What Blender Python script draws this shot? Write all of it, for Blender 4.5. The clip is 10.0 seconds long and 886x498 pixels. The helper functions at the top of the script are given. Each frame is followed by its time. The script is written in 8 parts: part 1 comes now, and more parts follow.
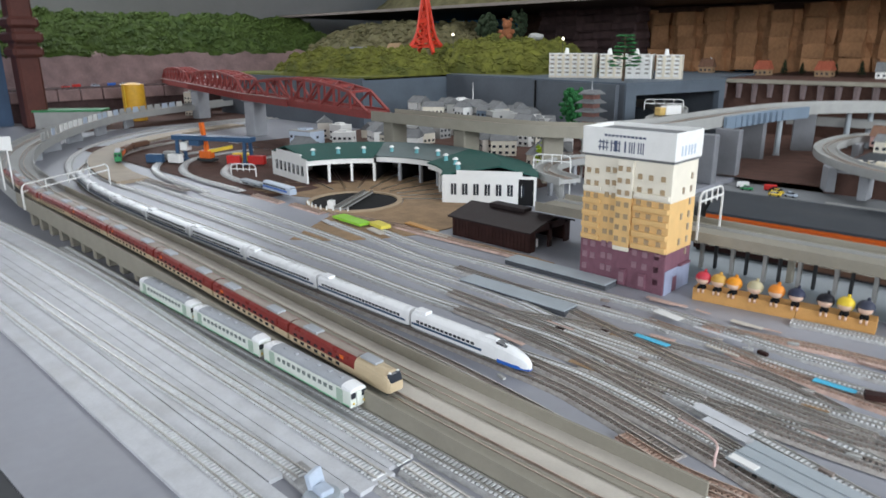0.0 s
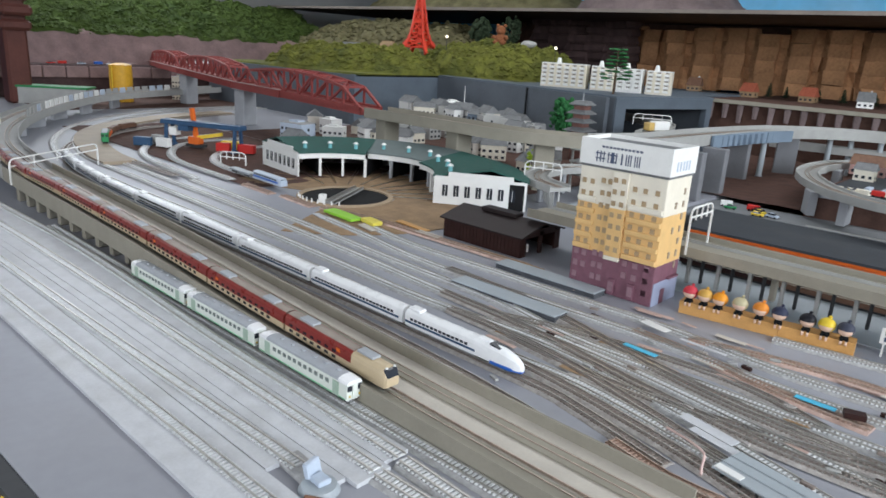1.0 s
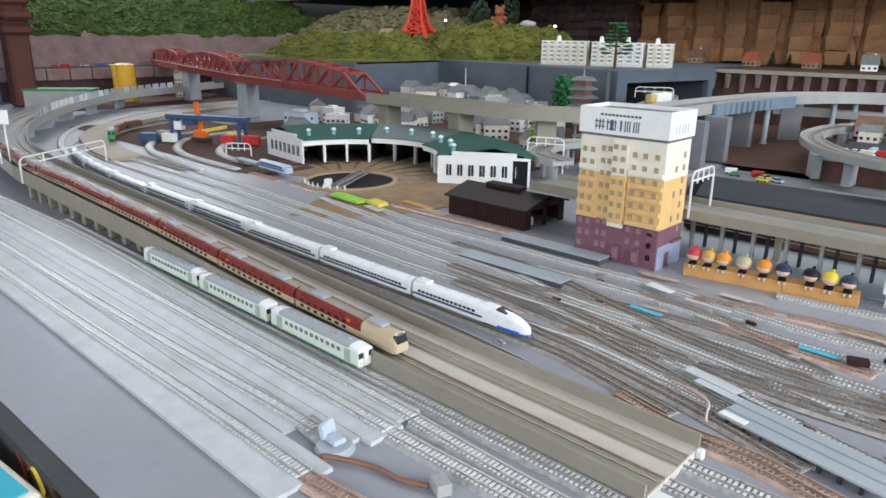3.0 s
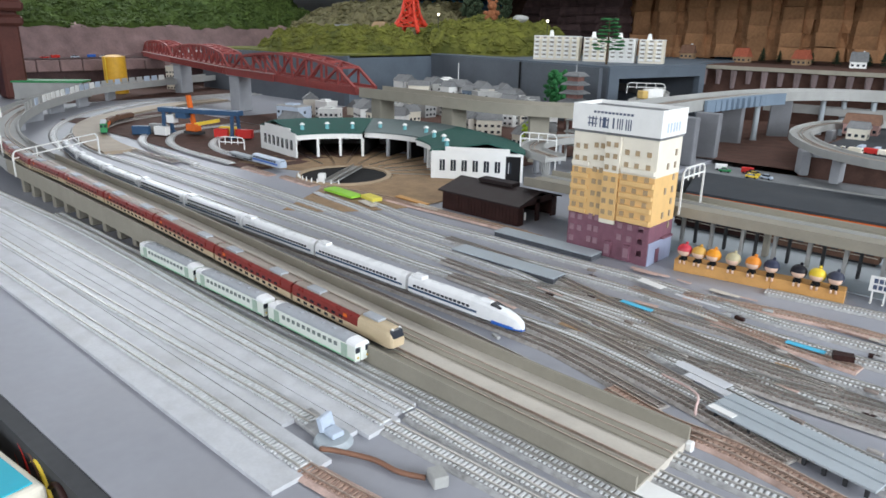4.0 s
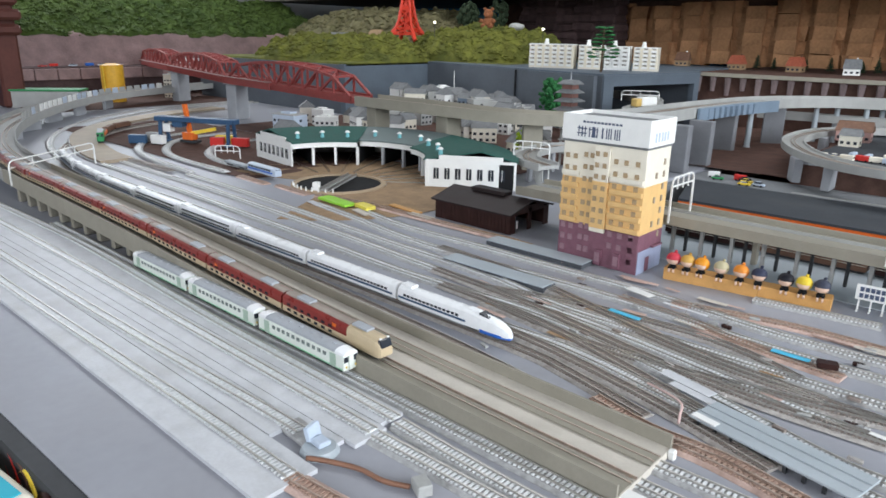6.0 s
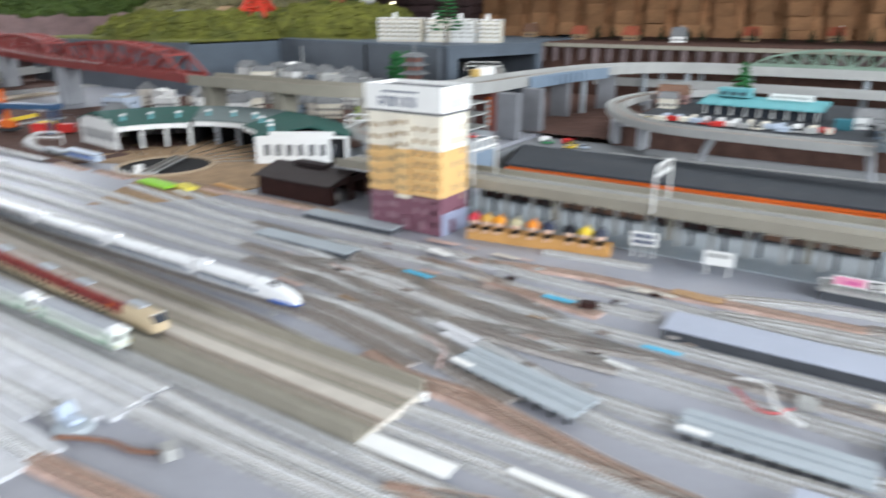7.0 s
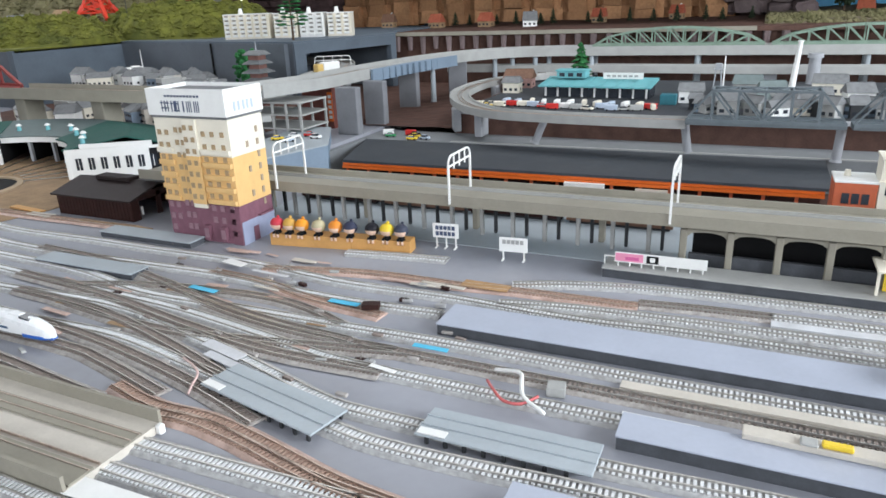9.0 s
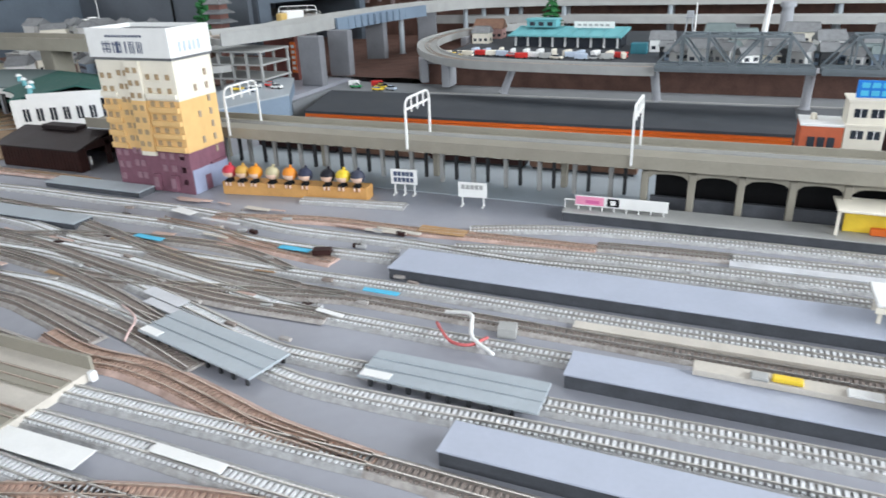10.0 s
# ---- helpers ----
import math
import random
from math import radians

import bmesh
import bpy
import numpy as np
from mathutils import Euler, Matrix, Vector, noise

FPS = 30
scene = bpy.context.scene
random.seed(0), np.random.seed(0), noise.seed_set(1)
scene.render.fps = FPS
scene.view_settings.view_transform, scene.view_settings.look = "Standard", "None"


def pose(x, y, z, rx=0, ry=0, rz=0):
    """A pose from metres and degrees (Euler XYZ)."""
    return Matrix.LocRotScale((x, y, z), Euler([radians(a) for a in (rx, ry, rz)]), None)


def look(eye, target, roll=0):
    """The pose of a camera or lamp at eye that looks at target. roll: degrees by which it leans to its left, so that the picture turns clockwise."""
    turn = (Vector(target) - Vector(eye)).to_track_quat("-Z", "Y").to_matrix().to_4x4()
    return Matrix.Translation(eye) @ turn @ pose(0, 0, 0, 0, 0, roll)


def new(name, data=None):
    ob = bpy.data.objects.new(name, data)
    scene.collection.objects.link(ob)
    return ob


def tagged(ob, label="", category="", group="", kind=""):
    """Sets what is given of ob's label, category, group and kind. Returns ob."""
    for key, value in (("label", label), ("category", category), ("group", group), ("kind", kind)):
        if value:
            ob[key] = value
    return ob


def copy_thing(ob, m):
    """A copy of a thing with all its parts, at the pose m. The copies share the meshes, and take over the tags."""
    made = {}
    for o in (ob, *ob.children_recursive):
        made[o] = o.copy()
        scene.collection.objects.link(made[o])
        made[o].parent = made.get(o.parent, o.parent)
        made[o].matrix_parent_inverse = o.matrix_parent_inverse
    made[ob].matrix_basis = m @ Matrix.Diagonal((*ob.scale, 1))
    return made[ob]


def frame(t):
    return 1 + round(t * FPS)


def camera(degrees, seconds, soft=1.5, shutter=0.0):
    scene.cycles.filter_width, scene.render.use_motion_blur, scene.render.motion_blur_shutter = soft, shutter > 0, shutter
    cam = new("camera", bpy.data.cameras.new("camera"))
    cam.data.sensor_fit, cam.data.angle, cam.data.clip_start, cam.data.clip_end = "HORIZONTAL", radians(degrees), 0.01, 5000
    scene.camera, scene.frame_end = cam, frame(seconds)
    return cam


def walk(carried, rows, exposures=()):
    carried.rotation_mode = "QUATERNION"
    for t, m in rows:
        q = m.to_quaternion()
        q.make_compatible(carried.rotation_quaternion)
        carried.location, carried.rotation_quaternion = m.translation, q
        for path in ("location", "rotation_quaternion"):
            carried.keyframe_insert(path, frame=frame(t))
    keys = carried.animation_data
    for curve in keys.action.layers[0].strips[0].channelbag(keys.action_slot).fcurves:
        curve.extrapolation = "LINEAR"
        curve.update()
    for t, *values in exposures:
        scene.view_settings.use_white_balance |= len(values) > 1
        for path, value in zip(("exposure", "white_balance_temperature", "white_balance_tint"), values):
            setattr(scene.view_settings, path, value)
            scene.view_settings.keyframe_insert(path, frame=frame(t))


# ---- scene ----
cam = camera(65.7, 10.0, 1.6, 0.5)
PATH = [
    (0, (0.08, 0.045, 0.337), (-1.263, 1.414, -0.232), -0.4),
    (0.5, (0.06, 0.015, 0.336), (-1.255, 1.415, -0.221), 4.3),
    (1, (0.068, 0.02, 0.338), (-1.225, 1.437, -0.226), 3.5),
    (1.5, (0.076, 0.011, 0.339), (-1.226, 1.416, -0.235), 1.9),
    (2, (0.071, 0.014, 0.32), (-1.251, 1.383, -0.296), 1.8),
    (2.5, (0.079, 0.014, 0.321), (-1.228, 1.4, -0.289), 1.5),
    (2.7, (0.085, 0.013, 0.321), (-1.228, 1.4, -0.274), 0.7),
    (4, (0.09, 0.0, 0.328), (-1.194, 1.405, -0.287), 1.1),
    (4.5, (0.097, -0.002, 0.325), (-1.203, 1.399, -0.266), 1.1),
    (5, (0.096, -0.003, 0.329), (-1.201, 1.39, -0.285), 0.9),
    (5.2, (0.096, -0.003, 0.332), (-1.215, 1.384, -0.266), 1.5),
    (6.3, (0.105, 0.005, 0.335), (-1.17, 1.423, -0.268), 0.9),
    (6.5, (0.108, 0.005, 0.324), (-1.154, 1.425, -0.302), 1.0),
    (6.7, (0.136, 0.012, 0.315), (-1.064, 1.462, -0.362), 1.0),
    (7, (0.218, 0.06, 0.329), (-0.812, 1.645, -0.327), 0.1),
    (7.5, (0.333, 0.121, 0.341), (-0.441, 1.852, -0.298), 0.5),
    (8, (0.363, 0.158, 0.338), (-0.331, 1.894, -0.374), 0.4),
    (8.5, (0.339, 0.164, 0.328), (-0.404, 1.871, -0.404), -0.3),
    (9, (0.335, 0.16, 0.329), (-0.46, 1.863, -0.355), -2.3),
    (9.5, (0.339, 0.172, 0.309), (-0.45, 1.852, -0.435), -2.7),
    (10, (0.353, 0.185, 0.3), (-0.374, 1.873, -0.489), -2.2),
]
walk(cam, [(t, look(eye, target, roll)) for t, eye, target, roll in PATH], [(0.0, -0.16), (0.5, 0.06), (1.0, -0.14), (1.5, -0.16), (2.5, -0.03), (5.0, 0.0), (6.5, 0.03), (7.0, 0.2), (7.5, 0.1), (8.0, 0.07), (10.0, 0.07)])

# ---- world, daylight from the east, added unseen fill lamps, exposure ----
world = bpy.data.worlds.new("sky")
world.use_nodes = True
scene.world = world
sky = world.node_tree.nodes.new("ShaderNodeTexSky")
sky.sky_type, sky.sun_disc, sky.sun_elevation, sky.sun_rotation = "NISHITA", False, radians(40), radians(80)
world.node_tree.links.new(sky.outputs[0], world.node_tree.nodes["Background"].inputs[0])
world.node_tree.nodes["Background"].inputs[1].default_value = 0.1


def area_light(name, eye, target, w, h, watts, colour):
    data = bpy.data.lights.new(name, "AREA")
    data.shape, data.size, data.size_y, data.energy, data.color = "RECTANGLE", w, h, watts, colour
    ob = new(name, data)
    ob.matrix_world = look(eye, target)
    return ob


area_light("window_light_east", (2.78, 0.6, 1.0), (0, 0.8, 0.2), 2.8, 1.3, 150, (0.88, 0.94, 1.0))
# Unseen fill added behind the camera to light the front faces
area_light("fill_light_south", (-0.4, -2.38, 1.05), (-0.6, 1, 0.1), 3.6, 1.1, 66, (0.9, 0.94, 1.0))
# Unseen lamp added overhead for sheen on the flat boards
area_light("sheen_light_ceiling", (-0.6, 2.2, 1.76), (-0.6, 2.2, 0), 4.4, 1.2, 40, (0.94, 0.97, 1.0))
# Unseen lamp added for the sheen on the left yard
area_light("sheen_light_west", (-4.52, 1.0, 1.2), (-1.0, 0.6, 0.1), 3.2, 0.9, 52, (0.9, 0.95, 1.0))


# ---- materials ----
MATS = {}


def mat(name, base, rough=0.6, metal=0.0, var=0.12, scale=60.0, bump=0.15, dirt=0.0, dirt_colour=(0.2, 0.16, 0.12), random_var=0.0, spec=0.32):
    """Grain and blotches at two scales over a base colour, with fine relief, stains and piece-to-piece change."""
    if name in MATS:
        return MATS[name]
    m = bpy.data.materials.new(name)
    m.use_nodes = True
    nt = m.node_tree
    N, Lk = nt.nodes, nt.links
    bsdf = N["Principled BSDF"]
    bsdf.inputs["Roughness"].default_value, bsdf.inputs["Metallic"].default_value = rough, metal
    bsdf.inputs["Specular IOR Level"].default_value = spec if max(base) > 0.1 or rough < 0.3 else 0.16
    co = N.new("ShaderNodeTexCoord")
    n1, n2 = N.new("ShaderNodeTexNoise"), N.new("ShaderNodeTexNoise")
    n1.inputs["Scale"].default_value, n1.inputs["Detail"].default_value = scale, 5
    n2.inputs["Scale"].default_value, n2.inputs["Detail"].default_value = scale * 9, 3
    for n in (n1, n2):
        Lk.new(co.outputs["Object"], n.inputs["Vector"])
    add = N.new("ShaderNodeMath")
    add.operation = "MULTIPLY_ADD"
    Lk.new(n2.outputs["Fac"], add.inputs[0])
    add.inputs[1].default_value = 0.45
    Lk.new(n1.outputs["Fac"], add.inputs[2])
    rng = N.new("ShaderNodeMapRange")
    rng.inputs["From Min"].default_value, rng.inputs["From Max"].default_value = 0.45, 1.0
    rng.inputs["To Min"].default_value, rng.inputs["To Max"].default_value = 1 - var, 1 + var
    Lk.new(add.outputs[0], rng.inputs["Value"])
    mul = N.new("ShaderNodeMix")
    mul.data_type, mul.blend_type = "RGBA", "MULTIPLY"
    mul.inputs[0].default_value = 1.0
    mul.inputs[6].default_value = (*base, 1)
    Lk.new(rng.outputs[0], mul.inputs[7])
    out = mul.outputs[2]
    if dirt > 0:
        n3 = N.new("ShaderNodeTexNoise")
        n3.inputs["Scale"].default_value, n3.inputs["Detail"].default_value = scale * 0.35, 6
        Lk.new(co.outputs["Object"], n3.inputs["Vector"])
        r3 = N.new("ShaderNodeMapRange")
        r3.inputs["From Min"].default_value, r3.inputs["From Max"].default_value = 0.5, 0.72
        r3.inputs["To Max"].default_value = dirt
        Lk.new(n3.outputs["Fac"], r3.inputs["Value"])
        mx = N.new("ShaderNodeMix")
        mx.data_type = "RGBA"
        Lk.new(r3.outputs[0], mx.inputs[0])
        Lk.new(out, mx.inputs[6])
        mx.inputs[7].default_value = (*dirt_colour, 1)
        out = mx.outputs[2]
    if random_var > 0:
        oi = N.new("ShaderNodeObjectInfo")
        rr = N.new("ShaderNodeMapRange")
        rr.inputs["To Min"].default_value, rr.inputs["To Max"].default_value = 1 - random_var, 1 + random_var
        Lk.new(oi.outputs["Random"], rr.inputs["Value"])
        m2 = N.new("ShaderNodeMix")
        m2.data_type, m2.blend_type = "RGBA", "MULTIPLY"
        m2.inputs[0].default_value = 1.0
        Lk.new(out, m2.inputs[6])
        Lk.new(rr.outputs[0], m2.inputs[7])
        out = m2.outputs[2]
    Lk.new(out, bsdf.inputs["Base Color"])
    rv = N.new("ShaderNodeMapRange")
    rv.inputs["To Min"].default_value, rv.inputs["To Max"].default_value = max(0.05, rough - 0.1), min(1, rough + 0.12)
    Lk.new(n1.outputs["Fac"], rv.inputs["Value"])
    Lk.new(rv.outputs[0], bsdf.inputs["Roughness"])
    if bump > 0:
        b = N.new("ShaderNodeBump")
        b.inputs["Strength"].default_value, b.inputs["Distance"].default_value = bump, 0.002
        Lk.new(add.outputs[0], b.inputs["Height"])
        Lk.new(b.outputs["Normal"], bsdf.inputs["Normal"])
    MATS[name] = m
    return m


def glowing(name, colour, strength):
    m = bpy.data.materials.new(name)
    m.use_nodes = True
    b = m.node_tree.nodes["Principled BSDF"]
    b.inputs["Base Color"].default_value = (*colour, 1)
    b.inputs["Emission Color"].default_value = (*colour, 1)
    b.inputs["Emission Strength"].default_value = strength
    return m


TABLE = mat("grey_table_paint", (0.3, 0.308, 0.345), 0.4, var=0.08, scale=9, bump=0.08, dirt=0.25, dirt_colour=(0.24, 0.22, 0.21))
BOARD = mat("pale_grey_roadbed", (0.54, 0.55, 0.575), 0.42, var=0.12, scale=45, bump=0.25, dirt=0.25, dirt_colour=(0.33, 0.31, 0.28))
BALLAST = mat("grey_ballast", (0.37, 0.37, 0.37), 0.55, var=0.3, scale=180, bump=0.5, dirt=0.3, dirt_colour=(0.25, 0.21, 0.17))
BALLAST_BROWN = mat("brown_grey_ballast", (0.37, 0.345, 0.325), 0.7, var=0.3, scale=180, bump=0.5, dirt=0.4, dirt_colour=(0.15, 0.11, 0.09))
COPPER = mat("rusty_copper_roadbed", (0.5, 0.36, 0.31), 0.5, var=0.3, scale=70, bump=0.3, dirt=0.5, dirt_colour=(0.22, 0.14, 0.1))
# Pale tone also carries the white glints on the grey sleepers
TIE_PALE = mat("glint_pale_sleeper", (0.72, 0.73, 0.74), 0.35, var=0.2, scale=200, bump=0.1)
TIE_BROWN = mat("dark_brown_sleeper", (0.24, 0.2, 0.178), 0.6, var=0.3, scale=200, bump=0.1)
TIE_RUST = mat("rust_sleeper", (0.42, 0.29, 0.23), 0.6, var=0.3, scale=200, bump=0.1)
RAIL = mat("nickel_rail", (0.52, 0.5, 0.47), 0.32, 0.9, var=0.15, scale=200, bump=0.0)
RAIL_BROWN = mat("tarnished_rail", (0.5, 0.41, 0.35), 0.4, 0.8, var=0.25, scale=200, bump=0.0)
CONCRETE = mat("beige_grey_viaduct", (0.28, 0.26, 0.212), 0.7, var=0.1, scale=30, bump=0.12, dirt=0.25, dirt_colour=(0.23, 0.2, 0.17))
CONCRETE_GREY = mat("grey_viaduct_plastic", (0.36, 0.362, 0.35), 0.6, var=0.1, scale=30, bump=0.12, dirt=0.15, dirt_colour=(0.3, 0.28, 0.26))
DECK_BEIGE = mat("pale_beige_deck", (0.54, 0.5, 0.44), 0.6, var=0.1, scale=40, bump=0.1, dirt=0.2, dirt_colour=(0.34, 0.3, 0.26))
# Darker copy of the pier grey, with the faces' shadow in the colour
PIER_SHADED = mat("shaded_pier_grey", (0.19, 0.195, 0.21), 0.65, var=0.12, scale=30, bump=0.1)
PIER = mat("pier_grey", (0.33, 0.34, 0.36), 0.65, var=0.1, scale=30, bump=0.1)
DARK_STEEL = mat("dark_post", (0.04, 0.042, 0.045), 0.5, var=0.2)
PLATFORM_TOP = mat("lavender_grey_platform", (0.40, 0.43, 0.51), 0.36, var=0.06, scale=25, bump=0.05)
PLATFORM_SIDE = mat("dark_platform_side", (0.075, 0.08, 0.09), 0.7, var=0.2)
DECK_GREY = mat("blue_grey_plastic_deck", (0.36, 0.4, 0.43), 0.38, var=0.08, scale=30, bump=0.05)
WHITE = mat("white_plastic", (0.78, 0.78, 0.76), 0.45, var=0.05, scale=50, bump=0.03)
CREAM = mat("cream_plastic", (0.76, 0.71, 0.6), 0.5, var=0.06, scale=50, bump=0.05)
PLUM_WINDOW = mat("pale_plum_window", (0.27, 0.16, 0.19), 0.35, var=0.2, bump=0.0)
SIDE_WINDOW = mat("grey_tan_window", (0.34, 0.27, 0.2), 0.3, var=0.2, bump=0.0)
YELLOW_WALL = mat("mustard_yellow_plastic", (0.7, 0.45, 0.19), 0.5, var=0.08, scale=50, bump=0.05)
PURPLE = mat("plum_tile_plastic", (0.19, 0.085, 0.115), 0.55, var=0.18, scale=90, bump=0.1)
BLUE_GREY = mat("blue_grey_stair_tower", (0.3, 0.33, 0.45), 0.55, var=0.1)
GLASS_DARK = mat("dark_window", (0.03, 0.035, 0.045), 0.12, var=0.2, bump=0.0, spec=0.7)
GLASS_TAN = mat("brown_tinted_window", (0.38, 0.28, 0.17), 0.2, var=0.2, bump=0.0)
SIGN_BLUE = mat("blue_black_lettering", (0.07, 0.09, 0.15), 0.5, var=0.1)
ROOF_GREEN = mat("dark_green_roof", (0.028, 0.095, 0.08), 0.5, var=0.2, scale=60, bump=0.15)
ROOF_SLATE = mat("grey_green_roof", (0.13, 0.165, 0.165), 0.5, var=0.15, scale=60, bump=0.15)
ROOF_GREY = mat("grey_tile_roof", (0.16, 0.165, 0.17), 0.6, var=0.25, scale=90, bump=0.3)
ROOF_RED = mat("brick_red_roof", (0.34, 0.09, 0.05), 0.6, var=0.25, scale=90, bump=0.3)
ROOF_BROWN = mat("brown_tile_roof", (0.16, 0.085, 0.055), 0.6, var=0.25, scale=90, bump=0.3)
DARK_BROWN = mat("black_brown_timber", (0.034, 0.015, 0.013), 0.5, var=0.3, scale=60, bump=0.2)
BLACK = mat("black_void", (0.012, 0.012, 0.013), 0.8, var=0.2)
STEEL_BLUE = mat("steel_blue_paint", (0.03, 0.075, 0.15), 0.45, var=0.15)
ORANGE = mat("orange_paint", (0.72, 0.15, 0.025), 0.4, var=0.1)
ORANGE_BRICK = mat("orange_red_wall", (0.5, 0.12, 0.055), 0.55, var=0.12, scale=90, bump=0.1)
RED = mat("red_paint", (0.55, 0.03, 0.025), 0.35, var=0.1)
RED_BRIDGE = mat("dull_red_bridge_paint", (0.27, 0.055, 0.05), 0.55, var=0.2, scale=50, bump=0.1)
GREEN_BRIDGE = mat("pale_green_bridge_paint", (0.21, 0.29, 0.23), 0.55, var=0.15, scale=50, bump=0.1)
TRUSS_GREY = mat("blue_grey_truss_paint", (0.13, 0.155, 0.17), 0.5, var=0.12)
YELLOW = mat("yellow_paint", (0.78, 0.55, 0.05), 0.4, var=0.1)
OCHRE = mat("ochre_tank_paint", (0.62, 0.34, 0.03), 0.45, var=0.12)
LIME = mat("lime_green_card", (0.3, 0.62, 0.06), 0.5, var=0.1)
CYAN = mat("sky_blue_card", (0.08, 0.46, 0.68), 0.45, var=0.1)
TEAL = mat("pale_teal_paint", (0.15, 0.4, 0.43), 0.5, var=0.12)
TEAL_PANEL = mat("teal_control_panel", (0.02, 0.42, 0.56), 0.35, var=0.05)
BLUE = mat("blue_paint", (0.03, 0.13, 0.5), 0.35, var=0.1)
GREEN = mat("green_paint", (0.03, 0.22, 0.08), 0.4, var=0.15)
PINK = mat("pink_sign", (0.75, 0.28, 0.42), 0.5, var=0.08)
WOOD = mat("light_orange_wood", (0.56, 0.3, 0.1), 0.5, var=0.14, scale=40, bump=0.08)
SILVER_BLUE = mat("silver_blue_paint", (0.45, 0.52, 0.62), 0.35, var=0.08)
WALL_BLUE = mat("blue_grey_wall_board", (0.19, 0.25, 0.32), 0.6, var=0.1, scale=12, bump=0.08)
PORTAL_BLUE = mat("slate_blue_wall_board", (0.105, 0.13, 0.16), 0.6, var=0.12, scale=12, bump=0.08)
# Shaded copy of the wall board, for faces turned from the light
WALL_SHADED = mat("shaded_wall_board", (0.10, 0.115, 0.135), 0.65, var=0.15, scale=12, bump=0.08)
DARK_DECK = mat("dark_asphalt_roof", (0.055, 0.06, 0.068), 0.7, var=0.2, scale=40, bump=0.15, dirt=0.2, dirt_colour=(0.1, 0.1, 0.1))
GREY_ROAD = mat("grey_road", (0.19, 0.2, 0.21), 0.7, var=0.12, scale=30, bump=0.1, dirt=0.2, dirt_colour=(0.18, 0.18, 0.18))
BROWN_EARTH = mat("red_brown_earth", (0.1, 0.056, 0.045), 0.85, var=0.3, scale=30, bump=0.4)
TAN_EARTH = mat("tan_earth", (0.30, 0.2, 0.115), 0.85, var=0.25, scale=30, bump=0.4, dirt=0.4, dirt_colour=(0.2, 0.14, 0.09))
MESA = mat("brown_sandstone", (0.4, 0.21, 0.105), 0.85, var=0.4, scale=9, bump=0.6, dirt=0.5, dirt_colour=(0.2, 0.1, 0.05), random_var=0.09)
# Darker copy of the grey rock: shade under the shelf put into colour
SHADED_ROCK = mat("shaded_maroon_rock", (0.085, 0.055, 0.055), 0.9, var=0.35, scale=14, bump=0.6, random_var=0.2)
TAN_BOARD = mat("pale_tan_board", (0.37, 0.3, 0.22), 0.6, var=0.15, scale=25, bump=0.1, dirt=0.35, dirt_colour=(0.26, 0.2, 0.15))
GREY_ROCK = mat("purple_grey_rock", (0.165, 0.125, 0.125), 0.85, var=0.3, scale=14, bump=0.6, random_var=0.2)
PINK_ROCK = mat("pink_grey_rock", (0.25, 0.17, 0.165), 0.9, var=0.3, scale=14, bump=0.7)
GRASS = mat("olive_grass_flock", (0.125, 0.13, 0.024), 0.95, var=0.5, scale=22, bump=1.0, dirt=0.9, dirt_colour=(0.035, 0.05, 0.012))
GRASS_DRY = mat("dry_olive_flock", (0.15, 0.135, 0.07), 0.95, var=0.5, scale=18, bump=1.0, dirt=0.85, dirt_colour=(0.08, 0.08, 0.03))
GRASS_GREEN = mat("green_grass_flock", (0.055, 0.085, 0.02), 0.95, var=0.5, scale=22, bump=1.0, dirt=0.7, dirt_colour=(0.03, 0.055, 0.015))
LEAF = mat("deep_green_foliage", (0.02, 0.12, 0.035), 0.8, var=0.4, scale=80, bump=0.3)
LEAF_DARK = mat("dark_foliage", (0.03, 0.045, 0.025), 0.85, var=0.4, scale=80, bump=0.3)
TRUNK = mat("brown_trunk", (0.09, 0.06, 0.04), 0.85, var=0.3)
SHELF_WOOD = mat("dark_brown_shelf_wood", (0.045, 0.03, 0.026), 0.5, var=0.25, scale=12, bump=0.1)
POST_WOOD = mat("red_brown_post", (0.1, 0.037, 0.03), 0.5, var=0.2, scale=12, bump=0.1)
# Grey kept low to cut the light bounced by unseen walls
ROOM_WALL = mat("bounce_grey_room_wall", (0.25, 0.245, 0.24), 0.8, var=0.06, scale=4, bump=0.05)
ROOM_FLOOR = mat("brown_room_floor", (0.16, 0.11, 0.08), 0.6, var=0.15, scale=6, bump=0.05)
FASCIA = mat("dark_grey_fascia", (0.06, 0.062, 0.066), 0.6, var=0.2, scale=10, bump=0.1)
SKIN = mat("doll_peach_plastic", (0.72, 0.5, 0.38), 0.5, var=0.04)


# ---- building helpers ----
def box(bm, x0, x1, y0, y1, z0, z1, m=None):
    v = [bm.verts.new((x, y, z)) for z in (z0, z1) for x, y in ((x0, y0), (x1, y0), (x1, y1), (x0, y1))]
    if m is not None:
        for q in v:
            q.co = m @ q.co
    for f in ((3, 2, 1, 0), (4, 5, 6, 7), (0, 1, 5, 4), (1, 2, 6, 5), (2, 3, 7, 6), (3, 0, 4, 7)):
        bm.faces.new([v[i] for i in f])
    return bm


def rbox(x0, x1, y0, y1, z0, z1, r=0.0006, seg=1):
    bm = box(bmesh.new(), x0, x1, y0, y1, z0, z1)
    bmesh.ops.bevel(bm, geom=list(bm.edges), offset=r, segments=seg, affect="EDGES", profile=0.5)
    return bm


def bx(*a):
    return box(bmesh.new(), *a)


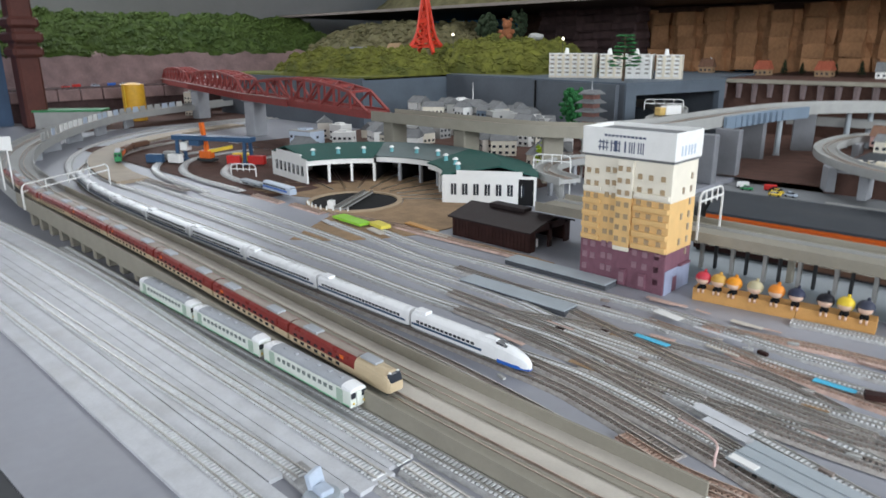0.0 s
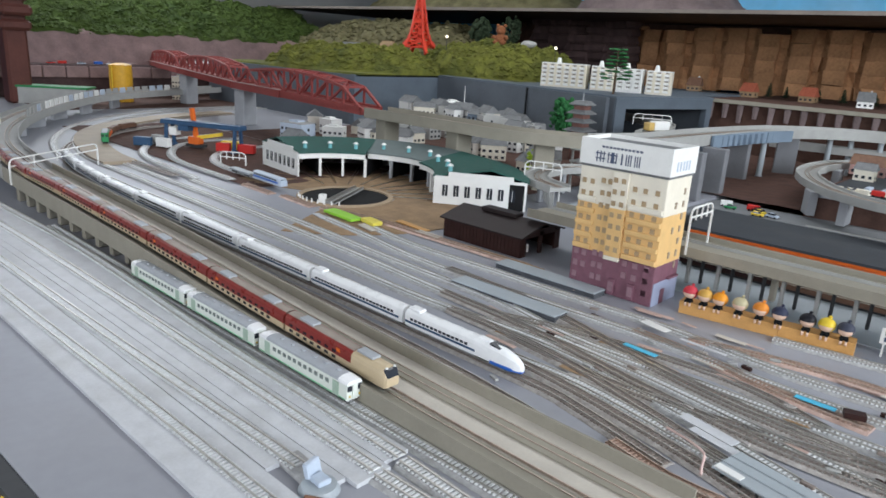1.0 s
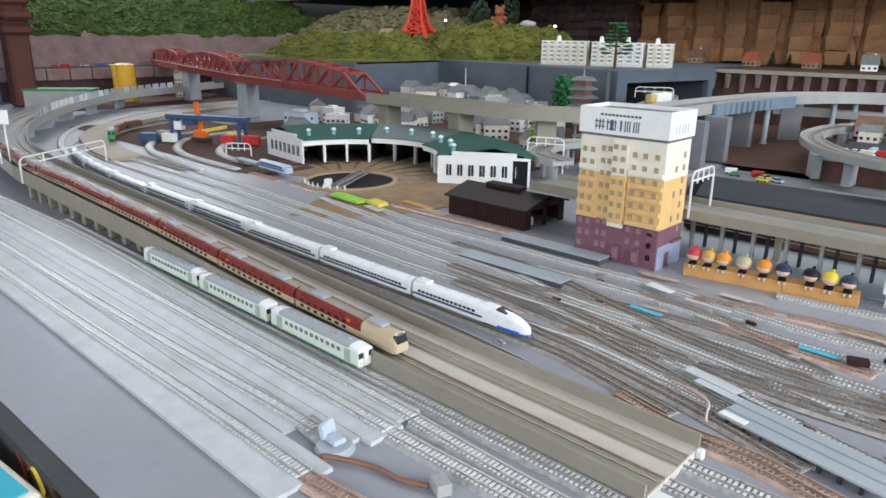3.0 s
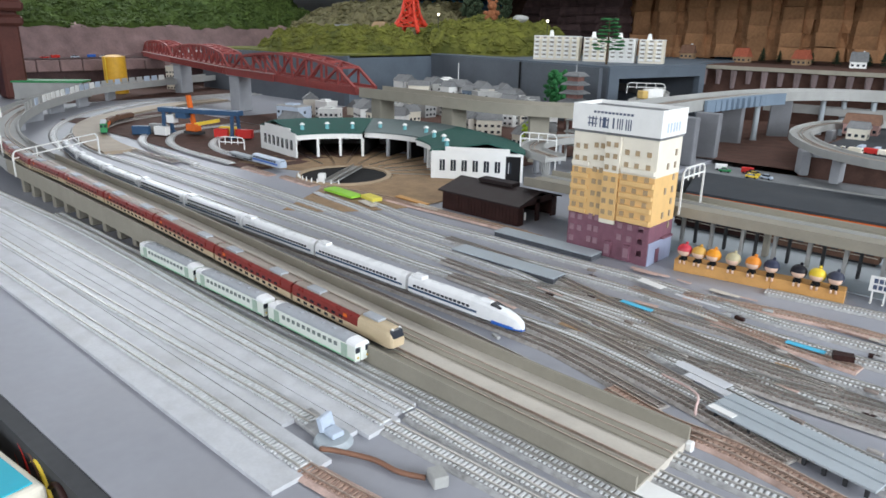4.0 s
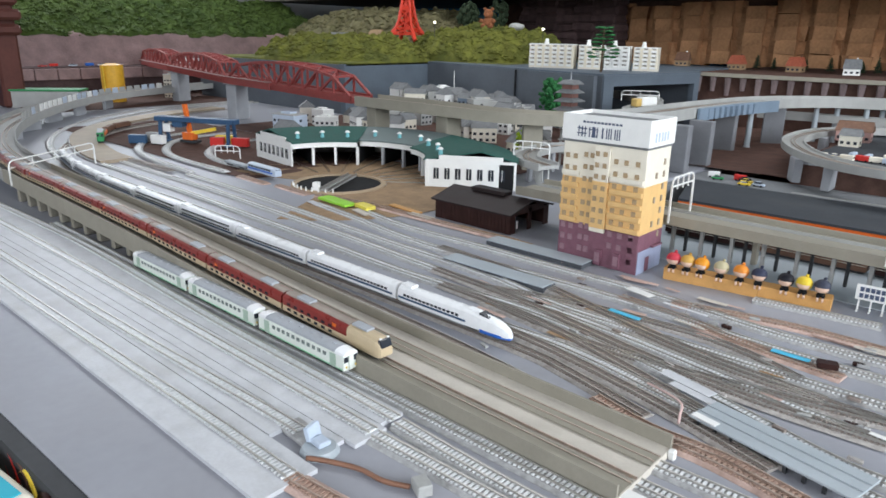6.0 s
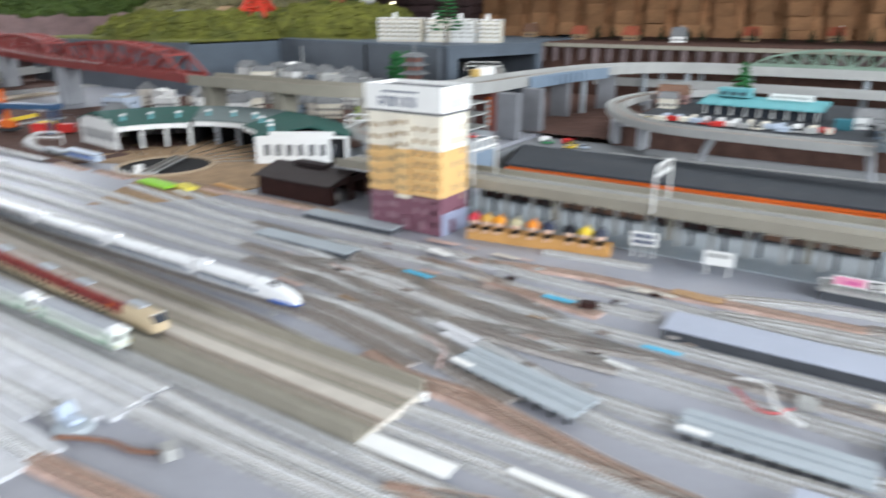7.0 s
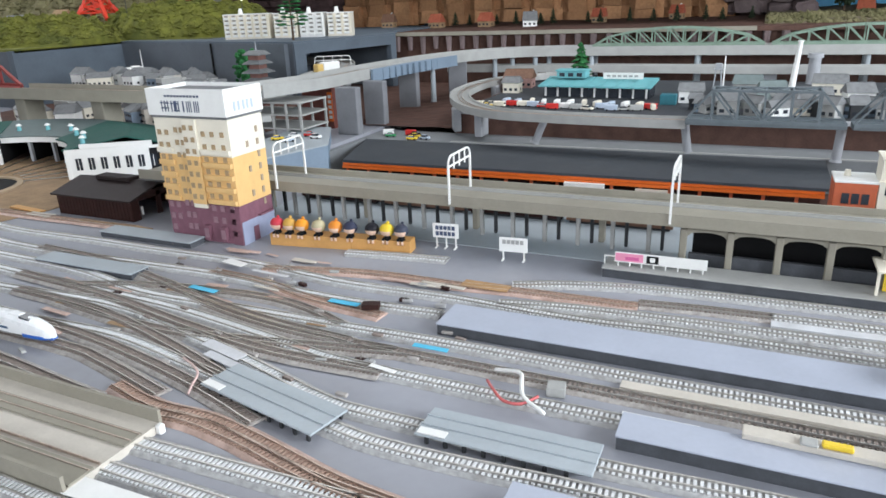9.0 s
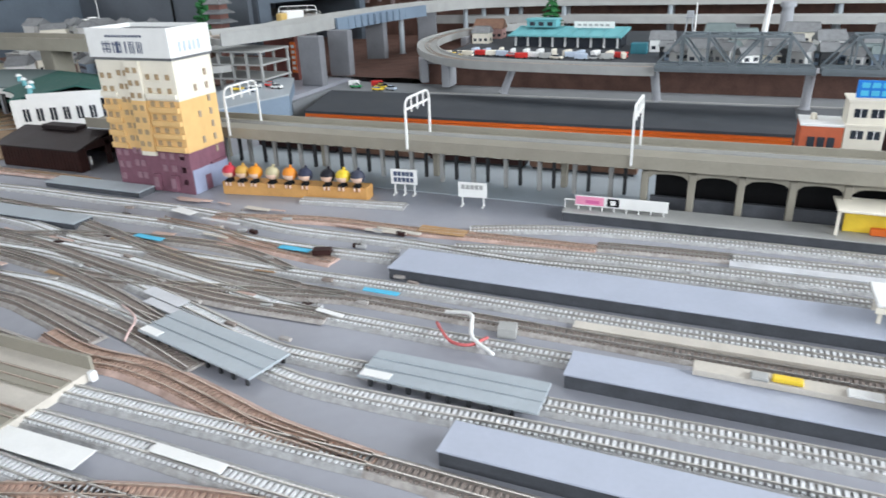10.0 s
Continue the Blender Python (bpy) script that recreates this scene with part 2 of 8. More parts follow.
def cyl(bm, x, y, z0, z1, r0, r1=None, n=12):
    r1 = r0 if r1 is None else r1
    a = [bm.verts.new((x + r0 * math.cos(i * math.tau / n), y + r0 * math.sin(i * math.tau / n), z0)) for i in range(n)]
    b = [bm.verts.new((x + r1 * math.cos(i * math.tau / n), y + r1 * math.sin(i * math.tau / n), z1)) for i in range(n)]
    bm.faces.new(a[::-1]), bm.faces.new(b)
    for i in range(n):
        bm.faces.new((a[i], a[(i + 1) % n], b[(i + 1) % n], b[i]))
    return bm


def bar(bm, a, b, w, h=None):
    """A square bar from a to b."""
    a, b, h = Vector(a), Vector(b), h or w
    d = (b - a).normalized()
    s = d.cross(Vector((0, 0, 1)))
    s = s.normalized() if s.length > 1e-4 else Vector((1, 0, 0))
    u = s.cross(d)
    v = [bm.verts.new(p + s * w / 2 * i + u * h / 2 * j) for p in (a, b) for i, j in ((-1, -1), (1, -1), (1, 1), (-1, 1))]
    for f in ((0, 1, 2, 3), (7, 6, 5, 4), (0, 4, 5, 1), (1, 5, 6, 2), (2, 6, 7, 3), (3, 7, 4, 0)):
        bm.faces.new([v[i] for i in f])
    return bm


def sweep(bm, pts, prof):
    """A closed profile of (across, up) carried along a line of points."""
    pts = [Vector(p) for p in pts]
    rings = []
    for i, p in enumerate(pts):
        d = pts[min(i + 1, len(pts) - 1)] - pts[max(i - 1, 0)]
        nrm = Vector((-d.y, d.x, 0)).normalized()
        rings.append([bm.verts.new(p + nrm * u + Vector((0, 0, v))) for u, v in prof])
    k = len(prof)
    for a, b in zip(rings, rings[1:]):
        for i in range(k):
            bm.faces.new((a[i], a[(i + 1) % k], b[(i + 1) % k], b[i]))
    bm.faces.new(rings[0]), bm.faces.new(rings[-1][::-1])
    return bm


def rect(u0, u1, v0, v1):
    return [(u0, v0), (u0, v1), (u1, v1), (u1, v0)]


def curve(pts, step=0.02):
    """A smooth line through the points, as evenly spaced places."""
    P = [Vector((*p, 0)) if len(p) == 2 else Vector(p) for p in pts]
    P = [P[0] * 2 - P[1]] + P + [P[-1] * 2 - P[-2]]
    out = []
    for i in range(1, len(P) - 2):
        a, b, c, d = P[i - 1:i + 3]
        n = max(1, round((c - b).length / step))
        for j in range(n):
            t = j / n
            out.append(0.5 * (2 * b + (c - a) * t + (2 * a - 5 * b + 4 * c - d) * t * t + (3 * b - a - 3 * c + d) * t ** 3))
    return out + [P[-2]]


def mesh_of(name, bm, material, smooth=False):
    bmesh.ops.recalc_face_normals(bm, faces=bm.faces)
    me = bpy.data.meshes.new(name)
    bm.to_mesh(me)
    bm.free()
    me.materials.append(material)
    if smooth:
        for p in me.polygons:
            p.use_smooth = True
    return me


def part(name, bm, material, parent, label="", smooth=False, m=None):
    ob = new(name, mesh_of(name, bm, material, smooth))
    ob.parent = parent
    if m is not None:
        ob.matrix_basis = m
    return tagged(ob, label)


def shared(name, me, parent, m, label=""):
    ob = new(name, me)
    ob.parent = parent
    ob.matrix_basis = m
    return tagged(ob, label)


def thing(name, label, category, m=None, group="", kind=""):
    ob = new(name)
    ob.empty_display_size = 0.02
    if m is not None:
        ob.matrix_basis = m
    return tagged(ob, label, category, group, kind)


def solid(name, bm, material, label, category="", kind="structure", group="", smooth=False):
    return tagged(new(name, mesh_of(name, bm, material, smooth)), label, category, group, kind)


def slab(corners, z0, z1):
    """A flat plate over a plan outline."""
    bm = bmesh.new()
    lo, hi = [[bm.verts.new((x, y, z)) for x, y in corners] for z in (z0, z1)]
    bm.faces.new(lo[::-1]), bm.faces.new(hi)
    for i in range(len(corners)):
        j = (i + 1) % len(corners)
        bm.faces.new((lo[i], lo[j], hi[j], hi[i]))
    return bm


# ---- room and table ----
X0, X1, Y0, Y1 = -4.6, 2.9, -2.5, 4.6
solid("room_floor", bx(X0, X1, Y0, Y1, -0.95, -0.9), ROOM_FLOOR, "brown floor of the exhibition room", "floor")
solid("ceiling", bx(X0, X1, Y0, Y1, 1.8, 1.86), ROOM_WALL, "plain grey unseen room ceiling", "ceiling")
solid("wall_north", bx(X0, X1, Y1, Y1 + 0.1, -0.95, 1.8), ROOM_WALL, "plain grey unseen room wall", "wall")
# Unseen walls; the openings are added for the area lamps
for nm, pieces in (("wall_west", ((X0 - 0.1, X0, Y0, Y1, -0.95, 0.7), (X0 - 0.1, X0, Y0, Y1, 1.7, 1.8), (X0 - 0.1, X0, Y0, -0.65, 0.7, 1.7), (X0 - 0.1, X0, 2.65, Y1, 0.7, 1.7))),
                   ("wall_east", ((X1, X1 + 0.1, Y0, Y1, -0.95, 0.3), (X1, X1 + 0.1, Y0, Y1, 1.7, 1.8), (X1, X1 + 0.1, Y0, -0.9, 0.3, 1.7), (X1, X1 + 0.1, 2.1, Y1, 0.3, 1.7))),
                   ("wall_south", ((X0, X1, Y0 - 0.1, Y0, -0.95, 0.4), (X0, X1, Y0 - 0.1, Y0, 1.65, 1.8), (X0, -2.3, Y0 - 0.1, Y0, 0.4, 1.65), (1.5, X1, Y0 - 0.1, Y0, 0.4, 1.65)))):
    bm = bmesh.new()
    for p in pieces:
        box(bm, *p)
    solid(nm, bm, ROOM_WALL, "unseen grey room wall with an opening for an area lamp", "wall")
EDGE = [(-4.4, 0.0), (-0.6, 0.138), (-0.36, 0.148), (1.9, 0.2)]
solid("table_top", slab(EDGE + [(1.9, 1.2), (-0.62, 1.2), (-0.62, 4.5), (-4.4, 4.5)], -0.03, 0), TABLE, "grey painted table top carrying the model railway", "table")
solid("table_fascia", sweep(bmesh.new(), [(x, y, 0) for x, y in EDGE], rect(-0.0152, -0.0002, -0.5, -0.001)), FASCIA, "dark grey front board of the table", "table")
solid("lower_board", bx(-0.6195, 1.9, 1.2, 4.5, -0.1, -0.08), BROWN_EARTH, "sunken dark board behind the arcade viaduct", "board")
solid("lower_wall", bx(-0.6195, 1.9, 1.2004, 1.21, -0.08, -0.001), PLATFORM_SIDE, "dark side of the sunken board", "wall")
solid("front_ledge", bx(-1.6, 1.4, -0.12, 0.08, -0.08, -0.06), FASCIA, "dark ledge along the front of the table", "ledge")


# ---- tracks ----
def sleepers_mesh(pts, z, material, spacing=0.0046, w=0.0075, ln=0.0024):
    verts, faces, run, nxt = [], [], 0.0, 0.0
    for a, b in zip(pts, pts[1:]):
        d = b - a
        L = d.length
        if L < 1e-6:
            continue
        d = d / L
        s = Vector((-d.y, d.x, 0)).normalized()
        while nxt <= run + L:
            c = a + d * (nxt - run)
            k = len(verts)
            for h, sh in ((0, 1.0), (0.0014, 0.96)):
                for i, j in ((-1, -1), (1, -1), (1, 1), (-1, 1)):
                    q = c + s * w * i * sh + d * ln / 2 * j * sh
                    verts.append((q.x, q.y, q.z + z + h))
            faces += [(k + 4, k + 5, k + 6, k + 7), (k, k + 1, k + 5, k + 4), (k + 1, k + 2, k + 6, k + 5), (k + 2, k + 3, k + 7, k + 6), (k + 3, k, k + 4, k + 7)]
            nxt += spacing
        run += L
    me = bpy.data.meshes.new("sleepers")
    me.from_pydata(verts, [], faces)
    me.materials.append(material)
    return me


STYLES = {
    "pale": (BALLAST, TIE_PALE, RAIL, "pale grey model railway track with nickel rails on a moulded roadbed"),
    "brown": (BALLAST_BROWN, TIE_BROWN, RAIL, "model railway track with dark brown sleepers on grey-brown ballast"),
    "copper": (COPPER, TIE_RUST, RAIL_BROWN, "rust-coloured model railway track with tarnished rails"),
    "board": (BOARD, TIE_PALE, RAIL, "pale grey yard track with nickel rails"),
}


def railway_track(pts, style="pale", z=0.0, bed=0.0125, group="yard tracks", ballast=True):
    b, t, r, label = STYLES[style]
    line = curve(pts)
    ob = thing("railway_track", label, "track", group=group, kind="structure")
    h = 0.0026
    if ballast:
        part("ballast", sweep(bmesh.new(), [p + Vector((0, 0, z)) for p in line], [(-bed, 0.0002), (-bed * 0.72, h), (bed * 0.72, h), (bed, 0.0002)]), b, ob)
    else:
        h = 0.0004
    sl = new("sleepers", sleepers_mesh(line, z + h - 0.0003, t))
    sl.parent = ob
    tagged(sl, kind="stuff")
    for s in (-0.0047, 0.0047):
        part("rail", sweep(bmesh.new(), [p + Vector((0, 0, z + h + 0.001)) for p in line], rect(s - 0.0005, s + 0.0005, 0, 0.0019)), r, ob)
    return ob


# front yard boards and tracks
yard = thing("yard_board", "pale grey roadbed boards of the front storage yard with stepped ends", "roadbed", kind="structure")
for y0, y1, xe in ((0.228, 0.2835, -0.283), (0.2845, 0.3135, -0.352), (0.3145, 0.3245, -0.30), (0.3255, 0.3615, -0.287), (0.3625, 0.39, -0.296)):
    part("board", sweep(bmesh.new(), curve([(-1.75, y0 / 2 + y1 / 2 - 0.028), (-1.2, y0 / 2 + y1 / 2 - 0.012), (-0.8, y0 / 2 + y1 / 2 - 0.004), (xe, y0 / 2 + y1 / 2)], 0.1), rect(-(y1 - y0) / 2, (y1 - y0) / 2, 0.0, 0.004)), BOARD, yard)
for pts in ([(-1.75, 0.225), (-1.2, 0.24), (-0.892, 0.247), (-0.487, 0.2595), (-0.29, 0.263)],
            [(-1.75, 0.262), (-1.2, 0.279), (-0.859, 0.288), (-0.562, 0.297), (-0.392, 0.3045), (-0.336, 0.306)],
            [(-1.75, 0.318), (-1.2, 0.34), (-0.847, 0.347), (-0.543, 0.348), (-0.29, 0.349)],
            [(-1.75, 0.36), (-1.2, 0.385), (-0.95, 0.388), (-0.6, 0.3785), (-0.407, 0.378), (-0.29, 0.377)]):
    railway_track(pts, "board", z=0.0042, ballast=False, group="front yard tracks")
for pts in ([(-0.288, 0.349), (-0.19, 0.352), (-0.05, 0.356), (0.12, 0.358)], [(-0.288, 0.377), (-0.18, 0.373), (-0.05, 0.374), (0.1, 0.378)],
            [(-1.2, 0.404), (-0.8, 0.402), (-0.461, 0.4035), (-0.155, 0.404), (0.02, 0.402), (0.2, 0.41)]):
    railway_track(pts, "pale", group="front yard tracks")
railway_track([(-0.289, 0.263), (-0.239, 0.268), (-0.1, 0.286), (0.05, 0.32)], "copper", z=0.001, group="front yard tracks")

# throat and right-hand yard
PALE = (
    [(-2.92, 2.2), (-2.96, 1.72), (-2.86, 1.33), (-2.62, 1.0), (-2.3, 0.78), (-1.92, 0.66), (-1.5, 0.64), (-1.154, 0.64), (-0.789, 0.63), (-0.581, 0.62), (-0.4, 0.612), (-0.266, 0.614), (-0.13, 0.59), (0.044, 0.555), (0.097, 0.549), (0.166, 0.55), (0.321, 0.556), (0.8, 0.556)],
    [(-2.88, 2.2), (-2.91, 1.72), (-2.8, 1.36), (-2.57, 1.05), (-2.27, 0.83), (-1.9, 0.715), (-1.5, 0.695), (-1.228, 0.69), (-0.807, 0.675), (-0.573, 0.665), (-0.338, 0.672), (-0.18, 0.642), (-0.074, 0.613), (0.008, 0.589), (0.065, 0.583), (0.258, 0.585), (0.411, 0.591), (0.8, 0.592)],
    [(-2.84, 2.2), (-2.86, 1.72), (-2.74, 1.39), (-2.52, 1.1), (-2.24, 0.88), (-1.88, 0.765), (-1.5, 0.745), (-1.225, 0.742), (-0.811, 0.725), (-0.564, 0.708), (-0.4, 0.7), (-0.25, 0.69), (-0.114, 0.669), (-0.032, 0.654), (0.037, 0.649), (0.155, 0.648), (0.369, 0.649), (0.8, 0.65)],
    [(-1.45, 0.79), (-1.225, 0.785), (-0.9, 0.765), (-0.7, 0.752), (-0.484, 0.742), (-0.333, 0.714), (-0.17, 0.717), (-0.047, 0.718), (0.087, 0.721), (0.264, 0.72), (0.527, 0.72), (0.8, 0.72)],
    [(-1.0, 0.83), (-0.85, 0.812), (-0.708, 0.79), (-0.55, 0.785), (-0.4, 0.79), (-0.268, 0.792), (-0.125, 0.779), (-0.041, 0.778), (0.04, 0.782)],
    [(-0.9, 0.862), (-0.748, 0.84), (-0.571, 0.842), (-0.447, 0.84), (-0.283, 0.842), (-0.116, 0.823), (0.032, 0.825), (0.18, 0.817), (0.302, 0.825), (0.479, 0.823), (0.8, 0.823)],
    [(0.09, 0.83), (0.16, 0.843), (0.237, 0.849), (0.413, 0.854), (0.8, 0.855)],
    [(0.088, 0.885), (0.16, 0.91), (0.255, 0.926), (0.414, 0.932), (0.564, 0.931), (0.8, 0.93)],
    [(0.37, 0.891), (0.559, 0.897), (0.8, 0.898)],
    [(-0.167, 0.919), (-0.094, 0.929), (-0.021, 0.937)],
    [(-0.098, 0.479), (0.053, 0.483), (0.166, 0.486)],
    [(-0.098, 0.446), (0.01, 0.447), (0.104, 0.445), (0.3, 0.444)],
)
for pts in PALE:
    railway_track(pts, "pale")
for pts in ([(-1.3, 0.545), (-1.0, 0.549), (-0.691, 0.549), (-0.56, 0.546), (-0.395, 0.538), (-0.307, 0.53), (-0.234, 0.521), (-0.184, 0.516)],
            [(-2.7, 1.72), (-2.6, 1.36), (-2.4, 1.02), (-2.1, 0.75), (-1.8, 0.64), (-1.5, 0.597), (-1.2, 0.584), (-0.9, 0.58), (-0.6, 0.579), (-0.312, 0.577), (-0.233, 0.567), (-0.132, 0.542)],
            [(0.033, 0.687), (0.103, 0.687), (0.32, 0.685), (0.493, 0.683), (0.8, 0.683)],
            [(-0.42, 0.66), (-0.25, 0.642), (-0.13, 0.655), (0.033, 0.686)],
            [(-0.45, 0.7), (-0.338, 0.735), (-0.2, 0.752), (-0.12, 0.745), (-0.05, 0.72)],
            [(-0.5, 0.76), (-0.35, 0.752), (-0.227, 0.712), (-0.1, 0.69), (0.033, 0.688)],
            [(0.166, 0.487), (0.278, 0.485), (0.45, 0.484), (0.8, 0.484)],
            [(0.237, 0.881), (0.3, 0.887), (0.37, 0.891)]):
    railway_track(pts, "brown")
for pts in ([(-0.184, 0.54), (-0.122, 0.526), (-0.057, 0.527), (0.02, 0.512), (0.085, 0.497), (0.17, 0.488)],
            [(-0.15, 0.505), (-0.09, 0.519), (-0.02, 0.512), (0.06, 0.494), (0.13, 0.488)],
            [(-0.042, 0.383), (0.026, 0.407), (0.097, 0.425), (0.2, 0.44)],
            [(-0.3, 0.8), (-0.2, 0.788), (-0.13, 0.768), (-0.02, 0.755)],
            [(-0.24, 0.83), (-0.1, 0.86), (0.03, 0.862), (0.094, 0.868), (0.237, 0.872)]):
    railway_track(pts, "copper")
for k, pts in enumerate(([(-0.42, 0.612), (-0.3, 0.602), (-0.2, 0.585), (-0.1, 0.562), (-0.02, 0.537)],
                         [(-0.5, 0.665), (-0.35, 0.655), (-0.22, 0.625), (-0.1, 0.587), (-0.01, 0.555)],
                         [(-0.55, 0.705), (-0.38, 0.69), (-0.2, 0.657), (-0.08, 0.642), (0.04, 0.645)],
                         [(-0.62, 0.79), (-0.45, 0.775), (-0.3, 0.735), (-0.15, 0.702), (-0.02, 0.688)])):
    railway_track(pts, "brown", z=0.0005 + 0.0003 * k, group="crossing tracks")


# ---- viaducts ----
def viaduct(label, pts, width, piers, material=CONCRETE, wall=0.012, thick=0.014, deck=None, pier_size=(0.02, 0.05), tracks=True, group="viaducts", pier_mat=None):
    """Deck, two parapets and piers; pts give the deck's top."""
    line = curve(pts, 0.04)
    ob = thing("viaduct", label, "viaduct", group=group, kind="structure")
    w = width / 2
    part("deck", sweep(bmesh.new(), line, rect(-w, w, -thick, 0)), deck or material, ob)
    for s in (-1, 1):
        part("parapet", sweep(bmesh.new(), line, rect(min(s * w, s * (w + 0.003)), max(s * w, s * (w + 0.003)), -thick - 0.002, wall)), material, ob)
    for x, y, z1, ang in piers:
        bm = rbox(-pier_size[0] / 2, pier_size[0] / 2, -pier_size[1] / 2, pier_size[1] / 2, 0, z1 - thick - 0.001, 0.002)
        part("pier", bm, pier_mat or (PIER if material is not CONCRETE else CONCRETE), ob, m=pose(x, y, 0, 0, 0, ang))
    if tracks:
        for s in (-width * 0.22, width * 0.22) if width > 0.06 else (0,):
            for r in (-0.0047, 0.0047):
                part("rail", sweep(bmesh.new(), line, rect(s + r - 0.0005, s + r + 0.0005, 0.0005, 0.003)), RAIL_BROWN, ob)
    return ob


RAMP = [(-3.36, 1.97, 0.06), (-3.02, 1.25, 0.058), (-2.7, 0.92, 0.056), (-2.3, 0.66, 0.053), (-1.9, 0.515, 0.05), (-1.5, 0.463, 0.045), (-1.2, 0.457, 0.042), (-0.9, 0.457, 0.034), (-0.6, 0.457, 0.02), (-0.35, 0.457, 0.011), (-0.09, 0.457, 0.0075)]
viaduct("pale grey elevated viaduct curving round the end of the layout", RAMP[:6], 0.088, [(p[0], p[1], p[2], a) for p, a in zip(RAMP[:5], (60, 45, 35, 25, 15))] + [(-2.85, 1.07, 0.057, 45), (-2.5, 0.78, 0.054, 30), (-2.1, 0.58, 0.051, 20)], CONCRETE_GREY, 0.01, pier_size=(0.014, 0.08))
ramp = viaduct("beige-grey concrete ramp viaduct descending between the yards", RAMP[5:], 0.088,
               [(-0.93 - 0.055 * i, 0.457, 0.036 + 0.0011 * i, 0) for i in range(10)], wall=0.012, deck=DECK_BEIGE, pier_size=(0.012, 0.08))
line = curve(RAMP[5:], 0.04)
part("ledge", sweep(bmesh.new(), line, rect(0.008, 0.026, 0.0003, 0.0022)), CONCRETE, ramp)
part("ledge", sweep(bmesh.new(), line, rect(-0.042, -0.02, 0.0003, 0.0022)), CONCRETE, ramp)
part("end_block", rbox(-0.09, -0.084, 0.4955, 0.5015, 0.0, 0.009, 0.001), WHITE, ramp, "white plastic end of the parapet")
part("embankment", sweep(bmesh.new(), curve([(-0.9, 0.457, 0.02), (-0.6, 0.457, 0.006), (-0.35, 0.457, -0.002), (-0.092, 0.457, -0.0055)], 0.04), rect(-0.044, 0.044, -0.03, 0)), CONCRETE, ramp)

# brown-grey viaduct behind the roundhouse that curves round to the back
BACK = [(-1.47, 1.38, 0.146), (-1.2, 1.385, 0.145), (-0.98, 1.42, 0.14), (-0.8, 1.52, 0.138), (-0.745, 1.7, 0.138), (-0.74, 1.88, 0.138), (-0.72, 2.14, 0.138), (-0.67, 2.42, 0.138), (-0.54, 2.6, 0.139), (-0.36, 2.665, 0.14), (-0.1, 2.69, 0.14), (0.3, 2.69, 0.14), (1.6, 2.69, 0.14)]
viaduct("brown-grey viaduct behind the engine shed", BACK[:4], 0.09, [(-1.42, 1.38, 0.147, 80), (-1.15, 1.39, 0.144, 80), (-0.93, 1.47, 0.136, 40)], CONCRETE, 0.012, pier_size=(0.05, 0.05))
viaduct("pale grey viaduct curving behind the hotel on tall piers", BACK[3:], 0.1,
        [(-0.65, 1.72, 0.138, 0), (-0.648, 1.86, 0.138, 0), (-0.7, 2.17, 0.138, 0), (-0.645, 2.44, 0.138, 20)],
        CONCRETE_GREY, 0.014, pier_size=(0.064, 0.026), pier_mat=PIER_SHADED)
for x, y, a, z in ((-0.7, 2.28, 0, 0.122), (-0.53, 2.6, 40, 0.122), (-0.4, 2.65, 60, 0.122), (-0.22, 2.68, 90, 0.124), (0.13, 2.69, 90, 0.124), (0.62, 2.69, 90, 0.124), (1.1, 2.69, 90, 0.124)):
    cp = thing("column_pair", "pair of slender pale grey columns under the curving viaduct", "pier", pose(x, y, 0.004, 0, 0, a), group="viaduct columns", kind="structure")
    for s in (-0.034, 0.034):
        part("column", cyl(bmesh.new(), s, 0, 0, z - 0.0045, 0.009, 0.008, 14), DECK_GREY, cp)
        part("footing", cyl(bmesh.new(), s, 0, -0.003, 0.004, 0.012, 0.0105, 14), PIER, cp)
steel = thing("girder_span", "pale blue-grey steel girder span on the curving viaduct", "bridge span")
part("girder", sweep(bmesh.new(), curve([(-0.68, 1.9, 0.139), (-0.665, 2.14, 0.139), (-0.62, 2.37, 0.139)], 0.03), rect(-0.006, 0.002, -0.024, 0.01)), WALL_BLUE, steel)
for i in range(12):
    part("stiffener", bx(-0.0045, 0.004, -0.002, 0.002, 0.116, 0.146), WALL_BLUE, steel, m=pose(-0.677 + 0.0036 * i, 1.92 + i * 0.034, 0))

viaduct("grey branch viaduct leading out of the tunnel portal", [(-1.45, 2.6, 0.118), (-1.2, 2.5, 0.12), (-1.02, 2.3, 0.124), (-0.92, 2.08, 0.128), (-0.85, 1.86, 0.132)], 0.07, [(-1.0, 2.27, 0.124, 45)], CONCRETE_GREY, 0.008)

# lower long viaduct at the back
viaduct("grey lower viaduct at the back", [(-0.75, 2.62, 0.085), (-0.3, 2.62, 0.088), (0.3, 2.6, 0.088), (1.6, 2.6, 0.088)], 0.06, [(-0.3, 2.62, 0.088, 90), (0.35, 2.6, 0.088, 90), (0.95, 2.6, 0.088, 90)], CONCRETE_GREY, 0.008)

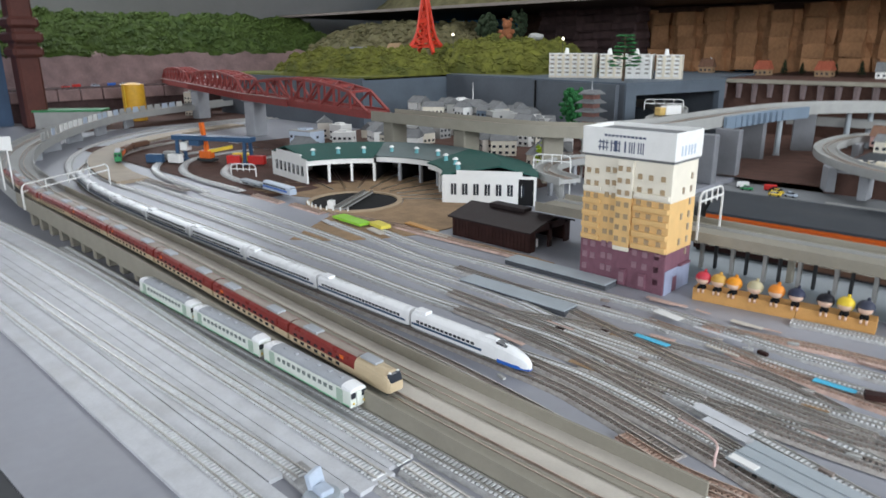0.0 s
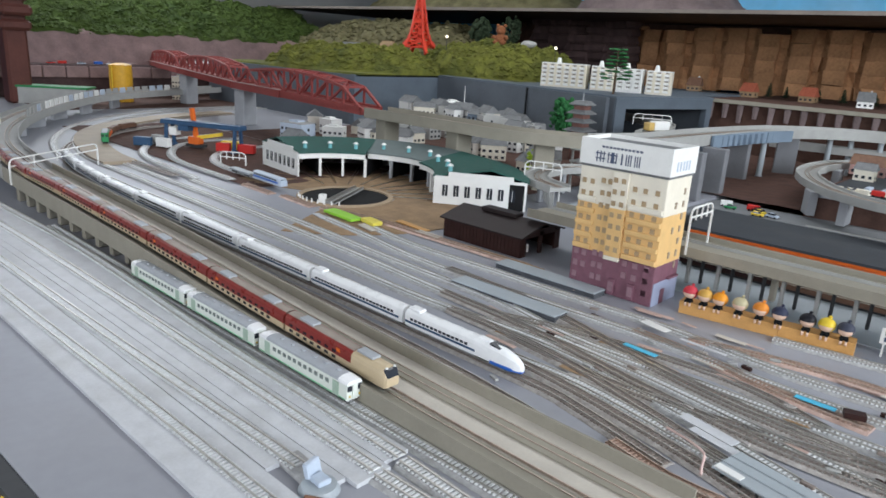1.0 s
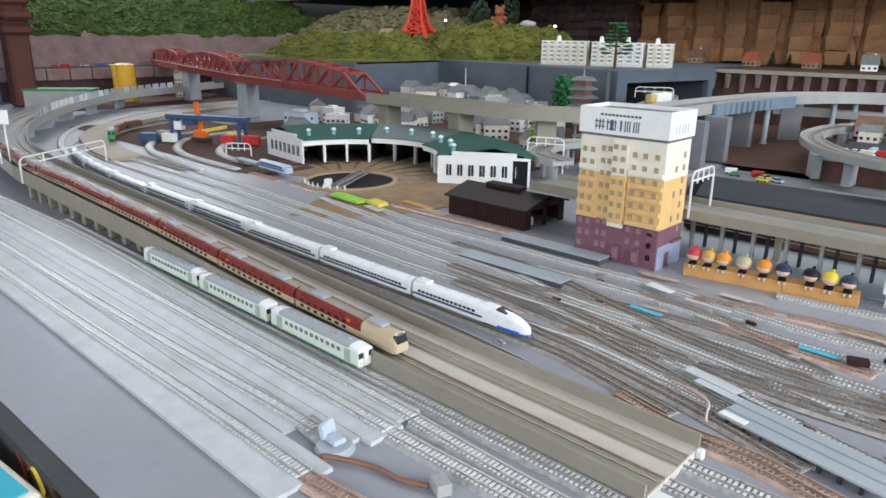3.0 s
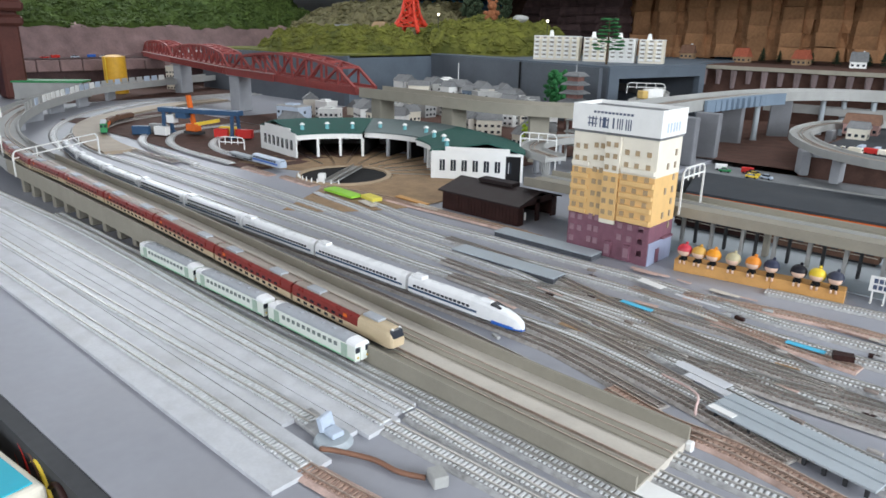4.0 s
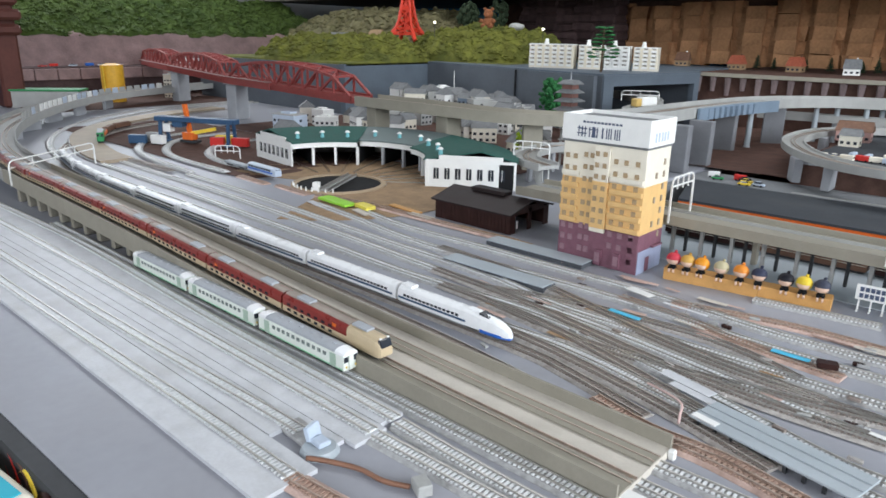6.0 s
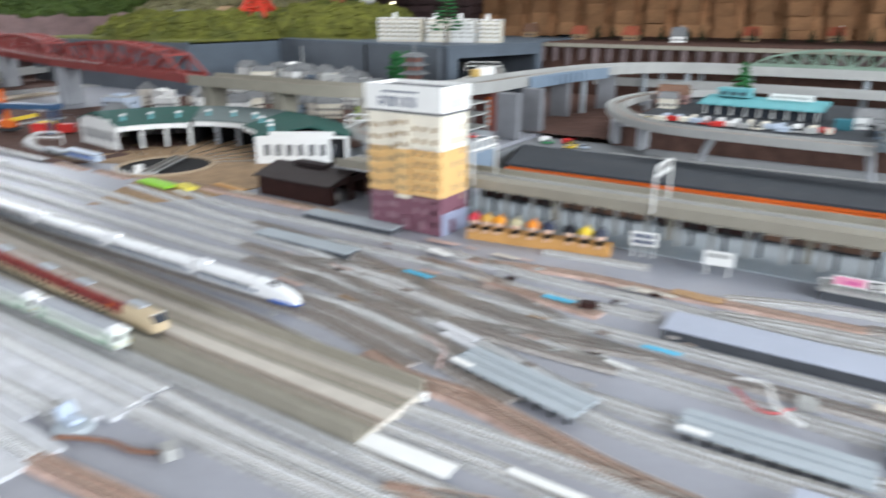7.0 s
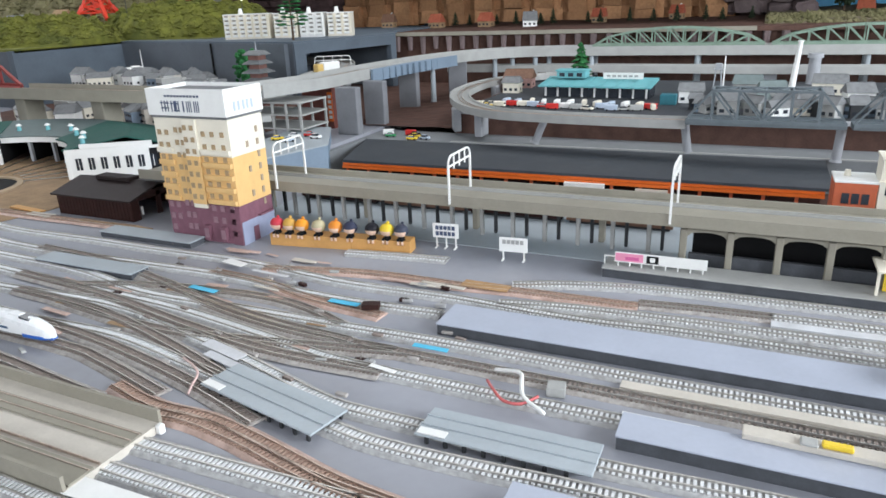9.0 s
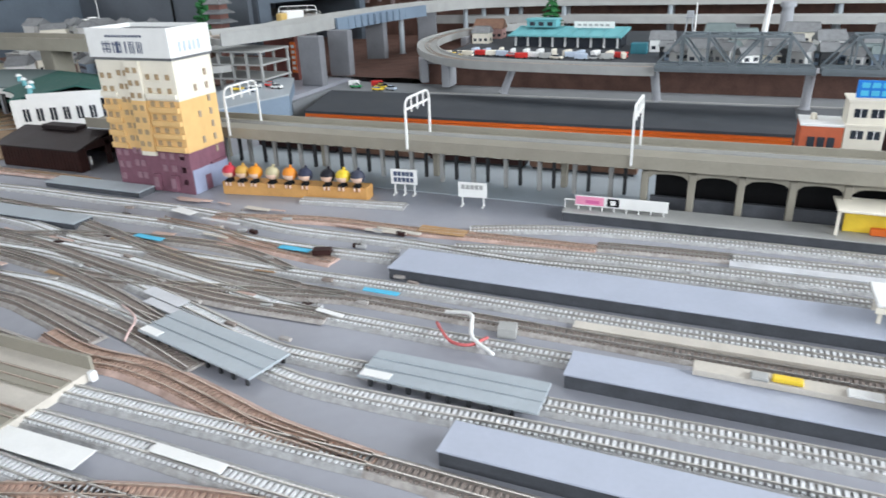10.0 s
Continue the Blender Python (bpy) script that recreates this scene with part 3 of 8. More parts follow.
# small ring viaduct round the village
viaduct("grey ring viaduct round the model village", [(-0.2, 2.56, 0.07), (-0.36, 2.5, 0.07), (-0.47, 2.34, 0.07), (-0.475, 2.08, 0.07), (-0.38, 1.86, 0.07), (-0.25, 1.73, 0.07), (-0.1, 1.695, 0.07), (0.1, 1.68, 0.07), (0.2, 1.68, 0.07)], 0.05,
        [(-0.39, 1.83, 0.07, 30), (-0.3, 1.78, 0.07, 0), (-0.45, 2.3, 0.07, 0)], CONCRETE_GREY, 0.006, thick=0.01)
for x, y, lean in ((-0.138, 1.75, 22), (0.197, 1.735, -9), (0.488, 1.72, 2)):
    p = thing("slanted_pier", "pale grey round pier leaning under the truss line", "pier", pose(x, y, 0.024, 0, lean, 0), group="slanted piers")
    part("column", cyl(bmesh.new(), 0, 0, -0.03, 0.037, 0.009, n=16), PIER, p, smooth=False)
    part("foot", cyl(bmesh.new(), 0, 0, -0.033, -0.0285, 0.012, 0.0095, 16), PIER, p)


def truss(name, label, a, b, height, width, bays, material, arch=0.0, bar_w=0.005, deck_h=0.01, category="bridge", floor_mat=None, lean_ends=True):
    """A through truss from a to b: chords, posts, diagonals, cross bars and deck."""
    a, b = Vector(a), Vector(b)
    d = (b - a)
    d.z = 0
    s = Vector((-d.y, d.x, 0)).normalized()
    ob = thing(name, label, category)
    top = lambda i: height * (1 if not arch else 1 - arch * (2 * i / bays - 1) ** 2)
    part("deck", sweep(bmesh.new(), [a, b], rect(-width / 2, width / 2, -deck_h, 0)), floor_mat or material, ob)
    for k in (-1, 1):
        off = s * width / 2 * k
        lo = [a.lerp(b, i / bays) + off for i in range(bays + 1)]
        hi = [p + Vector((0, 0, top(i))) for i, p in enumerate(lo)]
        part("bottom_chord", sweep(bmesh.new(), [lo[0], lo[bays]], rect(-bar_w * 0.7, bar_w * 0.7, -bar_w, bar_w)), material, ob)
        part("top_chord", sweep(bmesh.new(), [lo[0]] + hi[1:bays] + [lo[bays]], rect(-bar_w * 0.65, bar_w * 0.65, -bar_w * 0.65, bar_w * 0.65)), material, ob)
        for i in range(1, bays):
            part("post", bar(bmesh.new(), lo[i], hi[i], bar_w), material, ob)
            if i < bays - 1:
                p, q = (lo[i], hi[i + 1]) if i >= bays / 2 else (hi[i], lo[i + 1])
                part("diagonal", bar(bmesh.new(), p, q, bar_w), material, ob)
    for i in range(1, bays):
        p = a.lerp(b, i / bays) + Vector((0, 0, top(i)))
        part("cross_bar", bar(bmesh.new(), p - s * width / 2, p + s * width / 2, bar_w), material, ob)
        if i < bays - 1:
            q = a.lerp(b, (i + 1) / bays) + Vector((0, 0, top(i + 1)))
            part("lateral_brace", bar(bmesh.new(), p - s * width / 2, q + s * width / 2, bar_w * 0.7), material, ob)
            part("lateral_brace", bar(bmesh.new(), p + s * width / 2, q - s * width / 2, bar_w * 0.7), material, ob)
    return ob


truss("arch_bridge", "dull red steel arch truss railway bridge", (-1.5, 1.385, 0.15), (-2.34, 1.48, 0.16), 0.077, 0.075, 9, RED_BRIDGE, 0.5, 0.006, 0.018)
truss("truss_bridge", "dull red steel truss railway bridge beside a grey pier", (-2.36, 1.482, 0.164), (-3.15, 1.66, 0.168), 0.072, 0.075, 11, RED_BRIDGE, 0.45, 0.0055, 0.022)
truss("truss_bridge", "dull red steel truss railway bridge at the far bank", (-3.17, 1.665, 0.168), (-3.75, 1.79, 0.172), 0.066, 0.075, 9, RED_BRIDGE, 0.45, 0.0055, 0.022)
pg_ = thing("plate_girder", "dull red plate girder walkway along the red bridge", "bridge span")
GL = [Vector((-2.0, 1.398, 0.161)), Vector((-2.36, 1.433, 0.164)), Vector((-3.17, 1.615, 0.168)), Vector((-3.75, 1.74, 0.172))]
part("web", sweep(bmesh.new(), GL, rect(-0.002, 0.002, -0.024, 0.001)), RED_BRIDGE, pg_)
part("flange", sweep(bmesh.new(), GL, rect(-0.007, 0.007, 0.0012, 0.003)), mat("pale_pink_grey_flange", (0.36, 0.25, 0.24), 0.6), pg_, "pale pink-grey top flange")
for i in range(30):
    q = GL[1].lerp(GL[2], i / 29)
    part("stiffener", bx(-0.0015, 0.0015, -0.006, -0.0025, -0.022, 0.0005), RED_BRIDGE, pg_, m=pose(q.x, q.y, q.z, 0, 0, -12.6))
for x, y in ((-2.35, 1.48), (-3.16, 1.662)):
    p = thing("bridge_pier", "grey rectangular pier carrying the red bridge", "pier", pose(x, y, 0, 0, 0, 12), group="bridge piers")
    part("shaft", rbox(-0.027, 0.027, -0.034, 0.034, 0, 0.135, 0.004), PIER, p)
    part("cap", rbox(-0.033, 0.033, -0.04, 0.04, 0.1352, 0.1412, 0.002), PIER, p)
truss("truss_bridge", "pale green arched truss bridge on the back viaduct", (-0.22, 2.69, 0.156), (0.33, 2.69, 0.156), 0.055, 0.07, 11, GREEN_BRIDGE, 0.75, 0.004, 0.006)
truss("truss_bridge", "pale green arched truss bridge on the back viaduct", (0.35, 2.69, 0.156), (0.92, 2.69, 0.156), 0.055, 0.07, 11, GREEN_BRIDGE, 0.75, 0.004, 0.006)
truss("truss_bridge", "blue-grey steel truss bridge in front of the village", (0.2, 1.67, 0.078), (0.49, 1.67, 0.078), 0.06, 0.055, 6, TRUSS_GREY, 0, 0.0036, 0.009)
truss("truss_bridge", "blue-grey steel truss bridge in front of the village", (0.5, 1.67, 0.078), (0.79, 1.67, 0.078), 0.06, 0.055, 6, TRUSS_GREY, 0, 0.0036, 0.009)

# arcaded viaduct with open bays in the middle of the layout
arc = thing("arcade_viaduct", "beige-grey arcaded viaduct on square posts and arched bays", "viaduct", kind="structure")
ARC = [(-0.62, 1.034, 0.068), (-0.3, 1.034, 0.068), (0.3, 1.034, 0.068), (1.5, 1.034, 0.068)]
al = curve(ARC, 0.06)
part("deck", sweep(bmesh.new(), al, rect(-0.042, 0.042, -0.007, 0)), CONCRETE, arc)
for s in (-1, 1):
    part("parapet", sweep(bmesh.new(), al, rect(min(s * 0.043, s * 0.0465), max(s * 0.043, s * 0.0465), -0.0075, 0.008)), CONCRETE, arc)
part("walkway", sweep(bmesh.new(), al, rect(-0.03, 0.006, 0.0003, 0.002)), CONCRETE, arc)
for r in (0.0125, 0.0225):
    part("rail", sweep(bmesh.new(), al, rect(r - 0.0006, r + 0.0006, 0.0004, 0.0028)), CONCRETE_GREY, arc)
bm = bmesh.new()
pm = mesh_of("post", rbox(-0.0028, 0.0028, -0.003, 0.003, 0, 0.0535, 0.0006), CONCRETE_GREY)
pd = mesh_of("post", rbox(-0.0022, 0.0022, -0.003, 0.003, 0, 0.0535, 0.0008), DARK_STEEL)
pc = mesh_of("pillar", rbox(-0.004, 0.004, -0.006, 0.006, 0, 0.0535, 0.001), CONCRETE)
ar = bmesh.new()
N = 8
inner = [Vector((-0.0185 + 0.037 * i / N, 0, 0.0445 + 0.0065 * math.sin(math.pi * i / N) ** 0.35)) for i in range(N + 1)]
for i in range(N):
    a, b = inner[i], inner[i + 1]
    v = [ar.verts.new(p) for p in (a + Vector((0, -0.004, 0)), b + Vector((0, -0.004, 0)), Vector((b.x, -0.004, 0.0535)), Vector((a.x, -0.004, 0.0535)), a + Vector((0, 0.004, 0)), b + Vector((0, 0.004, 0)), Vector((b.x, 0.004, 0.0535)), Vector((a.x, 0.004, 0.0535)))]
    for f in ((0, 1, 2, 3), (7, 6, 5, 4), (0, 4, 5, 1)):
        ar.faces.new([v[k] for k in f])
am = mesh_of("arch", ar, CONCRETE)
for i in range(16):
    x = -0.484 + 0.047 * i
    shared("post", pm, arc, pose(x, 1.046, 0.003))
    shared("post", pd, arc, pose(x + 0.016, 1.06, 0.003))
    if i % 4 == 1:
        shared("pillar", pc, arc, pose(x + 0.028, 1.071, 0.003))
    part("cross_beam", bx(x + 0.004, x + 0.043, 1.044, 1.048, 0.047, 0.051), DARK_STEEL, arc)
for i in range(23):
    x = 0.268 + 0.053 * i
    shared("pillar", pc, arc, pose(x, 1.0, 0.003))
    shared("arch", am, arc, pose(x + 0.0265, 1.0, 0.003) @ Matrix.Diagonal((1.22, 1, 1, 1)))
# Black sheet put in for the shade inside the arched bays
solid("station_wall", bx(0.275, 1.5, 1.06, 1.065, 0, 0.06), BLACK, "black sheet behind the arcade bays, standing in for shade", "wall")
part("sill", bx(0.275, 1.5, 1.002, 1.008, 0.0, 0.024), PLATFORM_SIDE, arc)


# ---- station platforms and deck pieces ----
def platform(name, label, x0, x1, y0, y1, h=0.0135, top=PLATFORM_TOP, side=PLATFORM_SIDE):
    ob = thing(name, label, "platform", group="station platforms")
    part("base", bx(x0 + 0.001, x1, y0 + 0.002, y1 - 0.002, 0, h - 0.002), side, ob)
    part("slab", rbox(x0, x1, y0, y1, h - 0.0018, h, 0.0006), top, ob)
    return ob


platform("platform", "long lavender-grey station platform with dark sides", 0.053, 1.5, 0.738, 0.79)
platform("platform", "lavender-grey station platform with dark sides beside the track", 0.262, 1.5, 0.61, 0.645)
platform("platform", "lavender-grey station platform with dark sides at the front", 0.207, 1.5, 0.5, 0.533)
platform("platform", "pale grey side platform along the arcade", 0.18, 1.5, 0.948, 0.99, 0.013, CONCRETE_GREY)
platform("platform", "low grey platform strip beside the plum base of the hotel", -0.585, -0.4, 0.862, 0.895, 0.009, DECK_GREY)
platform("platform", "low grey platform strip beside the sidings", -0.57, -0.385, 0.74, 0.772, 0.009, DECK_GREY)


def deck_piece(x0, x1, y0, y1, z=0.0095, ang=0.0):
    ob = thing("deck_plate", "blue-grey ribbed plastic deck plate with a white corner label", "plate", pose((x0 + x1) / 2, (y0 + y1) / 2, 0, 0, 0, ang), group="deck plates")
    w, d = (x1 - x0) / 2, (y1 - y0) / 2
    part("plate", rbox(-w, w, -d, d, z - 0.0022, z, 0.0005), DECK_GREY, ob)
    for y in (-d * 0.3, d * 0.35):
        part("rib", bx(-w, w, y - 0.0006, y + 0.0006, z + 0.0001, z + 0.0012), DECK_GREY, ob)
    part("label_strip", bx(-w + 0.002, -w + 0.026, -d + 0.001, -d + 0.009, z + 0.0002, z + 0.0011), WHITE, ob, "white corner label")
    k = int(w * 2 / 0.016)
    for i in range(k):
        for y in (-d + 0.002, d - 0.004):
            part("foot", bx(-w + 0.008 + i * 0.016, -w + 0.011 + i * 0.016, y, y + 0.002, 0, z - 0.0023), DARK_STEEL, ob)
    return ob


deck_piece(-0.098, 0.046, 0.545, 0.588, 0.0098, -12)
deck_piece(0.115, 0.256, 0.563, 0.602)


# ---- setting at the back: retaining walls, hills, cliffs, shelves, painted sky ----
def height_field(x0, x1, y0, y1, nx, ny, f, skirt=None):
    verts = [(x0 + (x1 - x0) * i / nx, y0 + (y1 - y0) * j / ny) for j in range(ny + 1) for i in range(nx + 1)]
    bm = bmesh.new()
    v = [bm.verts.new((x, y, f(x, y))) for x, y in verts]
    for j in range(ny):
        for i in range(nx):
            a = j * (nx + 1) + i
            bm.faces.new((v[a], v[a + 1], v[a + nx + 2], v[a + nx + 1]))
    if skirt is not None:
        edge = [e for e in bm.edges if e.is_boundary]
        r = bmesh.ops.extrude_edge_only(bm, edges=edge)
        for q in r["geom"]:
            if isinstance(q, bmesh.types.BMVert):
                q.co.z = skirt
    return bm


def lumps(x, y, s, seed=0.0):
    return noise.fractal(Vector((x * s + seed, y * s - seed, seed)), 1.0, 2.0, 5)


def mound(cx, cy, rx, ry, base, h, seed, flat=2.2):
    def f(x, y):
        r = math.sqrt(((x - cx) / rx) ** 2 + ((y - cy) / ry) ** 2)
        k = max(0.0, 1 - r ** flat)
        step = 0.02 * math.sin(18 * k + 5 * lumps(x, y, 5, seed))
        return base + h * k ** 0.7 + (0.03 * lumps(x, y, 9, seed) + 0.012 * lumps(x, y, 34, seed) + step * 0.5) * min(1, k * 3)
    return f


# Front boards carry shade in their colour; the side board stays bluer
solid("retaining_wall_long", slab([(-2.1995, 2.4), (-1.147, 2.18), (-1.14, 2.21), (-2.1995, 2.43)], 0, 0.205), WALL_SHADED, "retaining wall board under the grassy hills, shade put into its colour", "wall")
solid("retaining_wall_side", bx(-2.23, -2.2, 1.9, 2.43, 0, 0.207), PORTAL_BLUE, "slate-blue retaining wall board under the grassy hill", "wall")
solid("retaining_wall_front", bx(-3.4, -2.2305, 1.9, 1.93, 0, 0.205), WALL_SHADED, "retaining wall board behind the red bridge, shade put into its colour", "wall")
solid("wall_joint", bx(-1.59, -1.585, 2.264, 2.272, 0, 0.204), BLACK, "dark joint between two wall boards", "wall")
tb = bmesh.new()
FACE = pose(-1.14, 2.18, 0, 0, 0, 76)
for p in ((0, 0.05, 0, 0.025, 0, 0.205), (0.49, 0.52, 0, 0.025, 0, 0.205), (0.05, 0.49, 0, 0.025, 0.168, 0.205)):
    box(tb, *p, FACE)
solid("tunnel_portal", tb, PORTAL_BLUE, "slate-blue boxed tunnel portal with a wide dark opening", "tunnel")
tb = bmesh.new()
for p in ((0.0, 0.5, 0.5, 0.52, 0, 0.204), (-0.02, 0.0, 0.03, 0.5, 0, 0.204), (0.5, 0.51, 0.03, 0.5, 0, 0.204)):
    box(tb, *p, FACE)
solid("tunnel_lining", tb, WALL_SHADED, "dark board lining inside the tunnel", "tunnel")
pl = bmesh.new()
lo = [pl.verts.new((x, y, 0.2055)) for x, y in ((-2.199, 2.399), (-1.142, 2.178), (-1.012, 2.69), (-1.094, 2.78), (-1.094, 3.3), (-3.0, 3.3), (-3.0, 2.449), (-2.199, 2.449))]
pl.faces.new(lo)
for g in bmesh.ops.extrude_face_region(pl, geom=pl.faces[:])["geom"]:
    if isinstance(g, bmesh.types.BMVert):
        g.co.z = 0.211
solid("plateau", pl, PORTAL_BLUE, "slate-grey board plateau above the tunnel", "plateau")
solid("hill_base", bx(-3.4, -2.201, 1.931, 2.448, 0.2, 0.2105), BROWN_EARTH, "brown earth under the grassy hill", "ground")
solid("hill_front", height_field(-3.3, -2.2, 1.91, 2.75, 130, 100, mound(-2.68, 2.28, 0.5, 0.38, 0.213, 0.095, 1.3, 3.0), 0.2), GRASS, "low grassy hill with mossy olive flock above the blue-grey wall", "hill", smooth=True)
solid("hill_middle", height_field(-2.66, -1.78, 2.46, 3.2, 110, 90, mound(-2.2, 2.82, 0.45, 0.37, 0.213, 0.15, 4.1, 3.0), 0.2), GRASS, "rounded grassy hill covered in mossy olive flock", "hill", smooth=True)
solid("hill_rear", height_field(-4.2, -2.2, 2.6, 3.9, 90, 60, mound(-3.25, 3.2, 1.0, 0.62, 0.2, 0.27, 7.7, 2.6), 0.19), GRASS_DRY, "dry terraced hill with pale rocks and olive flock", "hill", smooth=True)



def flock(label, f, x0, x1, y0, y1, n, floor, material, seed, size=0.009):
    """Countless small foam tufts strewn over a hill."""
    rnd = random.Random(seed)
    vs, fs = [], []
    while len(fs) < n * 8:
        x, y = rnd.uniform(x0, x1), rnd.uniform(y0, y1)
        z = f(x, y)
        if z < floor:
            continue
        r = size * rnd.uniform(0.5, 1.35) * (1.25 if noise.noise(Vector((x * 14, y * 14, seed))) > 0 else 0.75)
        k = len(vs)
        for dx, dy, dz in ((1, 0, 0), (0, 1, 0), (-1, 0, 0), (0, -1, 0), (0, 0, 1), (0, 0, -1)):
            vs.append((x + r * (dx + rnd.uniform(-0.3, 0.3)), y + r * (dy + rnd.uniform(-0.3, 0.3)), z + r * (0.75 * dz + rnd.uniform(-0.25, 0.25))))
        for a in range(4):
            b = (a + 1) % 4
            fs += [(k + a, k + b, k + 4), (k + b, k + a, k + 5)]
    me = bpy.data.meshes.new("flock_tufts")
    me.from_pydata(vs, [], fs)
    me.materials.append(material)
    return tagged(new("flock_tufts", me), label, "flock", "", "stuff")


flock("mossy olive foam tufts on the front hill", mound(-2.68, 2.28, 0.5, 0.38, 0.213, 0.095, 1.3, 3.0), -3.25, -2.2, 1.91, 2.7, 7000, 0.222, GRASS, 3)
flock("mossy olive foam tufts on the rounded hill", mound(-2.2, 2.82, 0.45, 0.37, 0.213, 0.15, 4.1, 3.0), -2.66, -1.78, 2.46, 3.2, 6500, 0.222, GRASS, 5)
flock("dry olive foam tufts on the terraced hill", mound(-3.25, 3.2, 1.0, 0.62, 0.2, 0.27, 7.7, 2.6), -4.2, -2.25, 2.6, 3.5, 5000, 0.23, GRASS_DRY, 7, 0.012)
flock("green foam tufts on the slope above the rock face", lambda x, y: 0.305 + (-3.84 - x) * 0.42 + 0.03 * lumps(x, y, 11, 6.2) + 0.01 * lumps(x, y, 40, 2.2), -4.4, -3.84, 0.5, 3.1, 9000, 0.2, GRASS_GREEN, 9, 0.012)
flock("dry grass tufts on the bank behind the green bridges", lambda x, y: 0.19 + 0.03 * min(1, (y - 2.9) * 9) + 0.012 * lumps(x, y, 8, 3), 0.33, 1.87, 2.9, 3.4, 5000, 0.0, GRASS_DRY, 11, 0.01)

# low shelf with cottages in front of the sandstone cliff
solid("cottage_shelf", bx(-1.09, 1.88, 2.78, 4.48, 0.19, 0.205), BROWN_EARTH, "brown shelf carrying small cottages", "shelf")
solid("shelf_edge", bx(-1.09, 0.3, 2.774, 2.7795, 0.192, 0.2065), CONCRETE, "pale edge strip of the cottage shelf", "trim")
solid("shelf_face", bx(-1.09, 1.88, 2.8, 2.83, 0, 0.19), BROWN_EARTH, "dark brown rock face under the cottage shelf", "wall")
for i in range(26):
    x = -1.06 + i * 0.058
    r = solid("rock_pillar", bmesh.new(), GREY_ROCK, "small grey-brown rock rib under the shelf", "rock", "structure", "rock ribs")
    bm = cyl(bmesh.new(), x, 2.787, 0.13 + 0.012 * math.sin(i * 2.7), 0.1895, 0.009, 0.013, 6)
    bm.to_mesh(r.data)
    bm.free()
solid("grass_cliff", height_field(0.32, 1.88, 2.9, 4.4, 60, 50, lambda x, y: 0.19 + 0.03 * min(1, (y - 2.9) * 9) + 0.012 * lumps(x, y, 8, 3), 0.02), mat("dry_brown_bank", (0.15, 0.125, 0.085), 0.95, var=0.45, scale=22, bump=1.0, dirt=0.7, dirt_colour=(0.09, 0.1, 0.05)), "dry grass bank with a brown rock face at the back", "hill", smooth=True)

SHELF_Z = 0.537
solid("upper_shelf", bx(-4.5, 1.9, 3.0, 4.5, SHELF_Z, SHELF_Z + 0.014), SHELF_WOOD, "dark wooden upper shelf above the layout", "shelf")
solid("shelf_lip", bx(-4.5, 1.9, 2.988, 2.9995, SHELF_Z + 0.001, SHELF_Z + 0.0165), mat("grey_brown_lip", (0.2, 0.17, 0.15), 0.7, var=0.2, scale=10), "grey-brown front lip of the upper shelf", "trim")
solid("painted_sky_wall", bx(-4.5, 1.9, 4.5, 4.52, 0.0, 1.5), mat("painted_sky", (0.14, 0.48, 0.78), 0.7, var=0.18, scale=2.2, bump=0.03, dirt=0.55, dirt_colour=(0.5, 0.62, 0.72)), "blue painted sky backdrop with soft white clouds", "backdrop")
solid("upper_rock", height_field(-2.35, -1.35, 3.3, 4.2, 60, 40, mound(-1.85, 3.8, 0.5, 0.45, SHELF_Z + 0.016, 0.2, 9.0), SHELF_Z + 0.016), GREY_ROCK, "grey-brown rock mass on the upper shelf", "rock", smooth=True)
solid("upper_hill", height_field(-4.3, -2.3, 3.2, 4.3, 60, 40, mound(-3.2, 3.8, 1.0, 0.55, SHELF_Z + 0.016, 0.2, 5.0), SHELF_Z + 0.016), GRASS_DRY, "dry hill on the upper shelf", "hill", smooth=True)

# far left bank: stone wall, road, pink rock and grass slope
# Dark patch laid on the table for the shade below the ring viaduct
solid("bank_ground", bx(-3.598, -3.0, 0.98, 2.42, 0.0008, 0.0022), BROWN_EARTH, "dark brown patch standing in for shade at the foot of the bank", "ground")
# Shade below the parapet is put into the bank wall's colour
solid("bank_wall", bx(-4.4, -3.6, 0.55, 3.0, 0, 0.15), SHADED_ROCK, "stone bank at the end of the layout, shade put into its colour", "wall")
solid("bank_cliff", height_field(-4.4, -3.72, 0.5, 3.1, 60, 110, lambda x, y: 0.155 + min(0.15, max(0.0, (-3.76 - x) * 1.9)) + 0.02 * lumps(x, y, 12, 2.2), 0.1), PINK_ROCK, "pink-grey layered rock face along the road", "cliff", smooth=False)
solid("bank_grass", height_field(-4.4, -3.84, 0.5, 3.1, 50, 90, lambda x, y: 0.305 + (-3.84 - x) * 0.42 + 0.03 * lumps(x, y, 11, 6.2) + 0.01 * lumps(x, y, 40, 2.2), 0.25), GRASS_GREEN, "green grass slope above the rock face", "slope", smooth=True)
post = thing("corner_post", "reddish brown wooden post with carved brackets", "post", pose(-3.35, 0.98, 0))
part("shaft", rbox(-0.05, 0.05, -0.045, 0.045, 0, 0.62, 0.01), POST_WOOD, post)
for z, w in ((0.3, 0.075), (0.36, 0.1), (0.42, 0.07)):
    part("bracket", rbox(-w, w, -0.06, 0.06, z, z + 0.045, 0.012), POST_WOOD, post)
solid("side_panel", bx(-3.55, -3.5, 0.3, 0.93, 0, 1.0), mat("dark_blue_poster", (0.05, 0.09, 0.16), 0.6, var=0.2, scale=5), "dark blue painted panel beside the post", "panel")


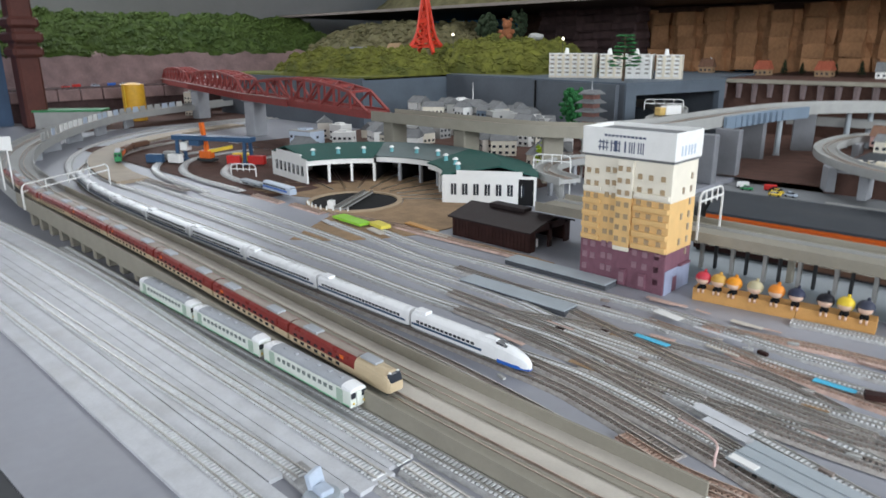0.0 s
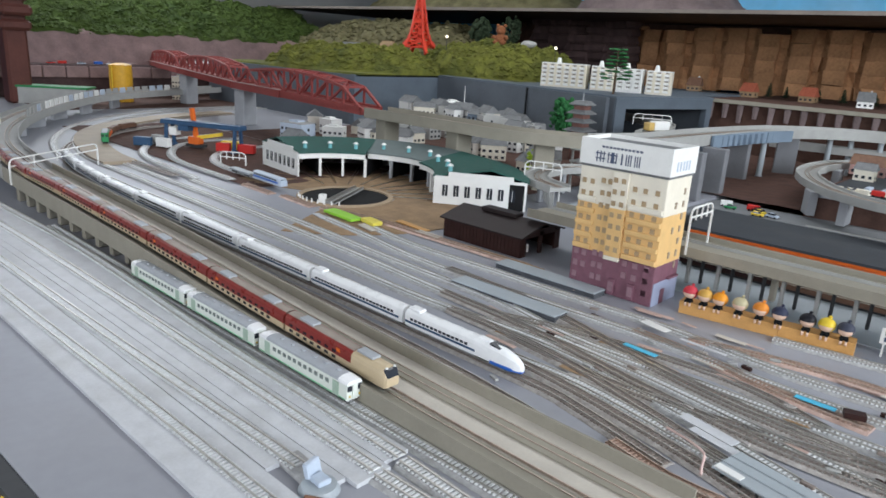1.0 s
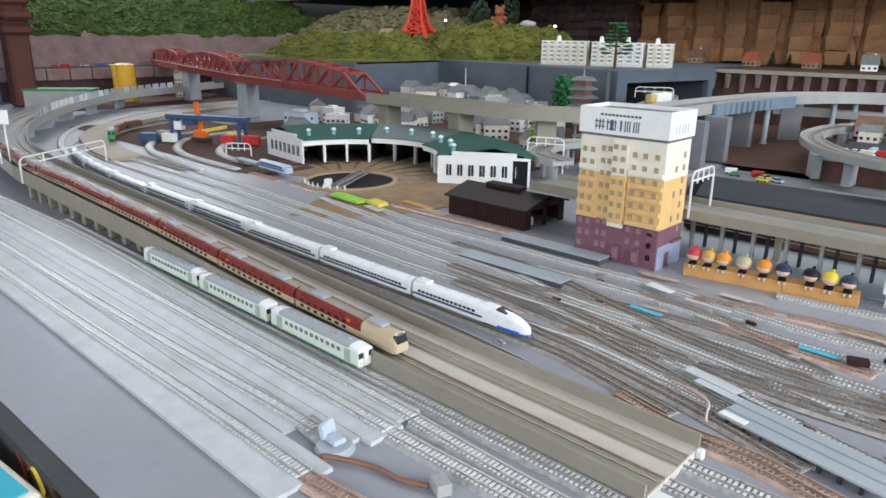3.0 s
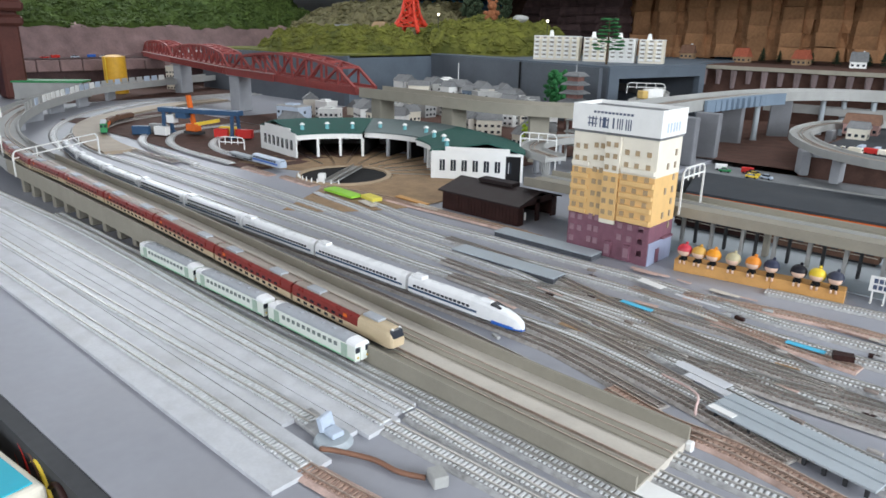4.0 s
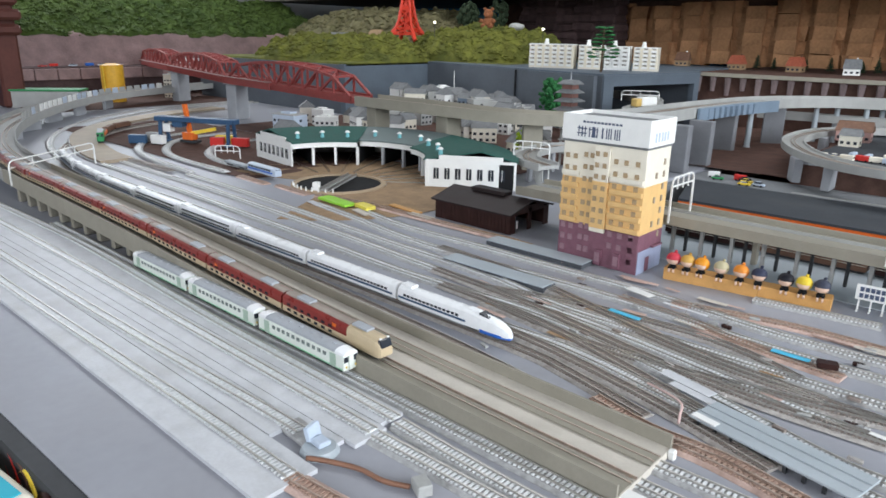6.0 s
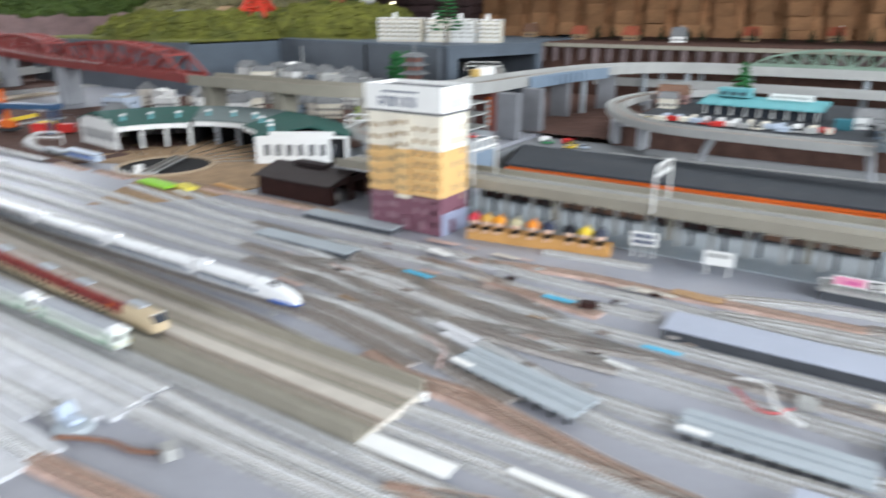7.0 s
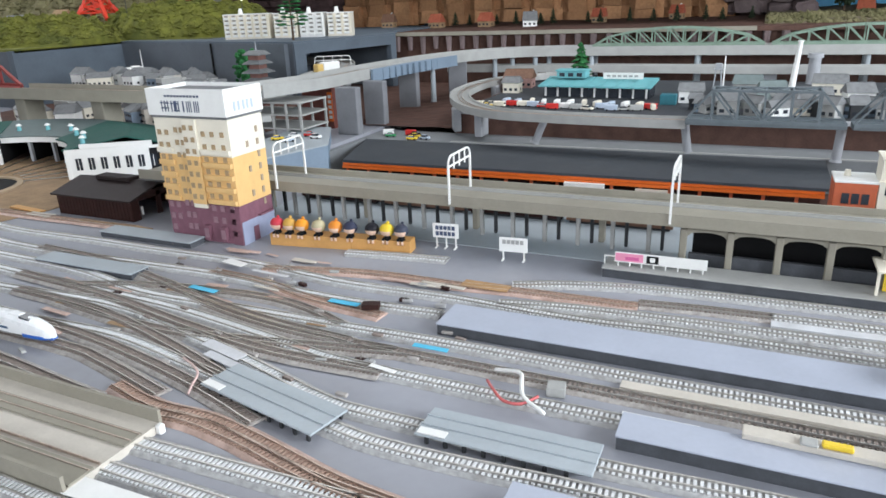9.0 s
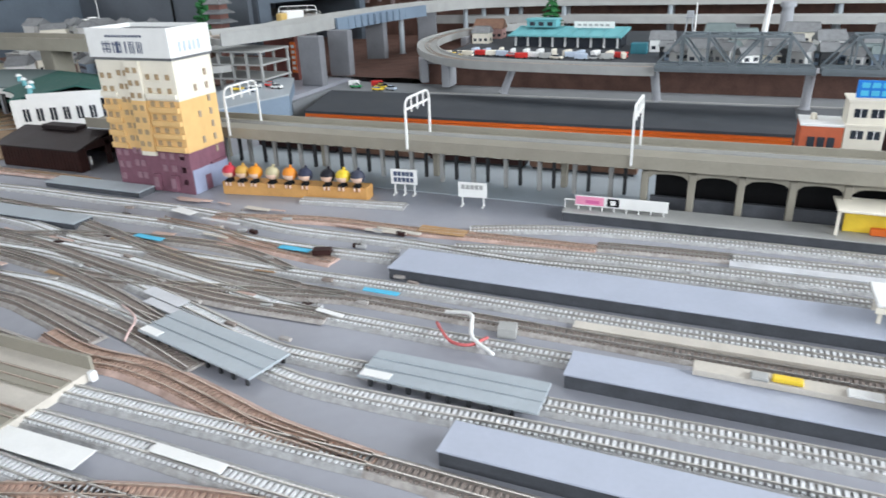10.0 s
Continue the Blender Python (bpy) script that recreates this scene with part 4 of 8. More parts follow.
def stone_mesh(k, w, d, h, upright=False):
    rnd = random.Random(k)
    bm = box(bmesh.new(), -w / 2, w / 2, -d / 2, d / 2, -h / 2, h / 2)
    if upright:
        bmesh.ops.bevel(bm, geom=[e for e in bm.edges if abs(e.verts[0].co.z - e.verts[1].co.z) > h / 2], offset=w * 0.22, segments=2, affect="EDGES")
    else:
        bmesh.ops.bevel(bm, geom=list(bm.edges), offset=h * 0.24, segments=1, affect="EDGES")
    for v in bm.verts:
        v.co += Vector((rnd.uniform(-1, 1) * 0.006, rnd.uniform(-1, 1) * 0.012, rnd.uniform(-1, 1) * 0.003))
    return bm


cliff = thing("sandstone_cliff", "brown sandstone cliff of stacked weathered blocks in tall columns", "cliff", kind="structure")
part("core", bx(-3.0, 0.2, 3.93, 4.1, 0.2, SHELF_Z), BROWN_EARTH, cliff)
kinds = [mesh_of("stone_block", stone_mesh(k, 0.168, 0.16, 0.066, True), MESA) for k in range(9)]
for c in range(17):
    x = -2.55 + c * 0.166
    bulge, drop = random.uniform(-0.03, 0.03), random.uniform(-0.03, 0.0)
    for r in range(6):
        z = 0.238 + drop + r * 0.064
        if z < SHELF_Z - 0.034:
            shared("stone_block", kinds[random.randrange(9)], cliff, pose(x + random.uniform(-0.004, 0.004), 3.87 + bulge + 0.01 * math.sin(r * 1.3 + c), z, random.uniform(-2, 2), 0, random.choice((0, 180)) + random.uniform(-3, 3)))
rock = thing("grey_rock_tower", "purple-grey rock of stacked boulders at the end of the cliff", "rock", kind="structure")
kinds = [mesh_of("boulder", stone_mesh(k + 20, 0.1, 0.14, 0.06), GREY_ROCK) for k in range(5)]
for c in range(5):
    for r in range(6 if c < 3 else 4 - c % 2):
        shared("boulder", kinds[random.randrange(5)], rock, pose(0.16 + c * 0.075 + random.uniform(-0.015, 0.015), 3.82 + random.uniform(-0.04, 0.04), 0.24 + r * 0.055, random.uniform(-14, 14), random.uniform(-10, 10), random.uniform(-20, 20)))
# Left boulders use the shaded copy in place of the shelf's shadow
kinds = [mesh_of("boulder", stone_mesh(k + 30, 0.16, 0.16, 0.05), SHADED_ROCK) for k in range(4)]
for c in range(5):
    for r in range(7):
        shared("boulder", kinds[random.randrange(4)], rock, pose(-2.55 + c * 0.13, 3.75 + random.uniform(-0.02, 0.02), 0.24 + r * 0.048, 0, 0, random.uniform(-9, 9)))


# ---- hotel ----
def hotel():
    ob = thing("hotel_building", "tall model hotel with plum base, mustard floors and white rooftop sign", "building", pose(-0.331, 0.9, 0) @ Matrix.Diagonal((0.9, 0.76, 1.02, 1)))
    W, D = 0.152, 0.098
    part("base_wall", rbox(-W, 0, 0, D, 0, 0.058, 0.0008), PURPLE, ob, "plum tiled base")
    part("middle_wall", rbox(-W, 0, 0, D, 0.058, 0.128, 0.0006), YELLOW_WALL, ob, "mustard yellow floors")
    part("upper_wall", rbox(-W, 0, 0, D, 0.128, 0.18, 0.0006), CREAM, ob, "cream upper floors")
    # stepped bay in front of the facade
    part("front_bay", rbox(-0.09, -0.062, -0.006, -0.0003, 0.052, 0.18, 0.0006), CREAM, ob)
    part("front_bay", rbox(-0.0905, -0.0615, -0.0066, -0.0002, 0.058, 0.128, 0.0006), YELLOW_WALL, ob)
    for k in range(7):
        for x in (-0.0835, -0.0695):
            part("window", bx(x - 0.0036, x + 0.0036, -0.0076, -0.0066, 0.0655 + k * 0.0165, 0.0725 + k * 0.0165), GLASS_TAN, ob)
    part("side_cladding", rbox(0.0002, 0.0018, 0.0004, 0.0976, 0.0, 0.034, 0.0004), BLUE_GREY, ob, "blue-grey tiled side wall")
    part("side_door", bx(0.0019, 0.0026, 0.03, 0.045, 0.001, 0.022), PURPLE, ob)
    part("canopy", bx(0.0003, 0.006, 0.05, 0.09, 0.0345, 0.037), PURPLE, ob)
    part("corner_pier", rbox(-0.02, -0.0003, -0.0016, -0.0002, 0, 0.054, 0.0004), PURPLE, ob)
    wm = mesh_of("window", bx(-0.0036, 0.0036, -0.0012, 0.0004, -0.0036, 0.0036), GLASS_TAN)
    wd = mesh_of("window", bx(-0.0042, 0.0042, -0.0012, 0.0004, -0.0046, 0.0042), SIDE_WINDOW)
    wp_ = mesh_of("window", bx(-0.0042, 0.0042, -0.0012, 0.0004, -0.0042, 0.0042), PLUM_WINDOW)
    sill = mesh_of("sill", bx(-0.005, 0.005, -0.0022, 0.0, -0.001, 0.0002), CREAM)
    for k in range(9):
        z = 0.017 + k * 0.0178
        col = YELLOW_WALL if 0.058 < z < 0.128 else PURPLE if z < 0.058 else CREAM
        for i, x in enumerate((-0.143, -0.128, -0.108, -0.096, -0.052, -0.034, -0.014)):
            lift = 0.004 if i in (2, 3) else 0.0
            if k == 0 and i in (1, 4):
                continue
            shared("window", wm if z > 0.056 else wp_, ob, pose(x, -0.0004, z + lift))
            if z > 0.128:
                shared("sill", sill, ob, pose(x, -0.0003, z + lift - 0.0046))
        if 2 < k < 8:
            part("balcony", rbox(-0.058, -0.0005, -0.0075, -0.0003, z - 0.0105, z - 0.0035, 0.0005), col, ob)
            part("balcony", rbox(-0.1505, -0.118, -0.006, -0.0003, z - 0.0105, z - 0.0035, 0.0005), col, ob)
        for y in (0.045, 0.075):
            if k > 1 and (y > 0.06 or k % 2):
                shared("window", wd, ob, pose(0.0004, y, z, 0, 0, 90) @ pose(0, 0, 0) @ Matrix.Diagonal((0.7, 1, 1, 1)))
    for x in (-0.075, -0.04):
        part("door_panel", bx(x, x + 0.011, -0.0085, -0.0003, 0.004, 0.026), PURPLE, ob)
        part("door_panel", bx(x + 0.001, x + 0.010, -0.0088, -0.0083, 0.008, 0.022), PLUM_WINDOW, ob)
    # roof sign
    part("roof", bx(-W - 0.001, 0.001, -0.001, D + 0.001, 0.1803, 0.1835), ROOF_GREY, ob)
    t = 0.0022
    for nm, p in (("front", (-W - 0.003, 0.003, -0.0048, -0.0026)), ("back", (-W - 0.003, 0.003, D + 0.0006, D + 0.0028)), ("a", (-W - 0.003, -W - 0.0008, -0.0025, D + 0.0005)), ("b", (0.0008, 0.003, -0.0025, D + 0.0005))):
        part("sign_panel", bx(p[0], p[1], p[2], p[3], 0.184, 0.221), WHITE, ob, "white rooftop sign panel")
    part("roof_top", bx(-W - 0.0005, 0.0005, -0.0024, D, 0.214, 0.2155), ROOF_GREY, ob)
    for x, w in ((-0.124, 0.0016), (-0.118, 0.0022), (-0.112, 0.0016), (-0.104, 0.002), (-0.0985, 0.006), (-0.09, 0.002), (-0.0805, 0.0028), (-0.0725, 0.0018), (-0.0685, 0.0018), (-0.0645, 0.0018), (-0.0575, 0.0018), (-0.0535, 0.0018), (-0.0495, 0.0018)):
        part("sign_mark", bx(x, x + w, -0.0054, -0.0049, 0.1895, 0.2045), SIGN_BLUE, ob, "dark bar in place of a brand name")
    for x0, x1, z in ((-0.126, -0.108, 0.1935), (-0.126, -0.108, 0.2005), (-0.105, -0.087, 0.2), (-0.0995, -0.089, 0.1905)):
        part("sign_mark", bx(x0, x1, -0.0056, -0.0054, z, z + 0.0016), SIGN_BLUE, ob)
    for k in range(11):
        part("sign_mark", bx(-0.116 + k * 0.0066, -0.1115 + k * 0.0066, -0.0054, -0.0049, 0.2095, 0.2125), SIGN_BLUE, ob)
    for y in (0.018, 0.03, 0.043, 0.054, 0.066):
        part("sign_mark", bx(0.0031, 0.0036, y, y + 0.0055, 0.19, 0.203), SILVER_BLUE, ob, "pale blue bar in place of a brand name")
    return ob


hotel()

# ---- dark timber shed ----
shed = thing("timber_shed", "black-brown timber railway shed with a ridge vent and open end doors", "shed", pose(-0.59, 0.935, 0))
part("wall", bx(-0.178, 0, 0, 0.003, 0, 0.036), DARK_BROWN, shed)
part("wall", bx(-0.178, 0, 0.115, 0.118, 0, 0.036), DARK_BROWN, shed)
part("wall", bx(-0.178, -0.175, 0.0031, 0.1149, 0, 0.036), DARK_BROWN, shed)
for y0, y1, h in ((0.0031, 0.016, 0.036), (0.054, 0.064, 0.04), (0.102, 0.1149, 0.036)):
    part("door_post", bx(-0.003, 0, y0, y1, 0, h), DARK_BROWN, shed)
part("gable", bx(-0.003, 0, 0.0165, 0.1015, 0.032, 0.044), DARK_BROWN, shed)
for i in range(22):
    part("plank", bx(-0.175 + i * 0.008, -0.1695 + i * 0.008, -0.001, -0.0002, 0.001, 0.035), DARK_BROWN, shed)
rf = bmesh.new()
for s in (0, 1):
    box(rf, -0.184, 0.006, -0.068 if not s else 0.0002, -0.0002 if not s else 0.068, -0.002, 0.001, pose(0, 0.059, 0.054) @ pose(0, 0, 0, 15 if not s else -15))
part("roof", rf, mat("black_roofing", (0.03, 0.022, 0.022), 0.5, var=0.25, scale=40), shed)
part("ridge_vent", rbox(-0.13, -0.05, 0.047, 0.071, 0.0535, 0.0605, 0.001), mat("black_roofing", (0, 0, 0)), shed)
part("notice", bx(0.0002, 0.001, 0.018, 0.022, 0.008, 0.022), WHITE, shed, "pale vertical notice")


# ---- roundhouse and turntable ----
def ring_sector(cx, cy, r0, r1, a0, a1, z00, z01, z10, z11, n=6):
    """A wedge between two radii and angles; heights at the inner and outer edge, bottom and top."""
    bm = bmesh.new()
    rows = []
    for i in range(n + 1):
        a = radians(a0 + (a1 - a0) * i / n)
        c, s = math.cos(a), math.sin(a)
        rows.append([bm.verts.new((cx + r * c, cy + r * s, z)) for r, z in ((r0, z00), (r1, z10), (r1, z11), (r0, z01))])
    for a, b in zip(rows, rows[1:]):
        for i in range(4):
            bm.faces.new((a[i], a[(i + 1) % 4], b[(i + 1) % 4], b[i]))
    bm.faces.new(rows[0]), bm.faces.new(rows[-1][::-1])
    return bm


RC = (-1.12, 0.985)
HC = (-1.15, 1.0)
solid("turntable_yard", ring_sector(*RC, 0.11, 0.32, -60, 200, 0.0004, 0.0016, 0.0004, 0.0016, 40), TAN_EARTH, "tan sandy ground round the turntable", "ground")
tt = thing("turntable", "black turntable pit with a pale rim and a grey bridge", "turntable", pose(*RC, 0))
part("pit", cyl(bmesh.new(), 0, 0, 0.0004, 0.0012, 0.098, n=48), BLACK, tt)
part("rim", ring_sector(0, 0, 0.097, 0.108, 0, 360, 0.0003, 0.005, 0.0003, 0.004, 60), mat("tan_rim", (0.4, 0.3, 0.2), 0.7), tt)
br = part("bridge", rbox(-0.092, 0.092, -0.011, 0.011, 0.002, 0.006, 0.0008), BALLAST, tt, m=pose(0, 0, 0, 0, 0, 120))
for s in (-1, 1):
    part("bridge_rail", bx(-0.092, 0.092, s * 0.0047 - 0.0005, s * 0.0047 + 0.0005, 0.0062, 0.008), RAIL, br)
    part("hand_rail", bx(-0.092, 0.092, s * 0.0105 - 0.0006, s * 0.0105 + 0.0006, 0.0062, 0.011), RAIL, br)
part("control_cabin", rbox(-0.092, -0.078, 0.012, 0.026, 0.002, 0.022, 0.001), WHITE, tt, "small white control cabin", m=pose(0, 0, 0, 0, 0, 120))
for i in range(9):
    a = radians(-118 + i * 9)
    part("marker_peg", cyl(bmesh.new(), 0.104 * math.cos(a), 0.104 * math.sin(a), 0.0045, 0.013, 0.002, 0.001, 8), WHITE, tt)

rh = thing("roundhouse", "curved locomotive roundhouse with white walls, dark green roof and open stalls", "engine shed", pose(0, 0, 0))
A0, A1 = 33, 172
n_st = 9
for i in range(n_st):
    a, b = A0 + (A1 - A0) * i / n_st, A0 + (A1 - A0) * (i + 1) / n_st
    wing = i < 3 or i > 5
    r0, r1 = (0.215, 0.42) if wing else (0.24, 0.42)
    roof = ROOF_GREEN if wing else ROOF_SLATE
    part("roof_panel", ring_sector(*HC, r0 - 0.006, r1 - 0.08, a, b, 0.061, 0.064, 0.083, 0.086, 4), roof, rh)
    part("roof_panel", ring_sector(*HC, r1 - 0.0798, r1 + 0.004, a, b, 0.083, 0.086, 0.062, 0.065, 4), roof, rh)
    part("fascia", ring_sector(*HC, r0 - 0.003, r0, a, b, 0.048, 0.0608, 0.048, 0.0608, 4), WHITE, rh, "white fascia over the stalls")
    part("outer_wall", ring_sector(*HC, r1 - 0.004, r1, a, b, 0, 0.0615, 0, 0.0615, 4), WHITE, rh)
    part("stall_post", ring_sector(*HC, r0 - 0.002, r0 + 0.006, a - 0.8, a + 0.8, 0, 0.0478, 0, 0.0478, 1), WHITE if wing else PIER, rh)
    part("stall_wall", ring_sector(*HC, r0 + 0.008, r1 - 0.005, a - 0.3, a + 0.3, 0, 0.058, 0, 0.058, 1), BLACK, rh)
    t = radians((a + b) / 2)
    part("roof_vent", cyl(bmesh.new(), HC[0] + (r0 + 0.03) * math.cos(t), HC[1] + (r0 + 0.03) * math.sin(t), 0.066, 0.082, 0.006, 0.004, 10), TEAL, rh, "pale teal roof vent")
    part("roof_vent", cyl(bmesh.new(), HC[0] + (r0 + 0.03) * math.cos(t), HC[1] + (r0 + 0.03) * math.sin(t), 0.0821, 0.087, 0.0075, 0.003, 10), WHITE, rh)
    for k in range(2):
        part("stall_rail", ring_sector(*HC, 0.112, r1 - 0.02, (a + b) / 2 - 0.7 + k * 1.5, (a + b) / 2 - 0.6 + k * 1.5, 0.0018, 0.0034, 0.0018, 0.0034, 1), RAIL, rh)
for ang, r0 in ((A0, 0.215), (A1, 0.215)):
    m = pose(*HC, 0, 0, 0, ang)
    part("end_wall", bx(r0, 0.42, -0.002, 0.002, 0, 0.064), WHITE, rh, m=m)
    part("gable_top", bx(r0 + 0.03, 0.39, -0.0018, 0.0018, 0.0642, 0.074), WHITE, rh, m=m)
    for k in range(7):
        part("window", bx(r0 + 0.018 + k * 0.025, r0 + 0.03 + k * 0.025, -0.0032, 0.0032, 0.02, 0.045), GLASS_DARK, rh, m=m)
        part("window_frame", bx(r0 + 0.0235 + k * 0.025, r0 + 0.0245 + k * 0.025, -0.0036, 0.0036, 0.02, 0.045), WHITE, rh, m=m)


# ---- trains ----
def loft(rings):
    """Closed body through rings of points, capped at both ends."""
    bm = bmesh.new()
    R = [[bm.verts.new(p) for p in r] for r in rings]
    k = len(R[0])
    for a, b in zip(R, R[1:]):
        for i in range(k):
            bm.faces.new((a[i], a[(i + 1) % k], b[(i + 1) % k], b[i]))
    bm.faces.new(R[0]), bm.faces.new(R[-1][::-1])
    return bm


def car_ring(x, w, z0, z1, crown=0.35, n=8):
    """Side walls with a rounded roof, across y."""
    h = (z1 - z0)
    pts = [(x, -w, z0), (x, -w * 1.02, z0 + h * 0.3), (x, -w, z1 - h * crown)]
    pts += [(x, -w * math.cos(math.pi * i / n), z1 - h * crown + h * crown * math.sin(math.pi * i / n) ** 0.7) for i in range(1, n)]
    return pts + [(x, w, z1 - h * crown), (x, w * 1.02, z0 + h * 0.3), (x, w, z0)]


WIN = {}


def window_mesh(w, h):
    if (w, h) not in WIN:
        WIN[w, h] = mesh_of("window", bx(-w / 2, w / 2, -0.0005, 0.0005, -h / 2, h / 2), GLASS_DARK)
    return WIN[w, h]


def bogies(ob, L, z=0.0):
    for x in (-L * 0.34, L * 0.34):
        b = part("bogie", rbox(x - 0.012, x + 0.012, -0.0075, 0.0075, z + 0.002, z + 0.0058, 0.0008), DARK_STEEL, ob, "black bogie")
        for dx in (-0.007, 0.007):
            part("wheel", bm_wheel(x + dx, z), DARK_STEEL, b)


def bm_wheel(x, z):
    bm = bmesh.new()
    for s in (-0.0047, 0.0047):
        r = [[(x + 0.0028 * math.cos(i * math.tau / 10), s + d, z + 0.0028 + 0.0028 * math.sin(i * math.tau / 10)) for i in range(10)] for d in (-0.0007, 0.0007)]
        v = [[bm.verts.new(p) for p in q] for q in r]
        for i in range(10):
            bm.faces.new((v[0][i], v[0][(i + 1) % 10], v[1][(i + 1) % 10], v[1][i]))
        bm.faces.new(v[0]), bm.faces.new(v[1][::-1])
    return bm


CREAM_CAR = mat("champagne_beige_car", (0.55, 0.44, 0.29), 0.35, var=0.06)
MAROON = mat("maroon_car", (0.22, 0.035, 0.03), 0.3, var=0.08)
CAR_WHITE = mat("gloss_white_car", (0.82, 0.83, 0.84), 0.28, var=0.03, bump=0.0)
CAR_GREY = mat("grey_car_roof", (0.36, 0.38, 0.41), 0.5, var=0.1)
CAR_MINT = mat("pale_mint_white_car", (0.7, 0.74, 0.68), 0.4, var=0.05)
MINT = mat("green_stripe", (0.12, 0.42, 0.2), 0.4)


def bullet_car(label, m, L, nose=False, double=False):
    ob = thing("bullet_train_car", label, "train car", m, "white bullet train")
    w, z0, z1 = 0.0105, 0.0055, 0.0285 + (0.003 if double else 0)
    h = L / 2
    if nose:
        rings = [car_ring(-h, w, z0, z1), car_ring(h - 0.055, w, z0, z1)]
        for t in (0.2, 0.4, 0.6, 0.75, 0.87, 0.95, 0.99):
            k = math.sqrt(max(0, 1 - t ** 2.2))
            rings.append(car_ring(h - 0.055 + 0.055 * t, w * max(0.16, k ** 0.8), z0, z0 + (z1 - z0) * (0.16 + 0.84 * k), 0.5))
    else:
        rings = [car_ring(-h, w, z0, z1), car_ring(-h + 0.001, w, z0, z1), car_ring(h, w, z0, z1)]
    part("body", loft(rings), CAR_WHITE, ob, smooth=False)
    end = h - (0.062 if nose else 0.006)
    for s in (-1, 1):
        part("stripe", bx(-h + 0.001, end, s * 0.0108 - 0.0004, s * 0.0108 + 0.0004, 0.0102, 0.0132), STEEL_BLUE, ob, "thin dark blue stripe")
        n = int((end + h - 0.014) / 0.0068)
        for i in range(n):
            shared("window", window_mesh(0.0048, 0.0036), ob, pose(-h + 0.012 + i * 0.0068, s * 0.0105, 0.0165))
            if double:
                shared("window", window_mesh(0.005, 0.0034), ob, pose(-h + 0.012 + i * 0.0068, s * 0.0104, 0.0235))
    part("skirt", bx(-h + 0.002, end, -0.0096, 0.0096, 0.0036, 0.0054), CAR_GREY, ob)
    part("roof_unit", rbox(-h + 0.002, -h + 0.022, -0.007, 0.007, z1 - 0.0012, z1 + 0.003, 0.001), CAR_WHITE, ob, "raised white roof fairing")
    if nose:
        part("cab_window", loft([[(h - 0.044, -0.0068, 0.0262), (h - 0.044, 0.0068, 0.0262), (h - 0.044, 0.0068, 0.0288), (h - 0.044, -0.0068, 0.0288)],
                                 [(h - 0.03, -0.0066, 0.0235), (h - 0.03, 0.0066, 0.0235), (h - 0.03, 0.006, 0.0262), (h - 0.03, -0.006, 0.0262)]]), GLASS_DARK, ob, "dark cab windscreen")
        part("nose_skirt", loft([car_ring(h - 0.04, 0.0105, 0.0032, 0.0086, 0.1), car_ring(h - 0.015, 0.0086, 0.0032, 0.008, 0.1), car_ring(h - 0.001, 0.0034, 0.0032, 0.0066, 0.1)]), BLUE, ob, "blue nose skirt")
        part("cab_dome", loft([car_ring(h - 0.062, 0.0055, z1 - 0.002, z1 + 0.002, 0.6), car_ring(h - 0.046, 0.0045, z1 - 0.003, z1 + 0.0015, 0.6)]), CAR_WHITE, ob)
    bogies(ob, L)
    return ob


def on_line(pts, s):
    """Place and heading s metres along a line."""
    for a, b in zip(pts, pts[1:]):
        L = (b - a).length
        if s <= L:
            return a + (b - a) * (s / L), math.degrees(math.atan2(b.y - a.y, b.x - a.x)), math.degrees(math.asin((b.z - a.z) / L))
        s -= L
    return pts[-1], 0.0, 0.0


TRACK_Z = 0.0052
S_LINE = curve([(-0.31, 0.577), (-0.6, 0.579), (-0.9, 0.58), (-1.2, 0.584), (-1.5, 0.597), (-1.8, 0.64), (-2.1, 0.75), (-2.4, 1.02), (-2.6, 1.36)], 0.01)
s = 0.003
for i in range(8):
    L = 0.176 if i == 0 else 0.187
    p, a, _ = on_line(S_LINE, s + L / 2)
    bullet_car("white bullet train nose car with a blue chin" if i == 0 else "white double-deck bullet train car with a blue stripe" if i in (3, 4) else "white bullet train car with a thin blue stripe", pose(p.x, p.y, TRACK_Z, 0, 0, a + 180) @ Matrix.Diagonal((1, 0.88, 0.86, 1)), L, i == 0, i in (3, 4))
    s += L + 0.005


